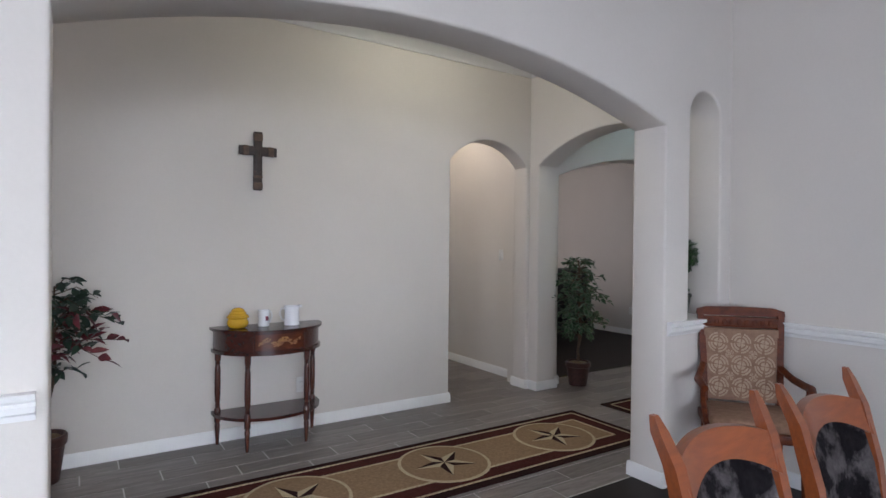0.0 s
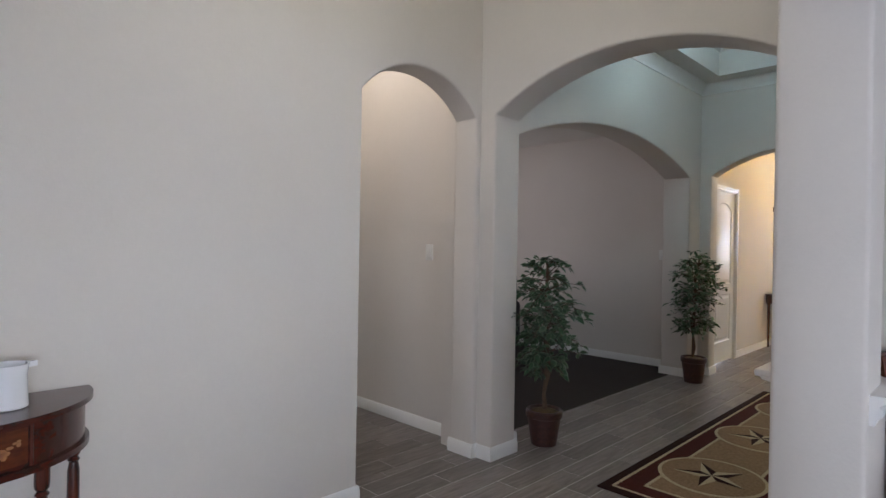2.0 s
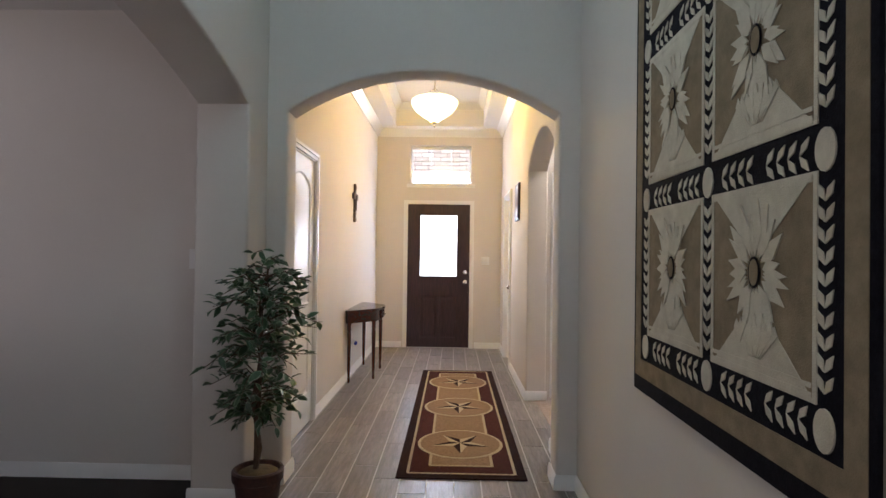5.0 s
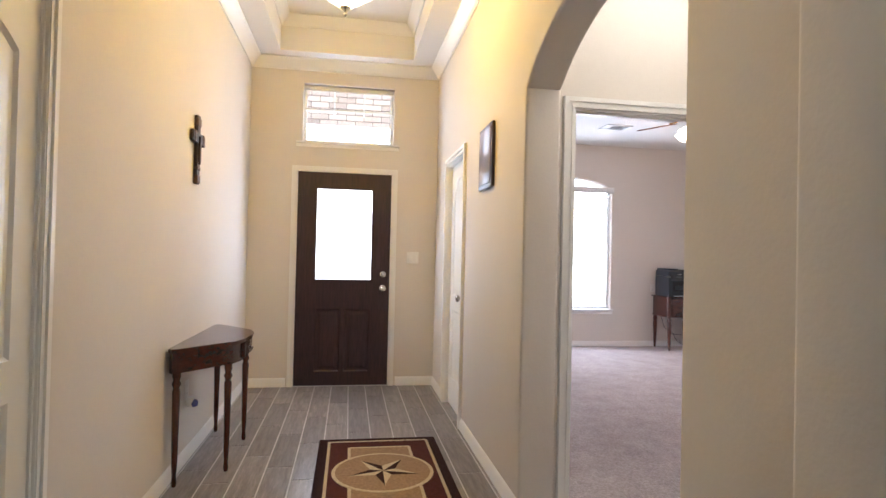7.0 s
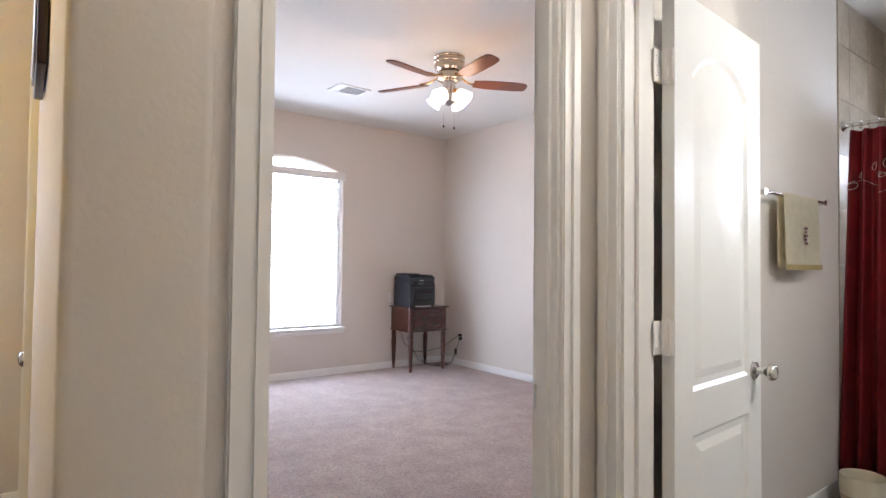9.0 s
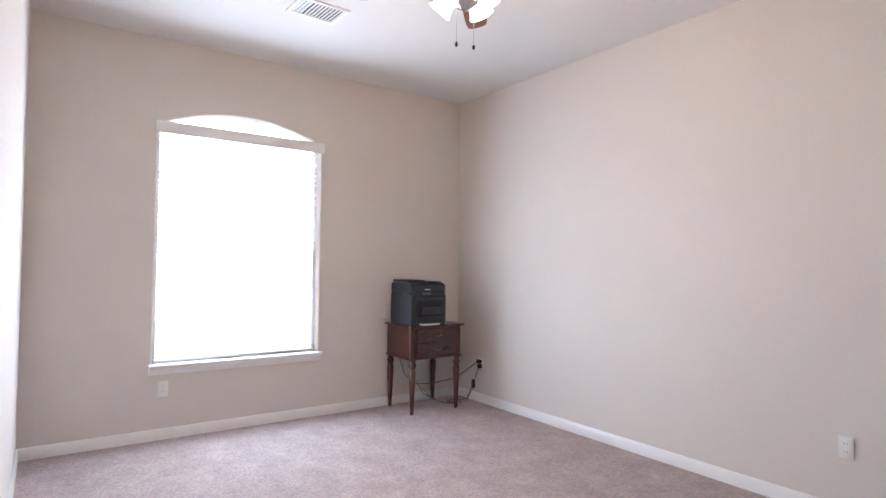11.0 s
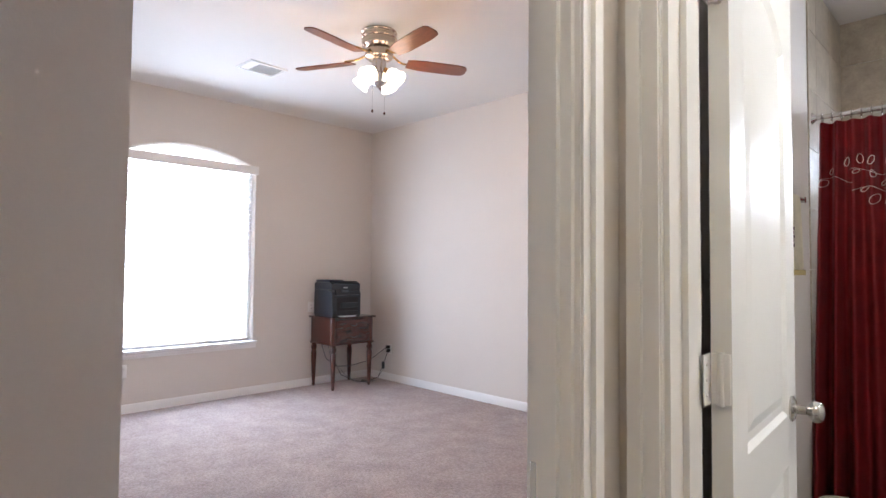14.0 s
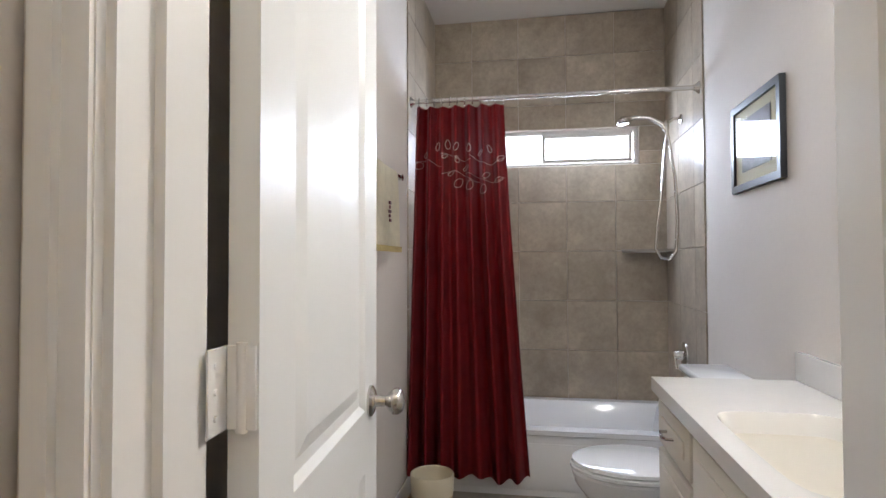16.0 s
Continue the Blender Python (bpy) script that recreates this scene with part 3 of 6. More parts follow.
def ring(bm, axis, c0, c1, l, r, b, t, w):
    """A rectangular frame of bar width w."""
    for a0, a1, z0, z1 in ((l, l + w, b, t), (r - w, r, b, t), (l + w, r - w, b, b + w), (l + w, r - w, t - w, t)):
        p, q = mapped(axis, a0, z0, c0), mapped(axis, a1, z1, c1)
        box(bm, *p, *q)
    return bm


tw = tagged(new("transom_window"), "white framed transom window over the front door", "window", "", "structure")
part("window_frame", ring(nb(), "x", 11.42, 11.46, 2.958, 3.812, 2.322, 2.868, 0.028), M_TRIM, tw)
for y in (3.243, 3.527):
    part("muntin", box(nb(), 11.43, y - 0.008, 2.60, 11.45, y + 0.008, 2.84), M_TRIM, tw)
pn = part("pane", box(nb(), 11.437, 2.986, 2.35, 11.443, 3.784, 2.84), M_GLASS, tw)
pn.visible_shadow = False
bl = thing("transom_blind", pose(11.385, 3.385, 2.86), "raised beige pleated shade in the transom window", "window shade")
M_SHADE = mat("beige_shade", (0.70, 0.65, 0.57), 0.8, var=0.1, scale=9)
bm = nb()
for k in range(3):
    box(bm, -0.004, -0.42, -0.005 - 0.012 * (k + 1), 0.028, 0.42, -0.001 - 0.012 * k, 0.003, 1)
part("headrail", bm, M_SHADE, bl)
part("bottom_rail", box(nb(), 0.0, -0.415, -0.228, 0.016, 0.415, -0.212, 0.003, 1), M_SHADE, bl)
strip("window_sill_trim", "x", 11.35, -1, 2.90, 3.87, [(0, 2.27), (0.014, 2.27), (0.016, 2.295), (0.034, 2.302), (0.034, 2.318), (0, 2.318)], M_TRIM, "white painted transom sill", "window sill")

# brick porch wall outside the transom
M_BRICK = mat("tan_brick", (0.74, 0.64, 0.56), 0.9, scale=8, color2=(0.62, 0.51, 0.44), bump=0.3, bscale=60, rand=0.2)
pw = structure("porch_wall", box(nb(), 12.96, 2.0, 2.70, 13.1, 5.0, 4.2), M_BATHGROUT, "mortar bed of the brick porch beam", "wall")
me_brick = bpy.data.meshes.new("brick")
bm = box(nb(), 0, 0, 0, 0.05, 0.205, 0.062, 0.004, 1)
bm.to_mesh(me_brick)
bm.free()
me_brick.materials.append(M_BRICK)
for rw in range(8):
    for k in range(11):
        o = new("brick", me_brick)
        o.parent = pw
        o.location = (12.935, 2.25 + 0.215 * k + (0.107 if rw % 2 else 0), 2.70 + 0.072 * rw)
slab("backdrop", 26.0, -30, 26.1, 40, -0.3, 14, M_DAYGLOW, "bright overexposed daylight far outside", "backdrop")
slab("backdrop_side", -10, -24.1, 30, -24.0, -0.3, 14, M_DAYGLOW, "bright overexposed daylight outside the bathroom", "backdrop")

# ---- bedroom window ----
bw = tagged(new("window_bedroom"), "white framed bedroom window with an arched head", "window", "", "structure")
bm = ring(nb(), "x", 13.68, 13.73, -0.425, 0.84, 0.548, 2.297, 0.03)
part("window_frame", bm, M_TRIM, bw)
p = part("pane", box(nb(), 13.70, -0.395, 0.58, 13.706, 0.81, 2.265), M_GLASS, bw)
p.visible_shadow = False
bm = nb()
prism(bm, arc(-0.41, 0.825, 2.299, 0.14), "x", 13.70, 13.706)
p = part("arched_pane", bm, M_GLASS, bw)
p.visible_shadow = False
strip("window_sill_trim", "x", 13.60, -1, -0.455, 0.86, [(-0.07, 0.548), (0, 0.53), (0, 0.475), (0.012, 0.475), (0.016, 0.515), (0.04, 0.522), (0.042, 0.545), (0.03, 0.55), (-0.07, 0.55)], M_TRIM, "white painted bedroom window sill", "window sill")
blind = thing("window_blind", pose(13.625, 0.205, 2.245), "lowered white slatted blind glowing in daylight", "blind")
part("valance", box(nb(), -0.055, -0.65, -0.01, -0.02, 0.65, 0.075, 0.006, 2), M_TRIM, blind, "white moulded valance")
M_SLAT = mat("white_slat", (0.82, 0.83, 0.85), 0.45, var=0.02)
sn = M_SLAT.node_tree
st = sn.nodes.new("ShaderNodeBsdfTranslucent")
st.inputs["Color"].default_value = (0.9, 0.92, 0.95, 1)
sm = sn.nodes.new("ShaderNodeMixShader")
sm.inputs["Fac"].default_value = 0.55
sn.links.new(sn.nodes["Principled BSDF"].outputs[0], sm.inputs[1])
sn.links.new(st.outputs[0], sm.inputs[2])
sn.links.new(sm.outputs[0], sn.nodes["Material Output"].inputs["Surface"])
me_slat = bpy.data.meshes.new("slat")
bm = box(nb(), -0.024, -0.615, -0.0012, 0.024, 0.615, 0.0015, 0.0012, 1)
bm.to_mesh(me_slat)
bm.free()
me_slat.materials.append(M_SLAT)
for k in range(39):
    o = new("slat", me_slat)
    o.parent = blind
    o.location = (0.028, 0, -0.03 - 0.0425 * k)
    o.rotation_euler = (0, radians(4), 0)
part("bottom_rail", box(nb(), 0.004, -0.615, -1.688, 0.052, 0.615, -1.668, 0.003, 1), M_TRIM, blind)
for y in (-0.5, -0.17, 0.17, 0.5):
    part("ladder_cord", rod(nb(), (0.002, y, 0.0), (0.002, y, -1.67), 0.0012, 5), M_TRIM, blind)
part("tilt_wand", rod(nb(), (-0.012, -0.56, -0.02), (-0.012, -0.56, -0.72), 0.004, 6), M_TRIM, blind)

# ---- bathroom window ----
bw = tagged(new("window_bath"), "narrow white sliding bathroom window", "window", "", "structure")
part("window_frame", ring(nb(), "y", -2.12, -2.07, 7.567, 8.618, 1.857, 2.098, 0.022), M_TRIM, bw)
part("sash", ring(nb(), "y", -2.11, -2.075, 7.60, 8.18, 1.885, 2.075, 0.022), M_TRIM, bw)
for x0, x1 in ((7.62, 8.155), (8.18, 8.60)):
    p = part("pane", box(nb(), x0, -2.095, 1.88, x1, -2.09, 2.08), M_FROST, bw, "bright frosted pane")
    p.visible_shadow = False

# ---- rugs ----
M_RUGDARK = mat("dark_brown_pile", (0.028, 0.010, 0.009), 0.95, var=0.3, scale=40, bump=0.6, bscale=300, spec=0.1)
M_RUGRED = mat("maroon_pile", (0.075, 0.020, 0.016), 0.95, var=0.3, scale=40, bump=0.6, bscale=300, spec=0.1)
M_RUGTAN = mat("tan_pile", (0.32, 0.215, 0.125), 0.95, scale=60, color2=(0.21, 0.135, 0.075), bump=0.6, bscale=300, spec=0.1)
M_RUGCREAM = mat("cream_pile", (0.55, 0.46, 0.31), 0.95, scale=60, color2=(0.40, 0.32, 0.19), bump=0.6, bscale=300, spec=0.1)


def rug(x0, x1, y0, y1):
    """A runner with rope borders, three medallions and five-pointed stars."""
    L, Wd = (x1 - x0) / 2, (y1 - y0) / 2
    r = thing("runner_rug", pose((x0 + x1) / 2, (y0 + y1) / 2, 0.002), "brown and tan runner rug with star medallions", "rug", "runner rugs along the hall")
    part("border", box(nb(), -L, -Wd, 0, L, Wd, 0.008, 0.003, 1), M_RUGDARK, r)
    part("maroon_field", box(nb(), -L + 0.055, -Wd + 0.055, 0.004, L - 0.055, Wd - 0.055, 0.0092), M_RUGRED, r)

    def rope(l, w, z, nm):
        bm = nb()
        for (ax, ay, bx, by) in ((-l, -w, l, -w), (-l, w, l, w), (-l, -w, -l, w), (l, -w, l, w)):
            d = Vector((bx - ax, by - ay, 0))
            n = max(2, int(d.length / 0.035))
            s = d.length / n
            u = d.normalized()
            v = Vector((-u.y, u.x, 0))
            for i in range(n):
                a = Vector((ax, ay, z)) + u * (s * i)
                q = [a - v * 0.011, a + u * s * 0.93 - v * 0.007, a + u * s * 1.05 + v * 0.009, a + u * s * 0.12 + v * 0.007]
                lo = [bm.verts.new(p) for p in q]
                hi = [bm.verts.new(p + Vector((0, 0, 0.0022))) for p in q]
                bm.faces.new(hi)
                for k in range(4):
                    bm.faces.new((lo[k], lo[(k + 1) % 4], hi[(k + 1) % 4], hi[k]))
        part(nm, bm, M_RUGCREAM, r)

    rope(L - 0.066, Wd - 0.066, 0.0088, "outer_rope")
    part("tan_field", box(nb(), -L + 0.18, -Wd + 0.185, 0.005, L - 0.18, Wd - 0.185, 0.0104), M_RUGTAN, r)
    rope(L - 0.19, Wd - 0.195, 0.0096, "inner_rope")
    for cx in (-0.94, 0.0, 0.94):
        bm = lathe(nb(), [(0.292, 0.006), (0.292, 0.0128), (0.27, 0.0130)], 40, cx, 0, 0)
        part("medallion_ring", bm, M_RUGCREAM, r)
        part("medallion", lathe(nb(), [(0.272, 0.006), (0.272, 0.0140)], 40, cx, 0, 0), M_RUGTAN, r)
        for m, off, nm in ((M_RUGCREAM, 0, "light_star_point"), (M_RUGDARK, 1, "dark_star_point")):
            for k in range(5):
                a0 = math.pi + 2 * math.pi * k / 5
                a1 = a0 + (math.pi / 5 if off == 0 else -math.pi / 5)
                tri = [(cx, 0), (cx + 0.205 * math.cos(a0), 0.205 * math.sin(a0)), (cx + 0.075 * math.cos(a1), 0.075 * math.sin(a1))]
                part(nm, prism(nb(), tri, "z", 0.008, 0.0152), m, r)
    return r


rug(-0.27, 2.80, 2.735, 3.53)
rug(3.147, 6.232, 2.727, 3.530)
rug(6.672, 9.757, 2.745, 3.518)

# ---- gallery: half-moon table and what stands on it ----
M_GOLD = mat("gilt_inlay", (0.42, 0.20, 0.055), 0.4, scale=30, color2=(0.16, 0.05, 0.02))
tbl = thing("half_moon_table", pose(0.475, 4.272, 0), "dark cherry half-moon console table with lower shelf", "table")


def halfmoon(r, d, n=24):
    return [(-r, 0.0)] + [(-r * math.cos(math.pi * i / n), -0.03 - d * math.sin(math.pi * i / n)) for i in range(n + 1)] + [(r, 0.0)]


def outline_slab(bm, pts, z0, z1, lip=0.0):
    prism(bm, pts, "z", z0, z1)
    return bm


for nm, r, d, z0, z1 in (("tabletop", 0.385, 0.335, 0.785, 0.803), ("apron", 0.362, 0.312, 0.655, 0.785), ("apron_moulding", 0.375, 0.325, 0.635, 0.655), ("lower_shelf", 0.372, 0.322, 0.205, 0.226)):
    part(nm, outline_slab(nb(), halfmoon(r, d), z0, z1), M_CHERRY, tbl)
bm = nb()


def apron_patch(bm, u, z, du, dz, r=0.3645):
    """A small lozenge of inlay on the curved apron."""
    vs = []
    for su, sz in ((-du, 0), (-du * 0.45, -dz), (du * 0.45, -dz), (du, 0), (du * 0.45, dz), (-du * 0.45, dz)):
        a = math.pi * (0.5 + u + su)
        vs.append(bm.verts.new((-r * math.cos(a), -0.03 - (r - 0.05) * math.sin(a), z + sz)))
    bm.faces.new(vs)


fld = nb()
cols = []
for i in range(17):
    a = math.pi * (0.5 - 0.145 + 0.29 * i / 16)
    cols.append([fld.verts.new((-q * math.cos(a), -0.03 - (q - 0.05) * math.sin(a), z)) for q, z in ((0.360, 0.668), (0.3640, 0.668), (0.3640, 0.774), (0.360, 0.774))])
for p, q in zip(cols, cols[1:]):
    for i in range(4):
        fld.faces.new((p[i], p[(i + 1) % 4], q[(i + 1) % 4], q[i]))
fld.faces.new(cols[0])
fld.faces.new(cols[-1][::-1])
part("drawer_front", fld, mat("red_brown_veneer", (0.13, 0.032, 0.012), 0.25, scale=8, color2=(0.06, 0.015, 0.008), stretch=(2, 6, 6), coat=0.3), tbl, "lighter veneered drawer front")
rng = random.Random(31)
apron_patch(bm, 0, 0.722, 0.022, 0.022)
for k in range(90):
    u = rng.uniform(-0.125, 0.125)
    apron_patch(bm, u, 0.722 + 0.014 * math.sin(u * 60) + rng.uniform(-0.022, 0.022) * (1 - abs(u) * 5), rng.uniform(0.004, 0.010), rng.uniform(0.003, 0.007))
part("inlay_panel", bm, M_GOLD, tbl, "gilt floral inlay on the apron")
for u in (-0.155, 0.155):
    a = math.pi * (0.5 + u)
    part("drawer_divider", rod(nb(), (-0.362 * math.cos(a), -0.03 - 0.312 * math.sin(a), 0.657), (-0.362 * math.cos(a), -0.03 - 0.312 * math.sin(a), 0.784), 0.006), M_CHERRYV, tbl)
LEG = [(0.010, 0.0), (0.016, 0.10), (0.019, 0.135), (0.013, 0.148), (0.021, 0.160), (0.021, 0.245), (0.013, 0.258), (0.019, 0.270), (0.013, 0.282), (0.018, 0.30), (0.020, 0.36), (0.019, 0.52), (0.014, 0.548), (0.020, 0.556), (0.013, 0.566), (0.020, 0.576), (0.021, 0.59), (0.021, 0.636)]
for x, y in ((-0.335, -0.03), (0.335, -0.03), (-0.20, -0.285), (0.20, -0.285)):
    part("leg", lathe(nb(), LEG, 12, x, y), M_CHERRYV, tbl)

M_YELLOW = mat("yellow_glaze", (0.62, 0.36, 0.015), 0.18, var=0.12, scale=9, coat=0.5)
M_PORC = mat("white_porcelain", (0.78, 0.78, 0.80), 0.15, var=0.02, coat=0.5)
jar = thing("honey_jar", pose(0.245, 4.135, 0.804), "yellow glazed ribbed honey jar with lid", "jar")
part("jar_body", lathe(nb(), [(0.044, 0), (0.058, 0.006), (0.068, 0.022), (0.070, 0.034), (0.068, 0.046), (0.062, 0.058), (0.060, 0.064), (0.072, 0.069), (0.074, 0.076), (0.070, 0.080)], 28), M_YELLOW, jar)
part("lid", lathe(nb(), [(0.066, 0.081), (0.064, 0.089), (0.054, 0.094), (0.056, 0.100), (0.050, 0.108), (0.042, 0.112), (0.043, 0.119), (0.034, 0.128), (0.018, 0.135), (0.006, 0.137)], 28), M_YELLOW, jar)


def handle(bm, x0, z0, z1, out, r=0.006, y=0.0):
    return tube(bm, [(x0, y, z1), (x0 - out * 0.7, y, z1 + 0.004), (x0 - out, y, z1 - 0.02), (x0 - out * 0.95, y, (z0 + z1) / 2), (x0 - out * 0.55, y, z0 + 0.008), (x0, y, z0)], r, 8)


mug = thing("mug", pose(0.415, 4.125, 0.804, 0, 0, 20), "white porcelain mug with a small crest", "mug")
part("mug_body", lathe(nb(), [(0.034, 0), (0.039, 0.004), (0.036, 0.05), (0.041, 0.112), (0.038, 0.112), (0.033, 0.05), (0.03, 0.01)], 24), M_PORC, mug)
part("handle", handle(nb(), 0.036, 0.02, 0.095, -0.03), M_PORC, mug)
bm = nb()
for a in range(6):
    box(bm, -0.012 + 0.004 * a, -0.0395, 0.04 + 0.003 * (a % 2), -0.009 + 0.004 * a, -0.0365, 0.075 - 0.003 * (a % 3))
part("crest", bm, mat("crest_print", (0.05, 0.03, 0.10), 0.4, color2=(0.35, 0.05, 0.05), scale=60), mug, "small dark blue and red printed crest")
pit = thing("pitcher", pose(0.605, 4.105, 0.804), "white porcelain pitcher with a handle", "pitcher")
bm = lathe(nb(), [(0.050, 0), (0.054, 0.004), (0.053, 0.012), (0.049, 0.10), (0.053, 0.125), (0.055, 0.134), (0.051, 0.134), (0.046, 0.10), (0.045, 0.012)], 28)
part("pitcher_body", bm, M_PORC, pit)
part("handle", handle(nb(), -0.049, 0.035, 0.115, 0.035), M_PORC, pit)
bm = nb()
prism(bm, [(0.046, -0.018), (0.075, 0.0), (0.046, 0.018)], "z", 0.120, 0.137)
part("spout", bm, M_PORC, pit)

# ---- crosses ----
M_BARK = mat("dark_carved_wood", (0.060, 0.036, 0.026), 0.6, scale=25, color2=(0.018, 0.012, 0.010), bump=0.5, bscale=45)
M_BARK2 = mat("brown_carved_band", (0.13, 0.075, 0.045), 0.6, scale=25, color2=(0.05, 0.03, 0.02), bump=0.5, bscale=45)


def cross(m, label, s=1.0):
    """A carved wall cross; local y runs out of the wall to -y, z up, origin at the foot."""
    c = thing("wall_cross", m, label, "cross")
    part("post", box(nb(), -0.030 * s, -0.022, 0, 0.030 * s, 0, 0.415 * s, 0.005), M_BARK, c)
    part("crossbar", box(nb(), -0.132 * s, -0.025, 0.245 * s, 0.132 * s, -0.003, 0.310 * s, 0.005), M_BARK, c)
    for z0, z1 in ((0.005, 0.055), (0.085, 0.105), (0.125, 0.135), (0.35, 0.40)):
        part("carved_band", box(nb(), -0.032 * s, -0.026, z0 * s, 0.032 * s, -0.002, z1 * s, 0.003, 1), M_BARK2, c)
    for x in (-0.105, 0.07):
        part("carved_band", box(nb(), x * s, -0.029, 0.243 * s, (x + 0.04) * s, -0.004, 0.312 * s, 0.003, 1), M_BARK2, c)
    part("corpus", box(nb(), -0.014 * s, -0.034, 0.12 * s, 0.014 * s, -0.02, 0.29 * s, 0.006), M_BARK, c, "raised dark relief on the post")
    return c


cross(pose(0.407, 4.288, 1.752), "dark carved wooden cross on the beige wall")
cross(pose(9.49, 4.288, 1.660), "dark carved wooden crucifix on the entry wall")

# ---- plates on walls ----


def plate(x, y, z, rz, kind, w=0.072, label=""):
    """A wall plate; it faces local -y."""
    p = thing("light_switch" if kind == "switch" else "outlet", pose(x, y, z, 0, 0, rz), label or ("white plastic rocker light switch plate" if kind == "switch" else "white plastic duplex wall outlet"), "light switch" if kind == "switch" else "outlet")
    part("cover_plate", box(nb(), -w / 2, -0.006, -0.057, w / 2, 0, 0.057, 0.003), M_WHITEPL, p)
    n = max(1, round(w / 0.06)) if kind == "switch" else 1
    for k in range(n):
        cx = (k - (n - 1) / 2) * 0.046
        if kind == "switch":
            part("rocker", box(nb(), cx - 0.016, -0.010, -0.033, cx + 0.016, -0.004, 0.033, 0.002), M_WHITEPL, p)
        else:
            for cz in (-0.02, 0.02):
                part("socket", lathe(nb(), [(0.017, 0.004), (0.017, 0.0085), (0.014, 0.009)], 16, m=Matrix.Translation((0, 0, cz)) @ Matrix.Rotation(radians(90), 4, "X")), M_WHITEPL, p)
                bm = box(nb(), -0.008, -0.0095, cz - 0.004, -0.006, -0.0085, cz + 0.006)
                box(bm, 0.006, -0.0095, cz - 0.003, 0.008, -0.0085, cz + 0.005)
                part("slot", bm, M_BLACK, p)
    return p


plate(3.110, 4.86, 1.278, -90, "switch")
plate(6.600, 4.66, 1.27, -90, "switch", 0.116)
plate(11.349, 2.744, 1.24, -90, "switch", 0.116)
plate(0.739, 4.289, 0.327, 0, "outlet")
plate(6.600, 5.93, 0.374, -90, "outlet")
plate(13.599, 0.763, 0.372, -90, "outlet")
plate(10.252, -1.914, 0.385, 180, "outlet")
plate(13.223, -1.914, 0.363, 180, "outlet")
plate(4.90, 2.488, 0.335, 180, "outlet")
plate(9.45, 4.289, 0.43, 0, "outlet")
plate(13.599, -1.09, 0.86, -90, "outlet")
M_BLUEGLASS = mat("blue_glass", (0.05, 0.07, 0.35), 0.08, var=0.2, coat=0.6)
for x, y, rz in ((4.90, 2.482, 180), (9.45, 4.295, 0)):
    w = thing("night_light", pose(x, y, 0.36, 0, 0, rz), "plug-in air freshener with blue glass", "night light")
    part("plug_body", box(nb(), -0.022, -0.050, -0.03, 0.022, -0.012, 0.03, 0.008), M_WHITEPL, w)
    part("glass_bulb", lathe(nb(), [(0.010, -0.045), (0.021, -0.038), (0.024, -0.02), (0.018, -0.004), (0.010, 0.0)], 16, 0, -0.052, 0.012), M_BLUEGLASS, w, "small blue glass bottle")

# ---- plants ----
M_BARKT = mat("brown_stem", (0.12, 0.075, 0.045), 0.8, scale=30, color2=(0.06, 0.035, 0.02), bump=0.4, bscale=80)
M_POT = mat("brown_wicker_pot", (0.075, 0.028, 0.020), 0.5, scale=40, color2=(0.03, 0.012, 0.010), bump=0.5, bscale=90)
M_SOIL = mat("dry_moss", (0.16, 0.11, 0.05), 0.95, var=0.5, scale=30, bump=0.6, bscale=60)
M_LEAFG = mat("green_leaf", (0.045, 0.105, 0.040), 0.45, scale=25, color2=(0.022, 0.060, 0.026), rand=0.3)
M_LEAFC = mat("cream_leaf_edge", (0.30, 0.36, 0.26), 0.5, scale=25, color2=(0.18, 0.25, 0.16), rand=0.2)
M_LEAFD = mat("dark_green_leaf", (0.030, 0.060, 0.034), 0.4, scale=25, color2=(0.014, 0.030, 0.020), rand=0.35)
M_LEAFR = mat("dark_red_leaf", (0.16, 0.020, 0.028), 0.45, scale=25, color2=(0.08, 0.010, 0.016), rand=0.35)
M_LEAFI = mat("ivy_leaf", (0.030, 0.085, 0.018), 0.4, scale=25, color2=(0.015, 0.05, 0.012), rand=0.4)


def leaf(bm, m, L, w, edge=True):
    """A bent leaf along local x: a rim in slot 1 and a blade in slot 0."""
    prof = [(0.0, 0.0), (0.22, 0.75), (0.5, 1.0), (0.78, 0.62), (1.0, 0.0)]
    mid = [bm.verts.new(m @ Vector((L * (0.06 + 0.88 * t), 0, -0.18 * L * t * t))) for t, _ in prof]
    for sg in (1, -1):
        inn = [bm.verts.new(m @ Vector((L * (0.06 + 0.88 * t), sg * w * 0.40 * k, -0.18 * L * t * t + 0.10 * w * k))) for t, k in prof[1:4]]
        chain = [mid[0]] + inn + [mid[4]]
        for i in range(4):
            f = [chain[i], chain[i + 1], mid[i + 1], mid[i]]
            vs = list(dict.fromkeys(f))
            bm.faces.new(vs if sg > 0 else vs[::-1]).material_index = 0
        if edge:
            tip = bm.verts.new(m @ Vector((L, 0, -0.20 * L)))
            base = bm.verts.new(m @ Vector((0, 0, 0)))
            out = [bm.verts.new(m @ Vector((L * (0.06 + 0.88 * t), sg * w * 0.5 * k, -0.18 * L * t * t + 0.16 * w * k))) for t, k in prof[1:4]]
            oc = [base] + out + [tip]
            for i in range(4):
                f = [oc[i], oc[i + 1], chain[i + 1], chain[i]]
                bm.faces.new(f if sg > 0 else f[::-1]).material_index = 1


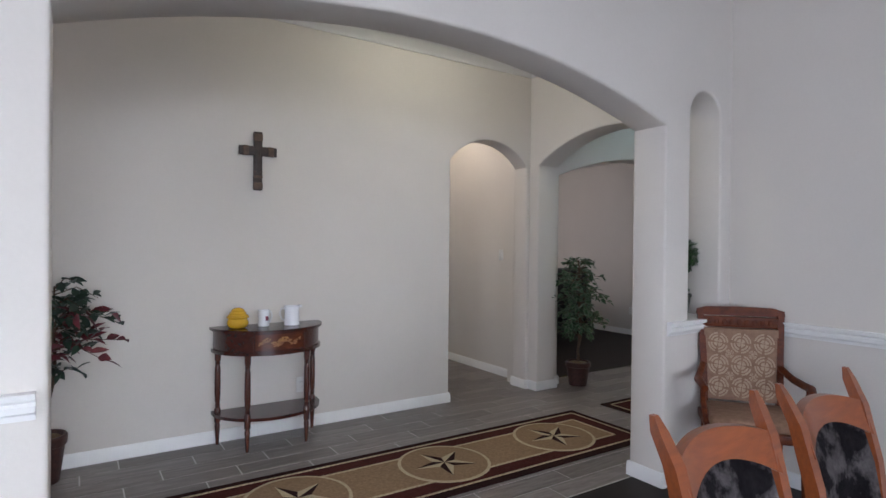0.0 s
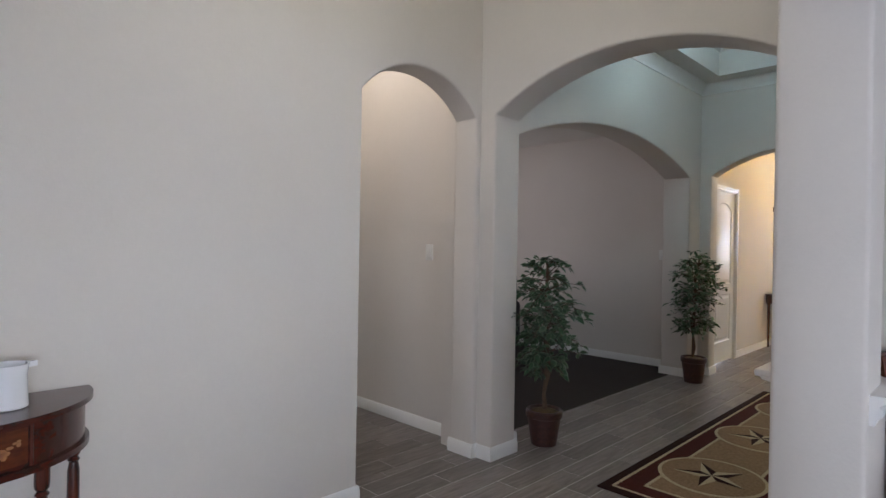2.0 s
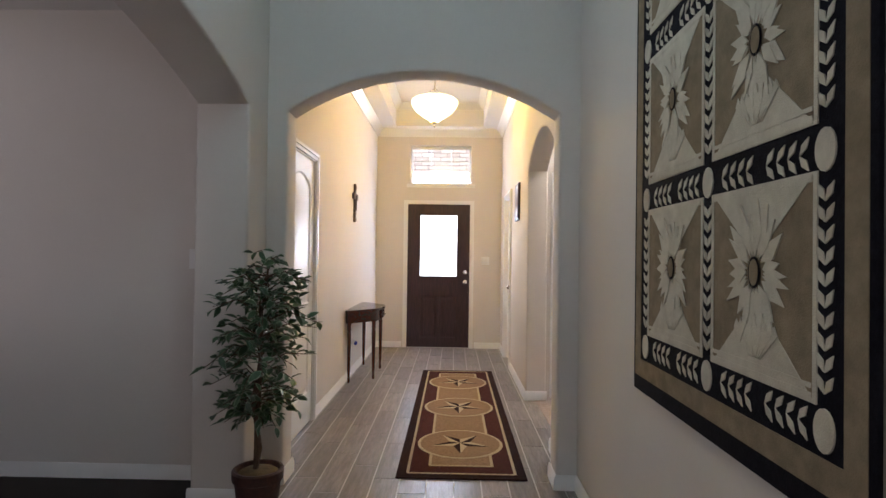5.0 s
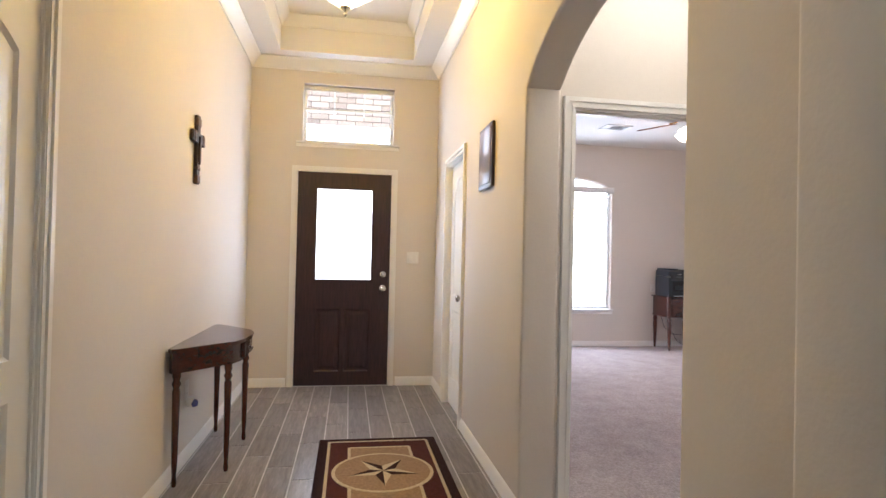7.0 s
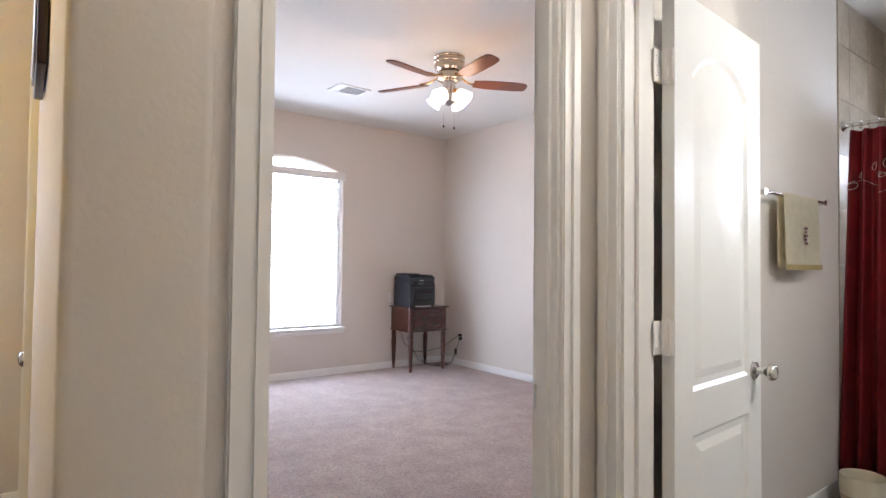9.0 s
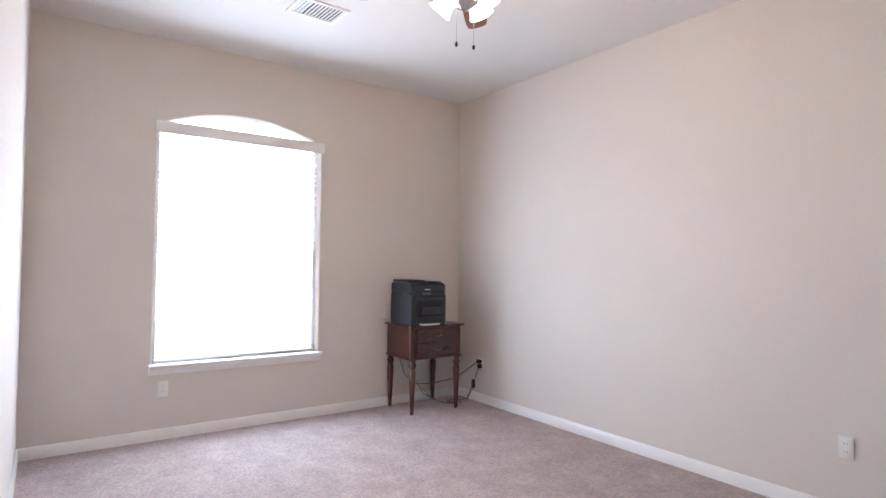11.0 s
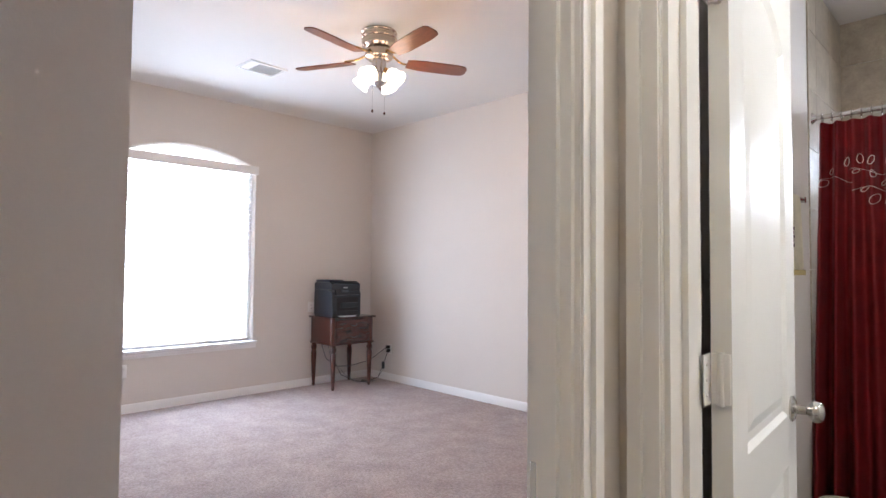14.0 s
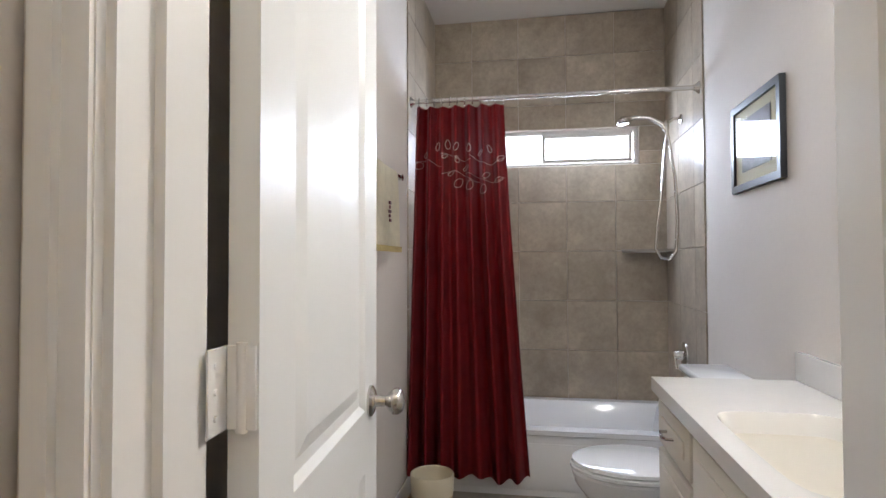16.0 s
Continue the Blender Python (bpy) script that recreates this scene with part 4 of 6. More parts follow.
def branchy(rng, bm_wood, bm_leaf, start, path, n_twigs, spread, leaf_l, leaf_w, per, droop=0.3, edge=True, zlo=0.0):
    """Twigs out of points of a stem with leaves along them."""
    for k in range(n_twigs):
        t = rng.random()
        i = min(int(t * (len(path) - 1)), len(path) - 2)
        f = t * (len(path) - 1) - i
        p = path[i].lerp(path[i + 1], f)
        a = rng.uniform(0, 2 * math.pi)
        l = spread * rng.uniform(0.45, 1.0) * (0.38 + 0.62 * math.sin(math.pi * min(1.0, 0.10 + t * 0.80)))
        up = rng.uniform(-0.2, 1.0)
        q1 = p + Vector((math.cos(a) * l * 0.5, math.sin(a) * l * 0.5, l * 0.35 * up + 0.02))
        q2 = p + Vector((math.cos(a) * l, math.sin(a) * l, l * 0.5 * up - l * droop * rng.random()))
        tube(bm_wood, [p, q1, q2], 0.004, 5, 0.0015)
        for j in range(per):
            s = 0.25 + 0.75 * (j + rng.random()) / per
            c = p.lerp(q1, s * 2) if s < 0.5 else q1.lerp(q2, s * 2 - 1)
            rot = Euler((rng.uniform(-0.9, 0.9), rng.uniform(-0.7, 0.8), a + rng.uniform(-1.5, 1.5))).to_matrix().to_4x4()
            leaf(bm_leaf, Matrix.Translation(c) @ rot, leaf_l * rng.uniform(0.7, 1.2), leaf_w * rng.uniform(0.75, 1.2), edge)


def potted_tree(x, y, seed, label, pot, h0, h1, spread, twigs, mats, leaf_l, leaf_w, edge=True, per=6, stems=2, group=""):
    rng = random.Random(seed)
    o = thing("potted_plant", pose(x, y, 0.0, 0, 0, rng.uniform(0, 360)), label, "plant", group)
    r0, r1, ph = pot
    part("pot", lathe(nb(), [(r0, 0.0), (r0 * 1.02, 0.01), (r1 * 0.97, ph * 0.78), (r1 * 1.06, ph * 0.80), (r1 * 1.08, ph * 0.97), (r1 * 1.02, ph), (r1 * 0.93, ph), (r1 * 0.90, ph * 0.9), (r1 * 0.2, ph * 0.88)], 24), M_POT, o, "brown ribbed plant pot")
    bm = nb()
    bmesh.ops.create_icosphere(bm, subdivisions=2, radius=1.0, matrix=Matrix.Translation((0, 0, ph * 0.90)) @ Matrix.Diagonal((r1 * 0.88, r1 * 0.88, 0.025, 1)))
    part("moss", bm, M_SOIL, o)
    bw_, bl_ = nb(), nb()
    for s in range(stems):
        path, p = [], Vector((rng.uniform(-0.02, 0.02), rng.uniform(-0.02, 0.02), ph * 0.88))
        n = 8
        top = h1 - 0.08 - 0.07 * s
        for i in range(n + 1):
            path.append(p.copy())
            p = p + Vector((rng.uniform(-0.022, 0.022), rng.uniform(-0.022, 0.022), (top - ph * 0.88) / n))
        tube(bw_, path, 0.014, 7, 0.005)
        k0 = max(1, int(n * (h0 - ph) / (h1 - ph)))
        branchy(rng, bw_, bl_, None, path[k0:], twigs // stems, spread, leaf_l, leaf_w, per, edge=edge)
    part("stem", bw_, M_BARKT, o)
    part("foliage", bl_, mats, o)
    return o


potted_tree(3.515, 4.135, 3, "variegated artificial ficus in a brown pot", (0.085, 0.115, 0.235), 0.58, 1.32, 0.33, 140, [M_LEAFG, M_LEAFC], 0.070, 0.036, group="ficus trees at the arch")
potted_tree(6.135, 4.140, 8, "variegated artificial ficus in a brown pot", (0.085, 0.115, 0.255), 0.60, 1.35, 0.32, 128, [M_LEAFG, M_LEAFC], 0.068, 0.035, group="ficus trees at the arch")
potted_tree(-0.83, 4.12, 14, "dark green and red leaved artificial tree in pot", (0.085, 0.115, 0.27), 0.72, 1.27, 0.36, 44, [M_LEAFD, M_LEAFD], 0.085, 0.045)
rl = bpy.data.objects["potted_plant.002"]
rng = random.Random(5)
bmw, bml = nb(), nb()
path = [Vector((0.0, 0.0, 0.66 + 0.05 * i)) for i in range(9)]
branchy(rng, bmw, bml, None, path[:7], 26, 0.46, 0.095, 0.048, 7, droop=0.25)
part("red_twig", bmw, M_BARKT, rl)
part("red_foliage", bml, [M_LEAFR, M_LEAFR], rl, "dark red leaves on the lower twigs")

# topiary on the ledge
ledge = structure("sill_ledge_trim", box(nb(), 2.30, 2.165, 0.926, 2.855, 2.51, 0.948, 0.005), M_TRIM, "white painted ledge through the arched wall opening", "ledge")
strip("ledge_trim", "y", 2.425, 1, 2.33, 2.82, [(0, 0.87), (0.02, 0.87), (0.03, 0.905), (0.07, 0.912), (0.08, 0.926), (0, 0.926)], M_TRIM, "white moulding under the ledge", "trim")
top = thing("topiary", pose(2.595, 2.405, 0.9485), "green ivy ball topiary in an olive pot", "plant")
part("pot", lathe(nb(), [(0.048, 0), (0.050, 0.004), (0.066, 0.110), (0.072, 0.113), (0.072, 0.128), (0.066, 0.128), (0.062, 0.115), (0.02, 0.112)], 22), mat("olive_pot", (0.060, 0.065, 0.045), 0.55, var=0.3, scale=15), top, "olive green plant pot")
bmw, bml = nb(), nb()
for dx in (-0.008, 0.008):
    tube(bmw, [(dx, 0, 0.11), (-dx, 0.006, 0.2), (dx, 0, 0.3), (-dx, 0, 0.38)], 0.007, 7)
rng = random.Random(21)
for k in range(800):
    v = Vector((rng.gauss(0, 1), rng.gauss(0, 1), rng.gauss(0, 1))).normalized()
    rr = 0.092 * rng.uniform(0.72, 1.12)
    c = Vector((0, 0, 0.385)) + v * rr
    q = (v + Vector((rng.uniform(-0.7, 0.7), rng.uniform(-0.7, 0.7), rng.uniform(-0.9, 0.5)))).to_track_quat("X", "Z").to_matrix().to_4x4()
    leaf(bml, Matrix.Translation(c) @ q, 0.027 * rng.uniform(0.7, 1.3), 0.018 * rng.uniform(0.8, 1.2))
for k in range(40):
    a = rng.uniform(0, 6.28)
    c = Vector((0.06 * math.cos(a) * rng.random(), 0.06 * math.sin(a) * rng.random(), 0.125 + 0.04 * rng.random()))
    leaf(bml, Matrix.Translation(c) @ Euler((0, rng.uniform(-0.8, 0.4), a)).to_matrix().to_4x4(), 0.034, 0.022)
bmesh.ops.create_icosphere(bmw, subdivisions=2, radius=0.076, matrix=Matrix.Translation((0, 0, 0.385)))
part("stem", bmw, M_BARKT, top)
part("foliage", bml, [M_LEAFI, M_LEAFI], top)

# ---- tapestry ----
M_TAPBLACK = mat("black_woven_cloth", (0.016, 0.015, 0.020), 0.95, var=0.4, scale=60, bump=0.5, bscale=250, spec=0.1)
M_TAPTAN = mat("tan_woven_cloth", (0.30, 0.235, 0.155), 0.95, scale=18, color2=(0.20, 0.155, 0.10), bump=0.5, bscale=250, spec=0.1)
M_TAPCREAM = mat("cream_woven_cloth", (0.66, 0.61, 0.49), 0.95, scale=14, color2=(0.50, 0.45, 0.35), bump=0.5, bscale=250, spec=0.1)
tap = thing("tapestry", pose(4.925, 2.492, 0.82, 0, 0, 180), "black and cream woven tapestry with six flower panels", "tapestry")
TW, TH = 0.615, 1.84


def sheet(bm, x0, x1, z0, z1, y, t=0.003):
    return box(bm, x0, -y - t, z0, x1, -y, z1)


part("cloth", box(nb(), -TW, -0.010, 0, TW, 0, TH, 0.003), M_TAPBLACK, tap)
bm = nb()
for x0, x1, z0, z1 in ((-TW + 0.020, -TW + 0.078, 0.055, TH - 0.03), (TW - 0.078, TW - 0.020, 0.055, TH - 0.03), (-TW + 0.078, TW - 0.078, 0.055, 0.120), (-TW + 0.078, TW - 0.078, TH - 0.085, TH - 0.03)):
    sheet(bm, x0, x1, z0, z1, 0.0085)
part("tan_border", bm, M_TAPTAN, tap)
rng = random.Random(4)
PW, PH = 0.425, 0.445
for ci in (-1, 1):
    for ri in range(3):
        cx, z0 = ci * 0.245, 0.215 + ri * 0.535
        sheet(b0 := nb(), cx - PW / 2, cx + PW / 2, z0, z0 + PH, 0.0085)
        pnl = part("flower_panel", b0, M_TAPTAN, tap)
        bm = nb()
        for (a, b, c) in (((-PW / 2, z0), (PW / 2, z0), (0, z0 + PH * 0.42)), ((-PW / 2, z0 + PH), (PW / 2, z0 + PH), (0, z0 + PH * 0.62))):
            prism(bm, [(cx + a[0], a[1]), (cx + b[0], b[1]), (cx + c[0], c[1])], "y", -0.0128, -0.0105)
        for sx in (-1, 1):
            sheet(bm, cx + sx * PW / 2 - 0.006, cx + sx * PW / 2 + 0.006, z0, z0 + PH, 0.0105)
        part("cream_ground", bm, M_TAPCREAM, pnl)
        bm = nb()
        zc = z0 + PH * 0.55
        for k in range(22):
            a = 2 * math.pi * k / 22 + rng.uniform(-0.1, 0.1)
            L = rng.uniform(0.09, 0.125) * (1.0 + 0.45 * abs(math.sin(a)))
            u, v = Vector((math.cos(a), math.sin(a))), Vector((-math.sin(a), math.cos(a)))
            c = Vector((cx, zc))
            h = 0.014 + 0.004 * (k % 3)
            pts = [c + u * 0.035, c + u * L * 0.55 + v * h, c + u * L, c + u * L * 0.55 - v * h]
            zf = -0.0152 - 0.0006 * (k % 4)
            prism(bm, [tuple(p) for p in pts], "y", zf, -0.0130)
        for k in range(9):
            x = cx + (k - 4) * 0.02
            prism(bm, [(cx + (k - 4) * 0.006, z0 + 0.05), (x - 0.012, z0 + 0.11), (x * 1.0, z0 + 0.155 - 0.006 * abs(k - 4)), (x + 0.012, z0 + 0.11)], "y", -0.0150 - 0.0004 * (k % 2), -0.0130)
        part("blossom", bm, M_TAPCREAM, pnl)
        bm = nb()
        prism(bm, [(cx + 0.024 * math.cos(t), zc + 0.037 * math.sin(t)) for t in (2 * math.pi * i / 14 for i in range(14))], "y", -0.0172, -0.0155)
        part("blossom_heart", bm, M_TAPBLACK, pnl)
        bm = nb()
        prism(bm, [(cx + 0.019 * math.cos(t), zc + 0.031 * math.sin(t)) for t in (2 * math.pi * i / 14 for i in range(14))], "y", -0.0180, -0.0168)
        part("blossom_eye", bm, M_TAPTAN, pnl)
        for zz, hh in ((z0 + 0.004, 0.016), (z0 + 0.028, 0.010), (z0 + PH - 0.020, 0.016)):
            part("panel_edging", sheet(nb(), cx - PW / 2 + 0.008, cx + PW / 2 - 0.008, zz, zz + hh, 0.0132, 0.0012), M_TAPCREAM, pnl)
bm = nb()


def sprig(cx, cz, along, n, s=0.014):
    """Little leaf pairs along a band."""
    for k in range(n):
        d = (k - (n - 1) / 2) * 0.040
        for sg in (-1, 1):
            x, z = (cx + d, cz) if along == "x" else (cx, cz + d)
            dx, dz = (0.030, sg * 0.034) if along == "x" else (sg * 0.024, 0.036)
            nx, nz = (0.008, -sg * 0.005) if along == "x" else (-sg * 0.007, 0.006)
            prism(bm, [(x, z), (x + dx * 0.5 + nx, z + dz * 0.5 + nz), (x + dx, z + dz), (x + dx * 0.5 - nx, z + dz * 0.5 - nz)], "y", -0.0125, -0.0095)


for zc in (0.172, 0.697, 1.232, 1.735):
    for cx in (-0.245, 0.245):
        sprig(cx - 0.105, zc, "x", 4)
        sprig(cx + 0.10, zc, "x", 4)
for cx in (-0.485, 0.0, 0.485):
    for ri in range(3):
        sprig(cx, 0.42 + ri * 0.535, "z", 10)
part("leaf_sprigs", bm, M_TAPCREAM, tap)["kind"] = "stuff"
bm = nb()
for zc in (0.172, 0.697, 1.232, 1.735):
    for cx in (-0.485, 0.0, 0.485):
        prism(bm, [(cx + 0.030 * math.cos(t), zc + 0.042 * math.sin(t)) for t in (2 * math.pi * i / 16 for i in range(16))], "y", -0.0135, -0.0095)
part("rosettes", bm, M_TAPCREAM, tap)

# ---- entry ----
ch = thing("pendant_light", pose(9.2, 3.41, 3.40), "warm glowing glass bowl pendant light", "ceiling light")
M_LAMPGLASS = glow("lit_alabaster_glass", (1.0, 0.80, 0.50), 3.6)
part("canopy", lathe(nb(), [(0.06, 0.0), (0.06, -0.012), (0.02, -0.03), (0.008, -0.035)], 20), M_CHROME, ch)
part("stem", rod(nb(), (0, 0, -0.03), (0, 0, -0.42), 0.008), M_CHROME, ch)
for k in range(3):
    a = 2 * math.pi * k / 3
    part("arm", rod(nb(), (0, 0, -0.36), (0.2 * math.cos(a), 0.2 * math.sin(a), -0.50), 0.005), M_CHROME, ch)
bowl = part("glass_bowl", lathe(nb(), [(0.215, -0.47), (0.240, -0.49), (0.238, -0.53), (0.19, -0.60), (0.10, -0.665), (0.06, -0.685), (0.05, -0.70), (0.045, -0.70), (0.05, -0.675), (0.09, -0.655), (0.18, -0.595), (0.228, -0.53), (0.23, -0.49)], 36), M_LAMPGLASS, ch, "glowing frosted glass bowl")
part("finial", lathe(nb(), [(0.03, -0.70), (0.034, -0.71), (0.016, -0.725), (0.010, -0.74), (0.014, -0.75), (0.004, -0.765)], 16), M_CHROME, ch)
bowl.visible_shadow = False
bulb("pendant_bulb", 9.2, 3.41, 2.88, 54, WARM, 0.10)

con = thing("console_table", pose(9.56, 4.276, 0), "dark cherry corner console table with tapered legs", "table")
pts = [(-0.48, 0.0), (-0.50, -0.02), (-0.49, -0.045), (-0.30, -0.205), (-0.24, -0.262), (-0.14, -0.294), (0.0, -0.302), (0.14, -0.294), (0.24, -0.262), (0.30, -0.205), (0.49, -0.045), (0.50, -0.02), (0.48, 0.0)]
part("tabletop", prism(nb(), pts, "z", 0.712, 0.732), M_CHERRY, con)
part("apron", prism(nb(), [(x * 0.95, y * 0.93) for x, y in pts], "z", 0.60, 0.712), M_CHERRY, con)
bm = nb()
box(bm, -0.12, -0.290, 0.615, 0.12, -0.270, 0.70, 0.003)
part("drawer", bm, M_CHERRY, con)
k = part("drawer_pull", lathe(nb(), [(0.006, 0), (0.006, 0.012), (0.012, 0.016), (0.010, 0.024)], 12, m=Matrix.Translation((0, -0.289, 0.657)) @ Matrix.Rotation(radians(90), 4, "X")), M_CHROME, con)
con.scale = (1.08, 1.1, 1.01)
for x, y in ((-0.44, -0.03), (0.44, -0.03), (-0.255, -0.232), (0.255, -0.232)):
    part("leg", lathe(nb(), [(0.009, 0), (0.013, 0.02), (0.010, 0.06), (0.014, 0.12), (0.019, 0.5), (0.014, 0.52), (0.022, 0.54), (0.015, 0.56), (0.02, 0.58), (0.02, 0.61)], 12, x, y), M_CHERRYV, con)
pic = thing("wall_plaque", pose(9.265, 2.522, 1.68, 0, 0, 180), "dark framed wooden plaque on the entry wall", "picture")
part("frame", box(nb(), -0.165, -0.020, 0, 0.165, 0, 0.385, 0.004), M_FRONT, pic)
part("picture_face", box(nb(), -0.140, -0.024, 0.025, 0.140, -0.018, 0.36, 0.002), mat("dark_plaque", (0.15, 0.105, 0.125), 0.32, scale=8, color2=(0.07, 0.05, 0.06)), pic)

# ---- living room sofa ----
sof = thing("sofa", pose(5.1, 6.75, 0, 0, 0, 0), "black leather sofa in the unlit room", "sofa")
M_LEATHER = mat("black_leather", (0.010, 0.010, 0.011), 0.5, var=0.3, scale=12, bump=0.3, bscale=40)
part("base", box(nb(), -0.9, -0.42, 0.08, 0.9, 0.42, 0.40, 0.05, 3), M_LEATHER, sof)
part("backrest", box(nb(), -0.9, -0.52, 0.30, 0.9, -0.22, 1.04, 0.09, 4), M_LEATHER, sof)
for x in (-0.92, 0.92):
    part("armrest", box(nb(), x - 0.13, -0.46, 0.08, x + 0.13, 0.44, 0.66, 0.08, 4), M_LEATHER, sof)
for x in (-0.8, 0.8):
    for y in (-0.4, 0.35):
        part("foot", box(nb(), x - 0.04, y - 0.04, 0.0, x + 0.04, y + 0.04, 0.09), M_CHERRY, sof)

# ---- dining chairs ----
M_CHAIRWOOD = mat("red_brown_chair_wood", (0.155, 0.034, 0.008), 0.48, scale=8, color2=(0.06, 0.013, 0.005), stretch=(2, 6, 4), bump=0.04, bscale=60, spec=0.25)
M_FABRIC = mat("tan_damask_fabric", (0.30, 0.185, 0.125), 0.9, scale=30, color2=(0.22, 0.13, 0.085), bump=0.4, bscale=200, spec=0.15)
M_FABRICL = mat("pale_damask_figure", (0.48, 0.355, 0.255), 0.9, scale=60, color2=(0.36, 0.255, 0.18), bump=0.4, bscale=200, spec=0.15)
M_DARKFAB = mat("dark_floral_fabric", (0.018, 0.015, 0.017), 0.9, scale=8, color2=(0.13, 0.115, 0.115), bump=0.4, bscale=200, spec=0.1, sharp=0.045, grain=0.4, gscale=22)


def beam(bm, pts, wx, wy):
    """A rectangular bar along points."""
    rings = []
    for i, p in enumerate(pts):
        p = Vector(p)
        sx, sy = (wx[i], wy[i]) if isinstance(wx, (list, tuple)) else (wx, wy)
        rings.append([bm.verts.new(p + Vector((a * sx / 2, b * sy / 2, 0))) for a, b in ((-1, -1), (1, -1), (1, 1), (-1, 1))])
    for a, b in zip(rings, rings[1:]):
        for i in range(4):
            bm.faces.new((a[i], a[(i + 1) % 4], b[(i + 1) % 4], b[i]))
    bm.faces.new(rings[0][::-1])
    bm.faces.new(rings[-1])
    bmesh.ops.bevel(bm, geom=[e for e in bm.edges if len(e.link_faces) == 2 and e.calc_face_angle() > 1.0], offset=0.0065, segments=3, affect="EDGES")
    return bm


# the armchair: it faces local -y
arm = thing("dining_armchair", pose(2.435, 1.865, 0, 0, 0, -50), "carved cherry armchair with tan damask upholstery", "chair")
arm.scale = (0.91, 0.94, 0.98)
for sx in (-1, 1):
    part("back_post", beam(nb(), [(sx * 0.215, 0.22, 0.0), (sx * 0.215, 0.19, 0.42), (sx * 0.222, 0.235, 0.75), (sx * 0.238, 0.29, 1.03)], 0.038, 0.042), M_CHAIRWOOD, arm)
    part("front_leg", lathe(nb(), [(0.016, 0), (0.022, 0.03), (0.018, 0.06), (0.026, 0.3), (0.018, 0.33), (0.028, 0.36), (0.028, 0.42)], 12, sx * 0.235, -0.24), M_CHAIRWOOD, arm)
    part("armrest", tube(nb(), [(sx * 0.225, 0.21, 0.70), (sx * 0.26, 0.10, 0.665), (sx * 0.29, -0.02, 0.655), (sx * 0.29, -0.14, 0.665), (sx * 0.275, -0.20, 0.64)], 0.021, 10), M_CHAIRWOOD, arm)
    part("arm_support", tube(nb(), [(sx * 0.275, -0.15, 0.65), (sx * 0.27, -0.11, 0.55), (sx * 0.25, -0.14, 0.42)], 0.017, 8), M_CHAIRWOOD, arm)
bm = nb()
prism(bm, [(-0.262, 1.0), (-0.255, 1.03), (-0.20, 1.045), (0, 1.05), (0.20, 1.045), (0.255, 1.03), (0.262, 1.0), (0.20, 0.995), (-0.20, 0.995)], "y", 0.27, 0.31)
part("crest_rail", bm, M_CHAIRWOOD, arm)
part("carved_rail", box(nb(), -0.225, 0.258, 0.925, 0.225, 0.285, 0.99, 0.004), M_CHAIRWOOD, arm)
bm = nb()
for k in range(9):
    box(bm, -0.20 + 0.045 * k, 0.250, 0.940, -0.172 + 0.045 * k, 0.262, 0.975, 0.006, 1)
part("carved_leaves", bm, M_CHAIRWOOD, arm, "row of carved leaves")
bm = nb()
v = [bm.verts.new(p) for p in ((-0.205, 0.185, 0.50), (0.205, 0.185, 0.50), (0.218, 0.245, 0.92), (-0.218, 0.245, 0.92), (-0.205, 0.225, 0.50), (0.205, 0.225, 0.50), (0.218, 0.285, 0.92), (-0.218, 0.285, 0.92))]
for q in ((0, 1, 2, 3), (5, 4, 7, 6), (0, 4, 5, 1), (1, 5, 6, 2), (2, 6, 7, 3), (3, 7, 4, 0)):
    bm.faces.new([v[i] for i in q])
back = part("upholstered_back", bm, M_FABRIC, arm, "tan damask back panel")
tilt = Matrix.Rotation(math.atan2(0.06, 0.42), 4, "X")
for fx, fz, fs in [(x, z, 1.0) for z in (0.575, 0.705, 0.835) for x in (-0.135, 0.0, 0.135)] + [(x, z, 0.42) for z in (0.64, 0.77) for x in (-0.068, 0.068)]:
    bm = nb()
    yy = 0.185 + (fz - 0.50) * 0.143
    m = Matrix.Translation((fx, yy - 0.001, fz)) @ Matrix.Rotation(radians(90) - math.atan2(0.06, 0.42), 4, "X")
    for r0, r1 in ((0.061 * fs, 0.051 * fs), (0.045 * fs, 0.034 * fs), (0.026 * fs, 0.004 * fs)):
        vo = [bm.verts.new(m @ Vector((r0 * math.cos(a), r0 * math.sin(a), 0.0015))) for a in (2 * math.pi * i / 20 for i in range(20))]
        vi = [bm.verts.new(m @ Vector((r1 * math.cos(a), r1 * math.sin(a), 0.0015))) for a in (2 * math.pi * i / 20 for i in range(20))]
        for i in range(20):
            if i % 5 != 4:
                bm.faces.new((vo[i], vo[(i + 1) % 20], vi[(i + 1) % 20], vi[i]))
    part("damask_figure", bm, M_FABRICL, back)
part("seat_frame", box(nb(), -0.255, -0.255, 0.39, 0.255, 0.215, 0.44, 0.008), M_CHAIRWOOD, arm)
part("seat", box(nb(), -0.245, -0.245, 0.438, 0.245, 0.185, 0.495, 0.022, 3), M_FABRIC, arm, "tan damask seat cushion")


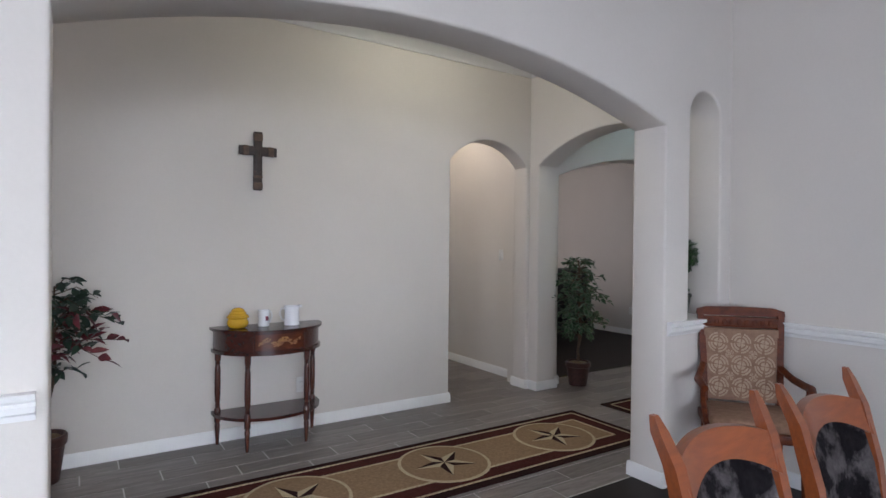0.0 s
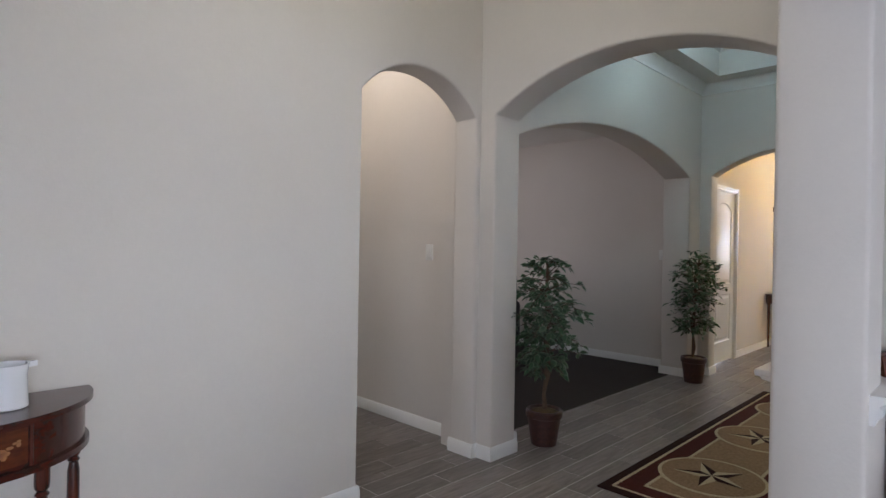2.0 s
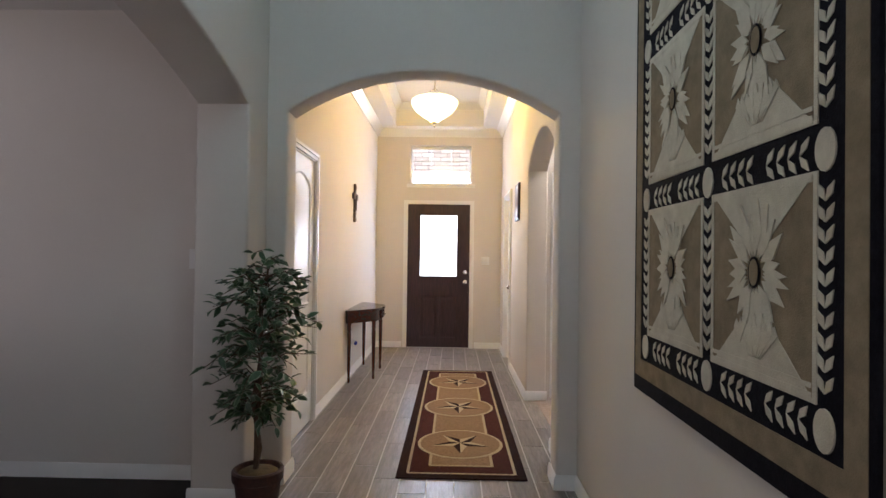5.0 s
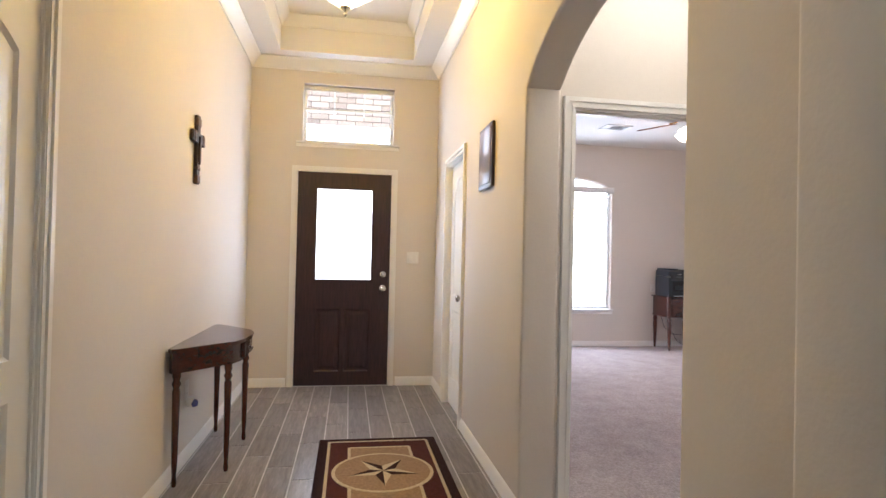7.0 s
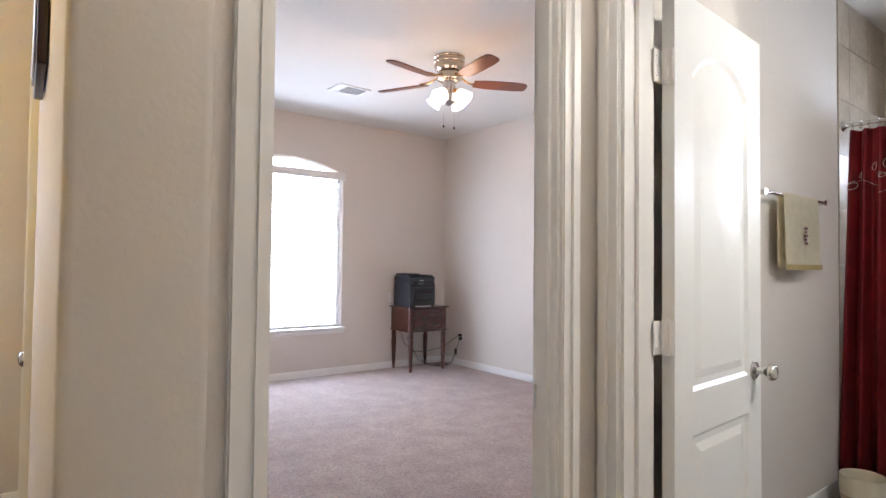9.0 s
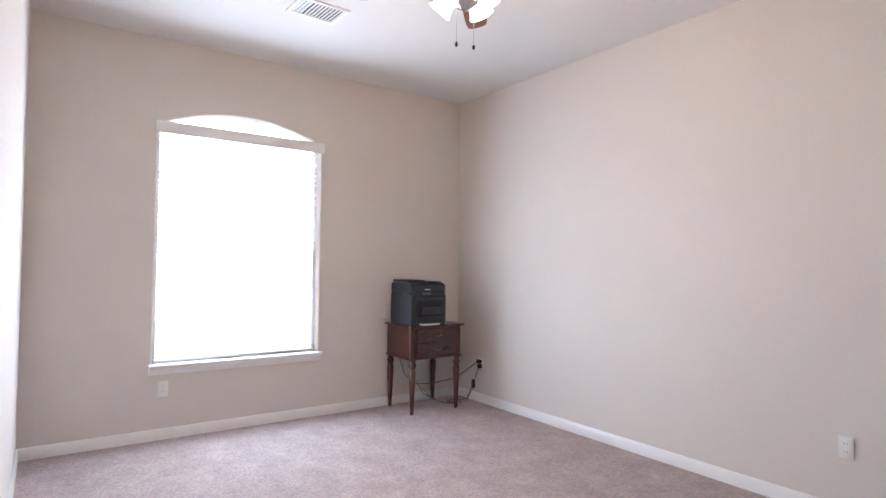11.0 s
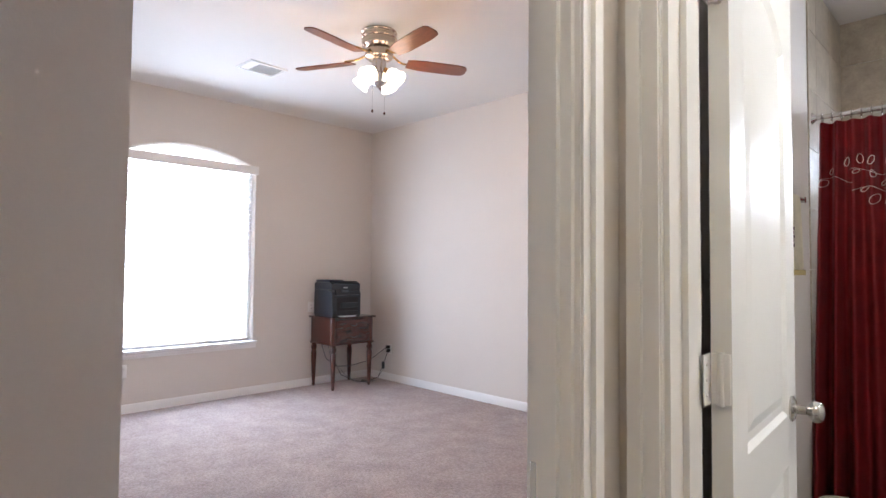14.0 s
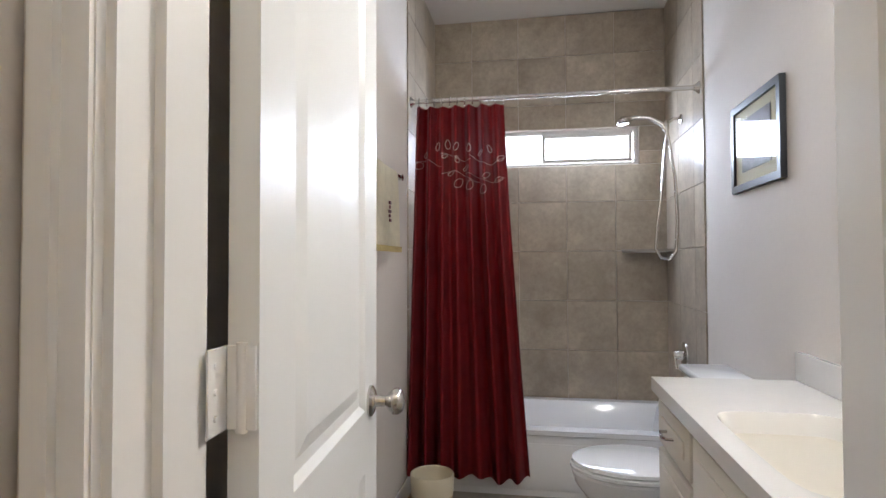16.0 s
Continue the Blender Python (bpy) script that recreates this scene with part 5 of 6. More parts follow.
def horn_chair(x, y, rz):
    """A side chair with a bowed top rail and horned posts; it faces local -y."""
    c = thing("dining_chair", pose(x, y, 0, 0, 0, rz), "orange-stained wooden dining chair with dark floral cushion", "chair", "wooden dining chairs")
    for sx in (-1, 1):
        part("back_post", beam(nb(), [(sx * 0.20, 0.02, 0.0), (sx * 0.20, -0.01, 0.42), (sx * 0.208, 0.025, 0.70), (sx * 0.216, 0.07, 0.88), (sx * 0.224, 0.105, 0.955), (sx * 0.228, 0.12, 0.995)], [0.036, 0.038, 0.040, 0.040, 0.034, 0.018], [0.040, 0.044, 0.040, 0.036, 0.030, 0.014]), M_ORANGEWOOD, c)
        part("front_leg", beam(nb(), [(sx * 0.205, -0.42, 0.0), (sx * 0.205, -0.42, 0.43)], 0.042, 0.042), M_ORANGEWOOD, c)
    bm = nb()
    n = 14
    cols = []
    for i in range(n + 1):
        t = -1 + 2 * i / n
        zt, zb = 0.895 + 0.030 * (1 - t * t), 0.785 + 0.060 * (1 - t * t)
        yy = 0.062 + 0.035 * (1 - t * t)
        cols.append([bm.verts.new((t * 0.205, yy + dy + (zz - 0.86) * 0.35, zz)) for zz, dy in ((zb, -0.013), (zt, -0.013), (zt, 0.013), (zb, 0.013))])
    for a, b in zip(cols, cols[1:]):
        for i in range(4):
            bm.faces.new((a[i], a[(i + 1) % 4], b[(i + 1) % 4], b[i]))
    bm.faces.new(cols[0][::-1])
    bm.faces.new(cols[-1])
    part("top_rail", bm, M_ORANGEWOOD, c)
    part("lower_rail", beam(nb(), [(-0.2, 0.0, 0.52), (0.2, 0.0, 0.52)], 0.024, 0.045), M_ORANGEWOOD, c)
    bm = nb()
    grid = [[bm.verts.new((u * 0.178, y + 0.03 * (1 - u * u), z)) for u in (-1, -0.6, -0.2, 0.2, 0.6, 1)] for y, z in ((-0.018, 0.53), (-0.004, 0.61), (0.012, 0.70), (0.040, 0.79), (0.066, 0.852))]
    for p, q in zip(grid, grid[1:]):
        for i in range(5):
            bm.faces.new((p[i], p[i + 1], q[i + 1], q[i]))
    bmesh.ops.solidify(bm, geom=bm.faces[:], thickness=0.02)
    part("back_panel", bm, M_DARKFAB, c, "dark floral back panel")
    part("cushion", box(nb(), -0.205, -0.43, 0.435, 0.205, -0.03, 0.50, 0.02, 3), M_DARKFAB, c, "dark floral seat cushion")
    part("seat_frame", box(nb(), -0.215, -0.44, 0.39, 0.215, 0.0, 0.437, 0.006), M_ORANGEWOOD, c)
    c.scale = (1.0, 1.0, 0.975)
    return c


horn_chair(0.735, 0.95, 0)
horn_chair(1.335, 0.95, 0)

# ---- bedroom ----
ns = thing("nightstand", pose(13.37, -1.35, 0.006, 0, 0, -90), "dark cherry two-drawer nightstand with turned legs", "nightstand")
part("top", box(nb(), -0.29, -0.235, 0.745, 0.29, 0.215, 0.762, 0.006, 2), M_CHERRY, ns)
bm = nb()
box(bm, -0.265, -0.205, 0.475, 0.265, 0.20, 0.745, 0.003, 1)
part("body", bm, M_CHERRY, ns)
part("base_moulding", box(nb(), -0.275, -0.218, 0.468, 0.275, 0.208, 0.486, 0.005, 2), M_CHERRY, ns)
for z0 in (0.495, 0.617):
    d = part("drawer", box(nb(), -0.205, -0.217, z0, 0.205, -0.203, z0 + 0.113, 0.003, 1), M_CHERRY, ns)
    part("drawer_handle", tube(nb(), [(-0.04, -0.216, z0 + 0.066), (-0.036, -0.235, z0 + 0.055), (0, -0.238, z0 + 0.047), (0.036, -0.235, z0 + 0.055), (0.04, -0.216, z0 + 0.066)], 0.004, 7), M_BLACK, d, "dark bail handle")
for sx in (-1, 1):
    for y in (-0.19, 0.185):
        part("leg", lathe(nb(), [(0.012, 0), (0.018, 0.025), (0.015, 0.035), (0.020, 0.09), (0.030, 0.37), (0.020, 0.385), (0.031, 0.41), (0.031, 0.43), (0.022, 0.45), (0.030, 0.47)], 14, sx * 0.235, y), M_CHERRYV, ns)
    part("corner_post", lathe(nb(), [(0.026, 0.475), (0.026, 0.745)], 12, sx * 0.245, -0.19), M_CHERRYV, ns)

pr = thing("printer", pose(13.38, -1.285, 0.769, 0, 0, -90), "black multifunction printer with paper in its tray", "printer")
M_BLUEBLACK = mat("blue_black_plastic", (0.018, 0.024, 0.034), 0.35, var=0.2, scale=8, bump=0.03, bscale=200)
bm = nb()
prism(bm, [(-0.165, 0.0), (0.165, 0.0), (0.175, 0.02), (0.175, 0.25), (0.165, 0.265), (0.165, 0.285), (-0.06, 0.285), (-0.17, 0.262), (-0.175, 0.24), (-0.175, 0.02)], "x", -0.175, 0.19)
part("body", bm, M_BLUEBLACK, pr)
bm = nb()
prism(bm, [(-0.165, 0.288), (0.17, 0.288), (0.17, 0.355), (0.14, 0.365), (-0.13, 0.365), (-0.165, 0.345)], "x", -0.175, 0.19)
part("scanner_lid", bm, M_BLUEBLACK, pr)
part("feeder_tray", box(nb(), -0.05, -0.14, 0.368, 0.17, 0.09, 0.378, 0.003, 1), M_BLACK, pr)
bm = nb()
prism(bm, [(-0.205, 0.235), (-0.165, 0.225), (-0.160, 0.290), (-0.175, 0.300)], "x", -0.14, 0.17)
pnl = part("control_panel", bm, M_BLACK, pr)
part("display", box(nb(), -0.07, -0.2035, 0.262, 0.01, -0.186, 0.286), mat("grey_display", (0.12, 0.14, 0.15), 0.2), pnl, "small grey display")
# flat near-black sheet: the shade inside the paper slot, put into colour
part("paper_recess", box(nb(), -0.115, -0.180, 0.07, 0.15, -0.172, 0.205), mat("recess_shade_black", (0.004, 0.004, 0.005), 0.6), pr)
part("output_tray", box(nb(), -0.11, -0.178, 0.018, 0.145, -0.170, 0.12, 0.002, 1), M_BLACK, pr)
part("paper_sheet", box(nb(), -0.09, -0.235, 0.004, 0.09, -0.165, 0.012), M_PORC, pr, "white paper sheets")
part("document_feeder", box(nb(), -0.165, -0.10, 0.366, 0.02, 0.165, 0.392, 0.010, 3), M_BLUEBLACK, pr, "raised document feeder cover")
for z in (0.205, 0.283):
    part("seam", box(nb(), -0.178, -0.1765, z, 0.192, 0.172, z + 0.003), M_BLACK, pr)
part("tray_flap", box(nb(), -0.075, -0.196, 0.095, 0.135, -0.176, 0.150, 0.006, 2), M_BLUEBLACK, pr, "folded output tray flap")
part("paper_drawer", box(nb(), -0.125, -0.184, 0.012, 0.155, -0.172, 0.062, 0.003, 1), M_BLACK, pr, "black front paper drawer")
for k in range(4):
    part("button", box(nb(), 0.03 + 0.028 * k, -0.2045, 0.262, 0.048 + 0.028 * k, -0.190, 0.276, 0.002, 1), M_BLUEBLACK, pnl)
part("logo_bar", box(nb(), -0.03, -0.1735, 0.305, 0.02, -0.1655, 0.313), M_WHITEPL, pr)

cab = thing("power_cable", pose(0, 0, 0.006), "black power cables coiled on the carpet", "cable")
part("cord", tube(nb(), [(13.5, -1.15, 0.52), (13.45, -1.2, 0.30), (13.43, -1.32, 0.20), (13.40, -1.48, 0.19), (13.32, -1.70, 0.24), (13.24, -1.84, 0.36), (13.225, -1.89, 0.385)], 0.004, 6), M_BLACK, cab)
part("cord", tube(nb(), [(13.215, -1.885, 0.345), (13.23, -1.82, 0.18), (13.26, -1.78, 0.05), (13.33, -1.70, 0.004), (13.42, -1.66, 0.004), (13.45, -1.74, 0.004), (13.36, -1.80, 0.004), (13.28, -1.72, 0.005), (13.36, -1.62, 0.006), (13.46, -1.58, 0.005), (13.52, -1.45, 0.08), (13.54, -1.3, 0.35)], 0.0035, 6), M_BLACK, cab)
part("cord", tube(nb(), [(13.47, -1.22, 0.50), (13.46, -1.28, 0.28), (13.40, -1.42, 0.10), (13.36, -1.55, 0.008), (13.30, -1.66, 0.004), (13.26, -1.76, 0.02), (13.235, -1.83, 0.14)], 0.0028, 6), mat("grey_cable", (0.20, 0.20, 0.21), 0.5), cab, "thin grey cord")
part("plug", box(nb(), 13.205, -1.905, 0.365, 13.245, -1.865, 0.40, 0.006), M_BLACK, cab)
part("plug", box(nb(), 13.20, -1.905, 0.32, 13.235, -1.868, 0.36, 0.006), M_BLACK, cab)
part("cable_brick", box(nb(), 13.225, -1.845, 0.14, 13.25, -1.815, 0.22, 0.006), M_BLACK, cab)

M_FANWOOD = mat("walnut_fan_blade", (0.20, 0.065, 0.028), 0.32, scale=8, color2=(0.11, 0.033, 0.016), stretch=(1, 8, 1), coat=0.2)
M_BRASS = mat("polished_brass", (0.70, 0.46, 0.20), 0.2, 1.0, var=0.1, scale=15)
M_FANMETAL = mat("aged_brass", (0.56, 0.46, 0.37), 0.2, 1.0, var=0.15, scale=12)
fan = thing("ceiling_fan", pose(11.23, -0.15, 2.93), "five-blade walnut ceiling fan with lit glass shades", "ceiling fan")
part("housing", lathe(nb(), [(0.124, 0.0), (0.127, -0.010), (0.116, -0.018), (0.116, -0.03), (0.124, -0.036), (0.124, -0.048), (0.116, -0.054), (0.122, -0.075), (0.115, -0.10), (0.092, -0.115), (0.085, -0.12)], 32), M_FANMETAL, fan)
part("motor_band", lathe(nb(), [(0.086, -0.12), (0.098, -0.135), (0.098, -0.180), (0.075, -0.195), (0.06, -0.20)], 32), M_FANMETAL, fan)
part("light_fitter", lathe(nb(), [(0.050, -0.20), (0.052, -0.29), (0.066, -0.30), (0.062, -0.36), (0.03, -0.38), (0.008, -0.39)], 24), M_CHROME, fan)
M_TULIP = glow("lit_tulip_glass", (1.0, 0.86, 0.66), 5.0)
for k in range(5):
    a = radians(28 + 72 * k)
    bm = nb()
    prism(bm, [(0.20, -0.045), (0.30, -0.062), (0.55, -0.064), (0.625, -0.055), (0.645, -0.030), (0.645, 0.030), (0.625, 0.055), (0.55, 0.064), (0.30, 0.062), (0.20, 0.045)], "z", -0.004, 0.004)
    b = part("blade", bm, M_FANWOOD, fan)
    b.rotation_euler = (radians(-12), 0, a)
    b.location = (0, 0, -0.198)
    iron = part("blade_iron", tube(nb(), [(0.09, 0.0, 0.05), (0.14, 0.02, 0.02), (0.18, 0.03, 0.008), (0.25, 0.025, 0.008)], 0.008, 8), M_BRASS, fan, "brass blade iron")
    iron.rotation_euler = (0, 0, a)
    iron.location = (0, 0, -0.198)
for k in range(4):
    a = radians(20 + 90 * k)
    m = Matrix.Translation((0.06 * math.cos(a), 0.055 * math.sin(a), -0.268)) @ Matrix.Rotation(a, 4, "Z") @ Matrix.Rotation(radians(-48), 4, "Y") @ Matrix.Diagonal((0.74, 0.74, 0.74, 1))
    s = part("lamp_arm", lathe(nb(), [(0.012, 0.01), (0.016, -0.02), (0.022, -0.035), (0.024, -0.05)], 14, m=m), M_BRASS, fan)
    sh = part("glass_shade", lathe(nb(), [(0.026, -0.045), (0.044, -0.058), (0.060, -0.09), (0.066, -0.13), (0.076, -0.165), (0.086, -0.178), (0.081, -0.178), (0.061, -0.13), (0.036, -0.062)], 20, m=m), M_TULIP, fan, "glowing frosted tulip shade")
    sh.visible_shadow = False
for x, y, l in ((0.03, 0.03, 0.55), (-0.01, -0.045, 0.56)):
    part("pull_chain", rod(nb(), (x, y, -0.35), (x, y, -l), 0.0015, 5), M_CHROME, fan)
    part("chain_bob", lathe(nb(), [(0.004, -l + 0.008), (0.008, -l), (0.007, -l - 0.01), (0.002, -l - 0.016)], 10, x, y), M_CHERRY, fan)
for k in range(4):
    a = radians(20 + 90 * k)
    bulb("fan_bulb", 11.23 + 0.135 * math.cos(a), -0.15 + 0.13 * math.sin(a), 2.615, 6.5, (1.0, 0.54, 0.21), 0.03)

vent = thing("ceiling_vent", pose(12.475, 0.095, 2.93, 0, 0, 182), "white louvred ceiling air vent", "vent")
part("frame", ring(nb(), "z", -0.012, -0.001, -0.125, 0.125, -0.165, 0.165, 0.024), M_WHITEPL, vent)
part("backing", box(nb(), -0.11, -0.15, -0.004, 0.11, 0.15, -0.001), M_BLACK, vent)
for k in range(13):
    o = part("slat", box(nb(), -0.102, -0.0098, -0.009, 0.102, 0.0098, -0.0078), M_WHITEPL, vent)
    o.location = (0, -0.147 + 0.0235 * k, 0)
    o.rotation_euler = (radians(16 if k > 3 else -38), 0, 0)

M_GREYPL = mat("pale_grey_plastic", (0.52, 0.55, 0.60), 0.35, var=0.05, scale=5)
oc = thing("office_chair", pose(9.30, -0.50, 0.006, 0, 0, 200), "grey and black high-backed office chair", "chair")
oc.scale = (0.9, 0.9, 0.97)
bm = nb()
out, inn = [], []
for i in range(13):
    t = i / 12
    z = 0.46 + 0.74 * t
    w = 0.288 * (1 - 0.72 * max(0, (t - 0.35) / 0.65) ** 2.6)
    y = 0.20 + 0.05 * math.sin(math.pi * t) + 0.14 * max(0, t - 0.3)
    out.append((w, y, z))
for sg in (-1, 1):
    tube(bm, [(sg * w, y, z) for w, y, z in out], 0.042, 12)
tube(bm, [(-out[-1][0], out[-1][1], out[-1][2]), (0, out[-1][1] + 0.02, out[-1][2] + 0.02), (out[-1][0], out[-1][1], out[-1][2])], 0.042, 12)
part("back_frame", bm, M_GREYPL, oc, "pale grey plastic back frame")
bm = nb()
rows = [[bm.verts.new((x * w, y + 0.01 + 0.03 * (1 - x * x), z)) for x in (-0.95, -0.5, 0, 0.5, 0.95)] for w, y, z in out]
for a, b in zip(rows, rows[1:]):
    for i in range(4):
        bm.faces.new((a[i], a[i + 1], b[i + 1], b[i]))
bmesh.ops.solidify(bm, geom=bm.faces[:], thickness=0.03)
part("back_pad", bm, M_BLACK, oc, "black back pad")
part("seat", box(nb(), -0.26, -0.28, 0.42, 0.26, 0.22, 0.50, 0.035, 3), M_BLACK, oc)
part("gas_lift", rod(nb(), (0, 0, 0.10), (0, 0, 0.43), 0.03), M_BLACK, oc)
for k in range(5):
    a = radians(72 * k)
    lg = part("base_leg", tube(nb(), [(0, 0, 0.11), (0.29 * math.cos(a), 0.29 * math.sin(a), 0.075)], 0.024, 8, 0.016), M_GREYPL, oc)
    part("castor", lathe(nb(), [(0.02, -0.025), (0.028, -0.02), (0.028, 0.02), (0.02, 0.025)], 14, m=Matrix.Translation((0.29 * math.cos(a), 0.29 * math.sin(a), 0.03)) @ Matrix.Rotation(radians(90), 4, "X")), M_BLACK, lg)
for sg in (-1, 1):
    w, y, z = out[5]
    part("frame_seam", rod(nb(), (sg * w, y, z - 0.004), (sg * w, y + 0.002, z + 0.004), 0.0432, 16), M_BLACK, oc, "dark seam round the back frame")

# strike plate let into the bedroom door jamb
strike = thing("strike_plate", pose(8.693, 1.4905, 0.94), "small brass strike plate on the door jamb", "strike plate")
bm = nb()
box(bm, -0.016, 0.0, -0.030, 0.020, 0.0016, 0.030, 0.0006, 1)
part("plate", bm, M_CHROME, strike)
part("latch_hole", box(nb(), -0.007, 0.0014, -0.013, 0.007, 0.0024, 0.013), mat("latch_recess", (0.16, 0.06, 0.03), 0.6, var=0.2, scale=40), strike, "dark latch hole")

# ---- bathroom ----
M_TUB = mat("white_enamel", (0.80, 0.81, 0.82), 0.14, var=0.015, coat=0.4)
tub = thing("bathtub", pose(8.15, -1.645, 0), "white alcove bathtub with a plain apron", "bathtub")
bm = nb()
X0, X1, Y0, Y1 = -0.735, 0.735, -0.365, 0.375
rim = 0.345
loops = []
for ins, z in ((0.0, 0.0), (0.0, rim - 0.03), (-0.012, rim - 0.025), (-0.012, rim), (0.07, rim), (0.085, rim - 0.02), (0.13, 0.10), (0.18, 0.075)):
    loops.append([bm.verts.new((x, y, z)) for x, y in ((X0 + max(ins, 0), Y0 + max(ins, 0)), (X1 - max(ins, 0), Y0 + max(ins, 0)), (X1 - max(ins, 0), Y1 - ins), (X0 + max(ins, 0), Y1 - ins))])
for a, b in zip(loops, loops[1:]):
    for i in range(4):
        bm.faces.new((a[i], a[(i + 1) % 4], b[(i + 1) % 4], b[i]))
bm.faces.new(loops[-1])
bm.faces.new(loops[0][::-1])
part("tub_shell", bm, M_TUB, tub, smooth=30)
part("apron_panel", box(nb(), -0.68, 0.374, 0.035, 0.68, 0.382, 0.275, 0.003, 2), M_TUB, tub)

M_CURT = mat("dark_red_curtain", (0.25, 0.020, 0.023), 0.40, scale=12, color2=(0.17, 0.012, 0.015), bump=0.25, bscale=160, spec=0.3)
cur = thing("shower_curtain", pose(0, 0, 0), "dark red shower curtain with embroidered leaves", "curtain")
NX, NZ = 110, 12


def fold(u, v):
    """A point of the curtain: u across, v up."""
    spread = 0.475 + 0.125 * (1 - v) ** 1.2
    x = 8.862 - spread * u + 0.045 * (1 - v) * (1 - u)
    amp = 0.036 + 0.014 * (1 - v)
    y = -1.262 + amp * math.sin(u * 2 * math.pi * 7.0 + 0.7 * math.sin(5 * u)) * (0.75 + 0.25 * math.sin(9 * u + 2 * v)) + 0.004 * math.sin(23 * u + 3 * v) + 0.075 * (1 - v)
    return Vector((x, y, 0.105 + 1.965 * v + 0.012 * math.sin(u * 14.0) * (1 - v)))


bm = nb()
g = [[bm.verts.new(fold(i / NX, j / NZ)) for i in range(NX + 1)] for j in range(NZ + 1)]
for j in range(NZ):
    for i in range(NX):
        bm.faces.new((g[j][i], g[j][i + 1], g[j + 1][i + 1], g[j + 1][i]))
bmesh.ops.solidify(bm, geom=bm.faces[:], thickness=0.002)
part("cloth", bm, M_CURT, cur, smooth=80)
M_THREAD = mat("pale_pink_thread", (0.74, 0.60, 0.53), 0.6, var=0.15, scale=40)


def stitched(pts, w=0.0022):
    """A flat band of thread along points of the cloth, given as (u, v)."""
    bm = nb()
    co = [fold(min(1, max(0, u)), v) + Vector((0, 0.006, 0)) for u, v in pts]
    prev = None
    for i, p in enumerate(co):
        d = co[min(i + 1, len(co) - 1)] - co[max(i - 1, 0)]
        n = Vector((-d.z, 0, d.x)).normalized() * w
        pair = (bm.verts.new(p - n), bm.verts.new(p + n))
        if prev:
            bm.faces.new((prev[0], pair[0], pair[1], prev[1]))
        prev = pair
    return bm


def leaf_loop(u, v, l, w, ang):
    """An open pointed leaf outline of length l and width w in metres."""
    pts = []
    for i in range(17):
        t = 2 * math.pi * i / 16
        x, z = l * 0.5 * math.cos(t), w * 0.5 * math.sin(t) * (1 - 0.25 * math.cos(t))
        pts.append((u + (x * math.cos(ang) - z * math.sin(ang)) / 0.50, v + (x * math.sin(ang) + z * math.cos(ang)) / 1.965))
    part("embroidered_leaf", stitched(pts, 0.0018), M_THREAD, cur, "pale embroidered leaf outline")


for u0, u1, v0, amp, ph in ((0.02, 0.30, 0.842, 0.010, 0.0), (0.28, 0.62, 0.858, 0.012, 1.0), (0.60, 0.99, 0.850, 0.014, 2.2), (0.30, 0.70, 0.805, 0.016, 0.4), (0.55, 0.97, 0.800, 0.012, 1.6)):
    line = [(u0 + (u1 - u0) * i / 20, v0 + amp * math.sin(ph + 4.5 * i / 20)) for i in range(21)]
    part("embroidered_stem", stitched(line, 0.0012), M_THREAD, cur, "pale embroidered stem")
for u, v, l, w, ang in ((0.05, 0.835, 0.045, 0.030, 0.9), (0.11, 0.868, 0.034, 0.018, 1.3), (0.25, 0.890, 0.046, 0.024, 1.4), (0.36, 0.896, 0.050, 0.024, 1.6), (0.33, 0.862, 0.030, 0.016, 0.6), (0.46, 0.886, 0.046, 0.024, 1.2),
                        (0.47, 0.850, 0.036, 0.020, 1.8), (0.60, 0.880, 0.044, 0.022, 1.5), (0.72, 0.868, 0.034, 0.016, 0.5), (0.82, 0.880, 0.040, 0.020, 1.9), (0.40, 0.815, 0.042, 0.018, 0.3), (0.56, 0.826, 0.038, 0.018, 0.6),
                        (0.48, 0.785, 0.056, 0.034, 1.0), (0.60, 0.778, 0.052, 0.036, 1.2), (0.74, 0.768, 0.050, 0.036, 1.4), (0.78, 0.805, 0.044, 0.022, 0.8), (0.91, 0.792, 0.048, 0.022, 0.4), (0.94, 0.850, 0.044, 0.024, 0.7)):
    leaf_loop(u, v, l, w, ang)
rodt = thing("curtain_rod", pose(0, 0, 0), "brushed metal shower curtain rod", "curtain rod")
part("bar", rod(nb(), (7.405, -1.262, 2.105), (8.898, -1.262, 2.105), 0.0125, 16), M_CHROME, rodt)
for x, sg in ((7.398, 1), (8.904, -1)):
    part("flange", lathe(nb(), [(0.032, 0.0), (0.032, 0.006), (0.018, 0.022), (0.014, 0.03)], 18, m=Matrix.Translation((x, -1.262, 2.105)) @ Matrix.Rotation(radians(90 * sg), 4, "Y")), M_CHROME, rodt)
for k in range(12):
    x = 8.85 - 0.042 * k
    bm = nb()
    tube(bm, [(x, -1.262 + 0.020 * math.cos(a), 2.100 + 0.024 * math.sin(a)) for a in (2 * math.pi * i / 14 for i in range(15))], 0.002, 5)
    part("curtain_ring", bm, M_CHROME, rodt)

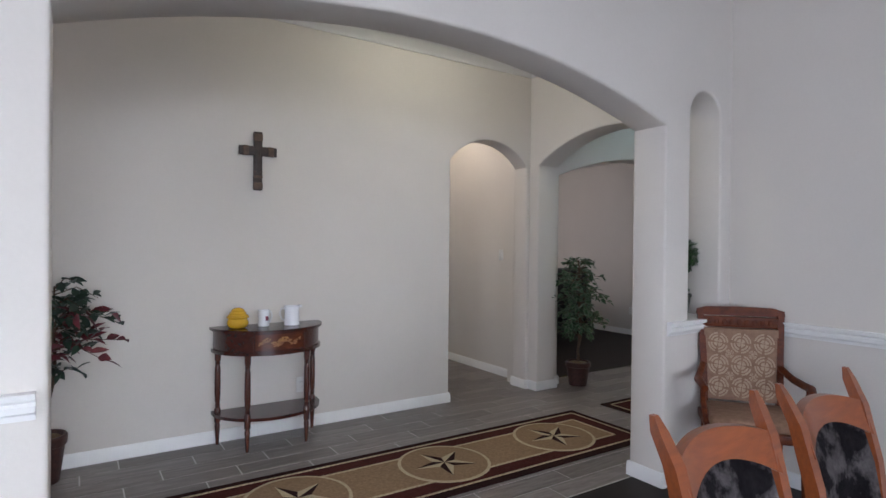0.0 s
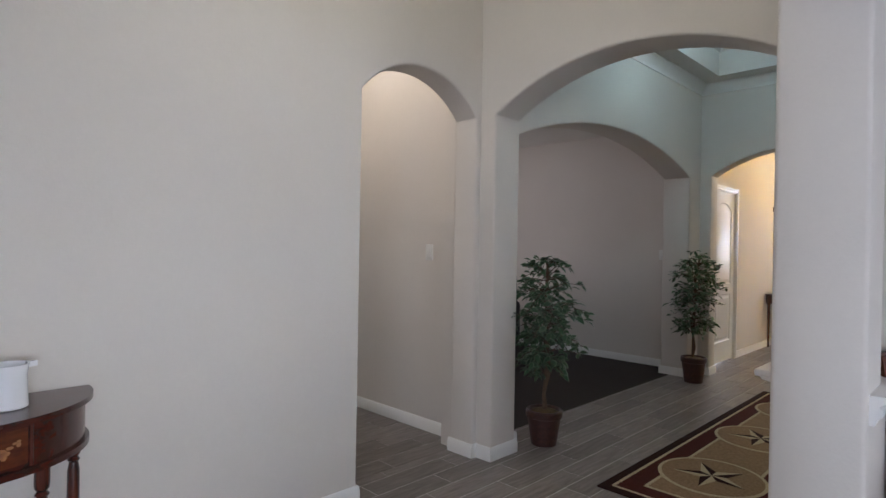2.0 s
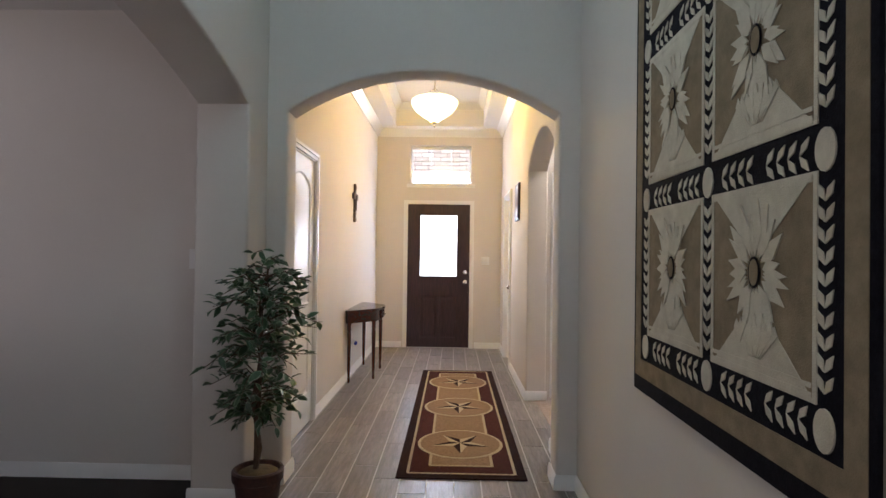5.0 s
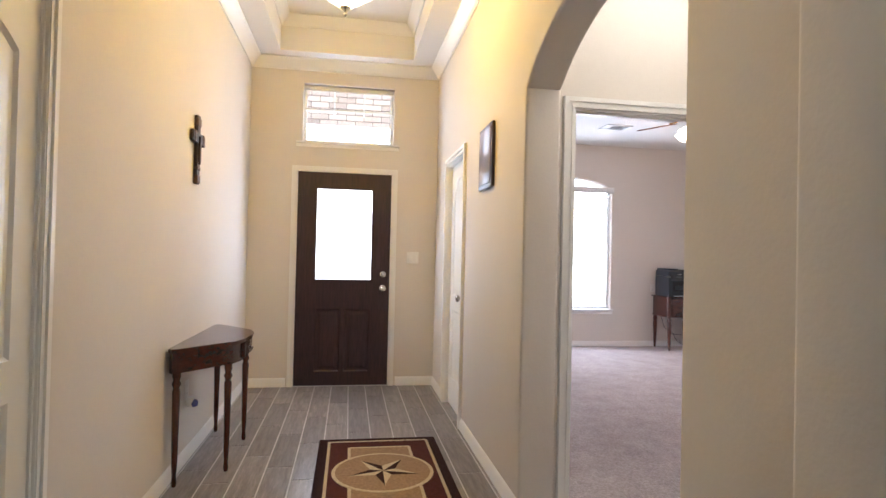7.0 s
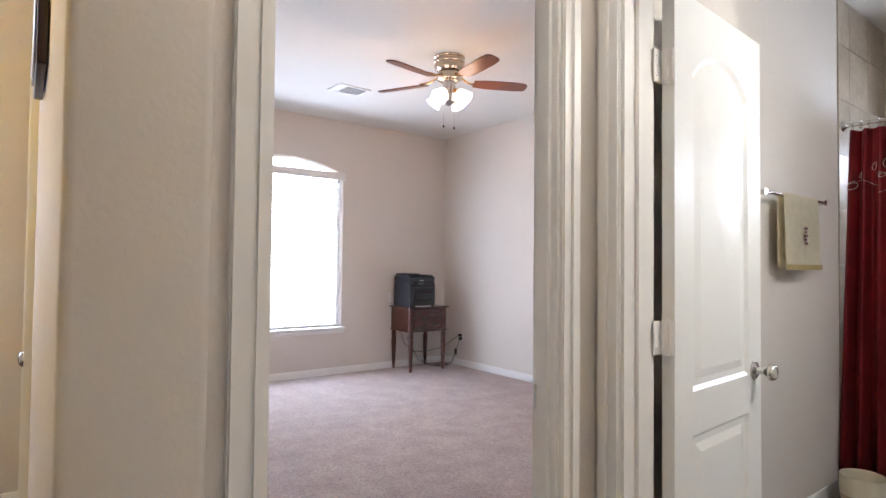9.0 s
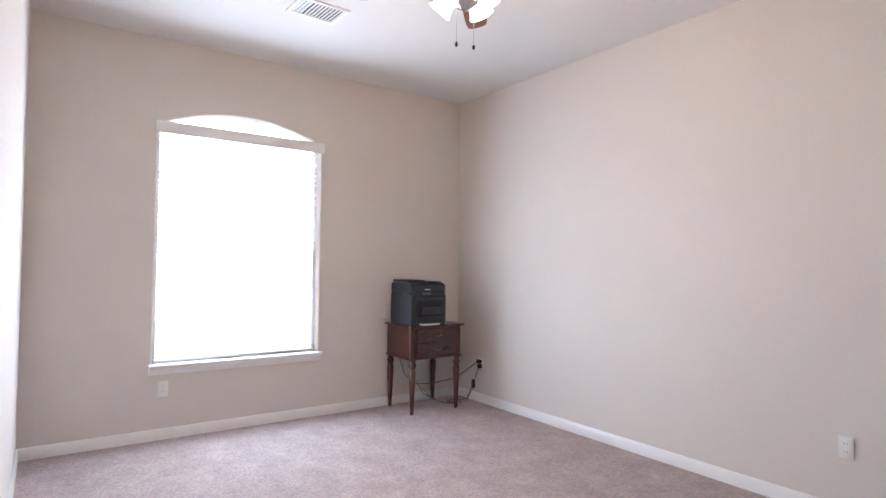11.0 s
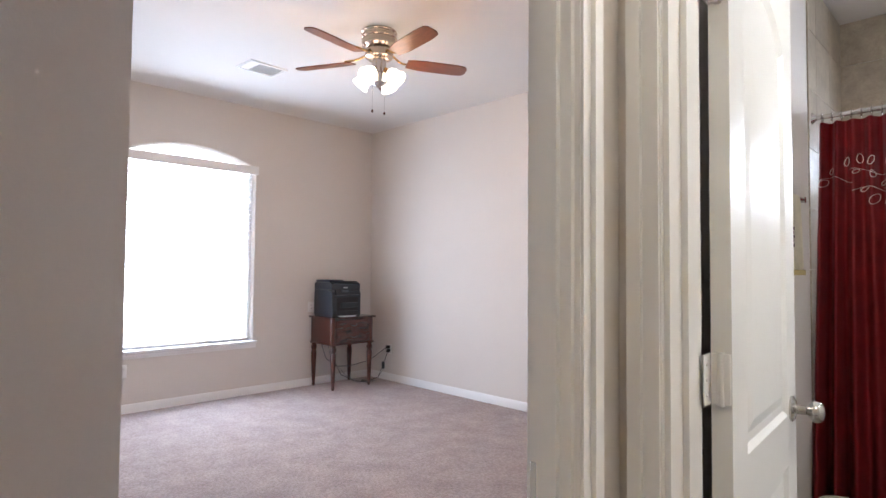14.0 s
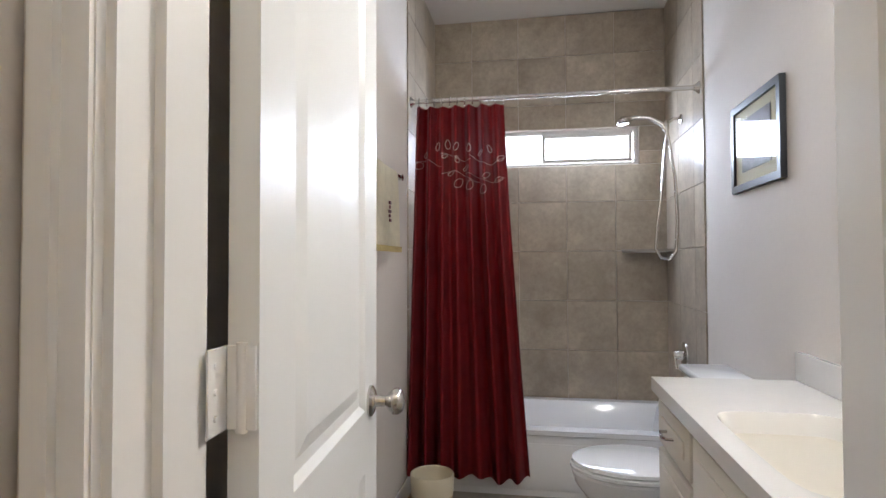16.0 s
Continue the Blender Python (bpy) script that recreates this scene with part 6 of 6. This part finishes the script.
tb = thing("towel_bar", pose(0, 0, 0), "chrome towel bar on the bathroom wall", "towel bar")
part("bar", rod(nb(), (8.842, -0.13, 1.62), (8.842, -0.80, 1.62), 0.008), M_CHROME, tb)
for y in (-0.12, -0.81):
    part("bracket", lathe(nb(), [(0.024, 0.0), (0.024, 0.008), (0.012, 0.018), (0.012, 0.065), (0.016, 0.072)], 16, m=Matrix.Translation((8.905, y, 1.62)) @ Matrix.Rotation(radians(-90), 4, "Y")), M_CHROME, tb)
tow = thing("hand_towel", pose(8.842, -0.49, 1.62), "cream hand towel folded over the bar", "towel")
M_TOWEL = mat("cream_terry", (0.80, 0.73, 0.56), 0.95, var=0.12, scale=30, bump=0.8, bscale=260, spec=0.1)
bm = nb()
prof = [(0.015, -0.34), (0.012, 0.0), (0.006, 0.012), (-0.006, 0.012), (-0.014, 0.0), (-0.020, -0.15), (-0.024, -0.33)]
rowsv = [[bm.verts.new((dx + 0.004 * math.sin(6 * t), -0.205 + 0.41 * t, dz)) for dx, dz in prof] for t in (i / 10 for i in range(11))]
for a, b in zip(rowsv, rowsv[1:]):
    for i in range(len(prof) - 1):
        bm.faces.new((a[i], a[i + 1], b[i + 1], b[i]))
bmesh.ops.solidify(bm, geom=bm.faces[:], thickness=0.007)
part("cloth", bm, M_TOWEL, tow)
bm = nb()
for k in range(40):
    y = -0.200 + 0.40 * k / 39
    box(bm, -0.032, y - 0.003, -0.352, -0.024, y + 0.003, -0.328)
part("fringe", bm, mat("gold_fringe", (0.42, 0.33, 0.14), 0.9, var=0.2, scale=40), tow, "short golden fringe")
bm = nb()
for k in range(5):
    box(bm, -0.0335, -0.02 + 0.008 * (k % 2), -0.23 + 0.018 * k, -0.0285, 0.0 + 0.006 * (k % 3), -0.217 + 0.018 * k)
part("monogram", bm, M_LEAFR, tow, "small dark red embroidered letter")

bk = thing("waste_basket", pose(8.73, -0.98, 0.0), "cream and tan round waste basket", "waste basket")
part("lower_body", lathe(nb(), [(0.088, 0.0), (0.092, 0.005), (0.102, 0.10)], 28), mat("tan_plastic", (0.42, 0.31, 0.17), 0.5, var=0.06), bk)
part("upper_body", lathe(nb(), [(0.103, 0.101), (0.107, 0.195), (0.104, 0.20), (0.099, 0.195), (0.092, 0.02), (0.01, 0.015)], 28), mat("cream_plastic", (0.62, 0.56, 0.42), 0.45, var=0.05), bk)

to = thing("toilet", pose(7.395, -0.645, 0), "white porcelain toilet with closed lid", "toilet")


def oval(bm, cx, rx, ry, zs, n=32, back=None):
    """Stacked oval rings: zs is (height, factor, shift)."""
    rr = []
    for z, f, sh in zs:
        rr.append([bm.verts.new((cx + sh + rx * f * math.cos(2 * math.pi * i / n) * (1.0 if math.cos(2 * math.pi * i / n) > 0 else 0.85), ry * f * math.sin(2 * math.pi * i / n), z)) for i in range(n)])
    for a, b in zip(rr, rr[1:]):
        for i in range(n):
            bm.faces.new((a[i], a[(i + 1) % n], b[(i + 1) % n], b[i]))
    bm.faces.new(rr[0][::-1])
    bm.faces.new(rr[-1])
    return bm


part("bowl", oval(nb(), 0.44, 0.25, 0.185, [(0.0, 0.55, -0.08), (0.04, 0.56, -0.08), (0.15, 0.58, -0.06), (0.25, 0.78, -0.02), (0.33, 0.95, 0.0), (0.375, 1.0, 0.0), (0.385, 0.97, 0.0)]), M_TUB, to)
part("seat", oval(nb(), 0.44, 0.255, 0.19, [(0.386, 0.97, 0), (0.39, 1.0, 0), (0.402, 1.0, 0), (0.406, 0.97, 0)]), M_TUB, to)
part("lid", oval(nb(), 0.44, 0.25, 0.187, [(0.408, 0.97, 0), (0.412, 1.0, 0), (0.424, 0.99, 0), (0.432, 0.90, 0)]), M_TUB, to)
part("tank", box(nb(), 0.012, -0.235, 0.36, 0.20, 0.235, 0.74, 0.025, 3), M_TUB, to)
part("tank_lid", box(nb(), 0.006, -0.245, 0.742, 0.212, 0.245, 0.775, 0.012, 3), M_TUB, to)
part("lever", rod(nb(), (0.205, -0.19, 0.67), (0.23, -0.12, 0.66), 0.006), M_CHROME, to)
part("pedestal", box(nb(), 0.03, -0.10, 0.0, 0.32, 0.10, 0.37, 0.03, 3), M_TUB, to)

M_CAB = mat("cream_cabinet_paint", (0.66, 0.61, 0.51), 0.38, var=0.04, scale=5, bump=0.03, bscale=40)
M_TOP = mat("cultured_marble", (0.80, 0.78, 0.74), 0.15, var=0.05, scale=5, coat=0.3)
va = thing("vanity_cabinet", pose(7.395, -0.19, 0), "cream painted bathroom vanity cabinet", "cabinet")
part("body", box(nb(), 0.004, 0.01, 0.09, 0.425, 1.39, 0.80), M_CAB, va)
part("toe_kick", box(nb(), 0.004, 0.01, 0.0, 0.37, 1.39, 0.09), M_CAB, va)


def front(y0, y1, z0, z1, nm):
    bm = nb()
    box(bm, 0.426, y0, z0, 0.443, y1, z1, 0.004, 2)
    f = part(nm, bm, M_CAB, va)
    part("raised_field", box(nb(), 0.440, y0 + 0.05, z0 + 0.04, 0.449, y1 - 0.05, z1 - 0.04, 0.006, 2), M_CAB, f)
    return f


for y0, y1 in ((0.03, 0.40),):
    f = front(y0, y1, 0.655, 0.785, "drawer")
    part("bail_handle", tube(nb(), [(0.443, 0.175, 0.722), (0.468, 0.178, 0.722), (0.472, 0.215, 0.716), (0.468, 0.252, 0.722), (0.443, 0.255, 0.722)], 0.005, 8), M_CHROME, f, "chrome arched handle")
    f = front(y0, y1, 0.13, 0.635, "cabinet_door")
    part("bail_handle", tube(nb(), [(0.443, 0.34, 0.50), (0.468, 0.34, 0.503), (0.472, 0.34, 0.54), (0.468, 0.34, 0.577), (0.443, 0.34, 0.58)], 0.005, 8), M_CHROME, f, "chrome arched handle")
for y0, y1 in ((0.43, 0.90), (0.92, 1.37)):
    front(y0, y1, 0.13, 0.785, "cabinet_door")
vt = thing("countertop", pose(7.395, -0.206, 0.802), "white cultured marble vanity top with moulded basin", "countertop")
bm = nb()
edges = []
outer = [bm.verts.new((x, y, 0.043)) for x, y in ((0.003, 0.0), (0.455, 0.0), (0.455, 1.405), (0.003, 1.405))]
edges += [bm.edges.new((outer[i], outer[(i + 1) % 4])) for i in range(4)]
rings = [[bm.verts.new((0.250 + rx * math.copysign(abs(math.cos(a)) ** 0.35, math.cos(a)), 0.69 + ry * math.copysign(abs(math.sin(a)) ** 0.35, math.sin(a)), z)) for a in (2 * math.pi * i / 32 for i in range(32))] for rx, ry, z in ((0.150, 0.272, 0.043), (0.145, 0.266, 0.036), (0.12, 0.22, -0.03), (0.06, 0.10, -0.075))]
edges += [bm.edges.new((rings[0][i], rings[0][(i + 1) % 32])) for i in range(32)]
bmesh.ops.triangle_fill(bm, use_beauty=True, use_dissolve=False, edges=edges)
for a, b in zip(rings, rings[1:]):
    for i in range(32):
        bm.faces.new((a[i], a[(i + 1) % 32], b[(i + 1) % 32], b[i]))
bm.faces.new(rings[-1])
low = [bm.verts.new((v.co.x, v.co.y, 0.0)) for v in outer]
for i in range(4):
    bm.faces.new((outer[i], outer[(i + 1) % 4], low[(i + 1) % 4], low[i]))
part("top_slab", bm, M_TOP, vt, smooth=30)
part("backsplash", box(nb(), 0.003, 0.0, 0.044, 0.022, 1.405, 0.135, 0.004), M_TOP, vt)
fa = thing("faucet", pose(7.455, 0.494, 0.8455), "chrome basin faucet on the vanity", "faucet")
part("spout", tube(nb(), [(0, 0, 0), (0, 0, 0.09), (0.04, 0, 0.12), (0.09, 0, 0.11), (0.11, 0, 0.085)], 0.012, 10), M_CHROME, fa)
part("base_plate", box(nb(), -0.025, -0.075, 0, 0.025, 0.075, 0.012, 0.005), M_CHROME, fa)

M_PICGLASS = M_GLASS.copy()
M_PICGLASS.name = "anti_reflective_glass"
M_PICGLASS.node_tree.nodes["Principled BSDF"].inputs["IOR"].default_value = 1.12
fr = thing("framed_picture", pose(7.396, -0.518, 1.50, 0, 0, 90), "black framed picture behind glass on the wall", "picture")
part("frame", ring(nb(), "y", -0.022, -0.001, -0.238, 0.238, 0, 0.35, 0.028), M_BLACK, fr)
part("mat_board", box(nb(), -0.212, -0.010, 0.026, 0.212, -0.004, 0.324), mat("olive_cream_mat", (0.50, 0.46, 0.28), 0.7, var=0.05), fr)
part("print", box(nb(), -0.14, -0.0125, 0.075, 0.14, -0.0095, 0.28), mat("dark_print", (0.05, 0.05, 0.055), 0.5, color2=(0.2, 0.2, 0.2), scale=9), fr)
gl = part("glass", box(nb(), -0.211, -0.017, 0.027, 0.211, -0.015, 0.323), M_PICGLASS, fr)
gl.visible_shadow = False

shw = thing("hand_shower", pose(0, 0, 0), "chrome hand shower with metal hose", "shower")
part("wall_arm", tube(nb(), [(7.408, -1.60, 2.03), (7.45, -1.60, 2.035), (7.485, -1.60, 2.01)], 0.010, 8), M_CHROME, shw)
part("arm_flange", lathe(nb(), [(0.028, 0), (0.026, 0.006), (0.012, 0.014)], 18, m=Matrix.Translation((7.408, -1.60, 2.03)) @ Matrix.Rotation(radians(90), 4, "Y")), M_CHROME, shw)
part("bracket", lathe(nb(), [(0.016, -0.025), (0.018, 0.0), (0.014, 0.025)], 14, 7.49, -1.60, 1.995), M_CHROME, shw)
part("hand_piece", tube(nb(), [(7.485, -1.60, 1.965), (7.515, -1.60, 2.005), (7.58, -1.60, 2.045), (7.66, -1.60, 2.05), (7.70, -1.60, 2.04)], 0.013, 10), M_CHROME, shw)
part("spray_face", lathe(nb(), [(0.02, 0.02), (0.042, 0.005), (0.044, -0.012), (0.036, -0.018)], 22, m=Matrix.Translation((7.72, -1.60, 2.035)) @ Matrix.Rotation(radians(12), 4, "Y")), M_CHROME, shw)
hp = [(7.485, -1.60, 1.965), (7.50, -1.60, 1.85), (7.515, -1.60, 1.65), (7.545, -1.60, 1.42), (7.555, -1.60, 1.30), (7.53, -1.60, 1.245), (7.48, -1.60, 1.235), (7.445, -1.60, 1.28), (7.435, -1.60, 1.45), (7.445, -1.60, 1.7), (7.475, -1.60, 1.90), (7.488, -1.60, 1.975)]
part("hose", tube(nb(), hp, 0.008, 8), M_CHROME, shw, "ribbed metal shower hose")
bm = nb()
for a, b in zip(hp, hp[1:]):
    a, b = Vector(a), Vector(b)
    n = max(1, int((b - a).length / 0.014))
    for i in range(n):
        p, q = a.lerp(b, i / n), a.lerp(b, (i + 0.5) / n)
        rod(bm, p, q, 0.0098, 8)
part("hose_ribs", bm, M_CHROME, shw)
vl = thing("shower_valve", pose(7.408, -1.60, 0.70, 0, 90, 0), "chrome shower valve with lever", "faucet")
part("escutcheon", lathe(nb(), [(0.075, 0), (0.073, 0.006), (0.03, 0.014), (0.024, 0.05), (0.018, 0.06)], 28), M_CHROME, vl)
part("lever", tube(nb(), [(0, 0, 0.045), (0.03, 0.02, 0.055), (0.07, 0.03, 0.05)], 0.008, 8), M_CHROME, vl)
sp = thing("tub_spout", pose(7.408, -1.60, 0.46), "chrome bathtub spout on tiled wall", "faucet")
part("spout", tube(nb(), [(0, 0, 0), (0.06, 0, 0.0), (0.11, 0, -0.005), (0.135, 0, -0.03)], 0.022, 14), M_CHROME, sp)
bm = nb()
prism(bm, [(7.405, -2.02), (7.68, -2.02)] + [(7.405 + 0.275 * math.cos(a), -2.02 + 0.2 * math.sin(a)) for a in (math.pi / 2 * i / 10 for i in range(1, 11))], "z", 1.285, 1.303)
cs = tagged(link("corner_shelf", bm, mat("grey_stone", (0.33, 0.30, 0.26), 0.3, var=0.2, scale=12)), "grey stone corner shelf in the shower", "shelf")

# ---- bathroom wall tiles ----
par = {n: bpy.data.objects[n] for n in ("wall_bath_window", "wall_bath_west", "wall_bath_east")}
shared = {}


def tile(parent, axis, c, side, a0, a1, z0, z1):
    """One wall tile, 8 mm proud of the wall face at c."""
    key = (axis, side, round(a1 - a0, 3), round(z1 - z0, 3))
    if key not in shared:
        bm = nb()
        p, q = mapped(axis, 0, 0, 0), mapped(axis, a1 - a0, z1 - z0, side * 0.008)
        box(bm, *p, *q, 0.0015, 1)
        finish(bm)
        me = bpy.data.meshes.new("wall_tile")
        bm.to_mesh(me)
        bm.free()
        me.materials.append(M_BATHTILE)
        shared[key] = me
    o = new("wall_tile", shared[key])
    o.parent = parent
    o.location = mapped(axis, a0, z0, c)


GAP = 0.0012
zs = [0.33 + 0.322 * k for k in range(8)] + [2.858]
xs = [7.397, 7.405 + 0.31, 7.405 + 0.62, 7.405 + 0.93, 7.405 + 1.24, 8.903]
for z0, z1 in zip(zs, zs[1:]):
    for x0, x1 in zip(xs, xs[1:]):
        cut = [(x0, x1, z0, z1)]
        if z1 > 1.855 and z0 < 2.10 and x1 > 7.565 and x0 < 8.62:
            cut = []
            if z0 < 1.85:
                cut.append((x0, x1, z0, 1.855))
            if z1 > 2.105:
                cut.append((x0, x1, 2.10, z1))
            if x0 < 7.56:
                cut.append((x0, 7.565, max(z0, 1.855), min(z1, 2.10)))
            if x1 > 8.63:
                cut.append((8.62, x1, max(z0, 1.855), min(z1, 2.10)))
        for a0, a1, b0, b1 in cut:
            if a1 - a0 > 0.02 and b1 - b0 > 0.02:
                tile(par["wall_bath_window"], "y", -2.03, 1, a0 + GAP, a1 - GAP, b0 + GAP, b1 - GAP)
    for y0, y1 in ((-2.02, -1.70), (-1.70, -1.378), (-1.378, -1.20)):
        tile(par["wall_bath_west"], "x", 7.395, 1, y0 + GAP, y1 - GAP, z0 + GAP, z1 - GAP)
        tile(par["wall_bath_east"], "x", 8.905, -1, y0 + GAP, y1 - GAP, z0 + GAP, z1 - GAP)

# ---- wood-look floor tiles ----
PL, PWD, GR = 0.61, 0.156, 0.0072
fl = bpy.data.objects["floor_gallery"]
bm = box(nb(), 0, 0, -0.004, PL - GR, PWD - GR, 0.001, 0.0008, 1)
finish(bm)
me_plank = bpy.data.meshes.new("floor_tile")
bm.to_mesh(me_plank)
bm.free()
me_plank.materials.append(M_PLANK)
rest = nb()
count = 0
rows_y = [(2.40 + PWD * r) for r in range(14)]
rng = random.Random(77)


def rest_box(x0, y0, x1, y1):
    q = [(x0, y0), (x1, y0), (x1, y1), (x0, y1)]
    hi = [rest.verts.new((x, y, 0.001)) for x, y in q]
    lo = [rest.verts.new((x, y, -0.004)) for x, y in q]
    rest.faces.new(hi)
    for i in range(4):
        rest.faces.new((lo[i], lo[(i + 1) % 4], hi[(i + 1) % 4], hi[i]))


for r, y in enumerate(rows_y):
    off = (r * 0.2033) % PL
    x = -3.9 + off - PL
    while x < 11.40:
        x1 = x + PL - GR
        yy1 = min(y + PWD - GR, 4.5)
        if x >= -1.6 and x1 <= 11.35 and count < 300 and yy1 - y > 0.14 and y < 4.2:
            o = new("floor_tile", me_plank)
            o.parent = fl
            o.location = (x, y, 0)
            count += 1
        elif x1 > -3.9 and yy1 - y > 0.01:
            rest_box(max(x, -3.9), y, min(x1, 11.35), yy1)
        x += PL
for r in range(11):
    y = 4.503 + PWD * r
    x = 1.9 - ((r * 0.2033) % PL)
    while x < 3.11:
        rest_box(max(x, 1.9), y, min(x + PL - GR, 3.11), y + PWD - GR)
        x += PL
ro = link("floor_tiles_joined", rest, M_PLANK, fl)
ro["kind"] = "stuff"
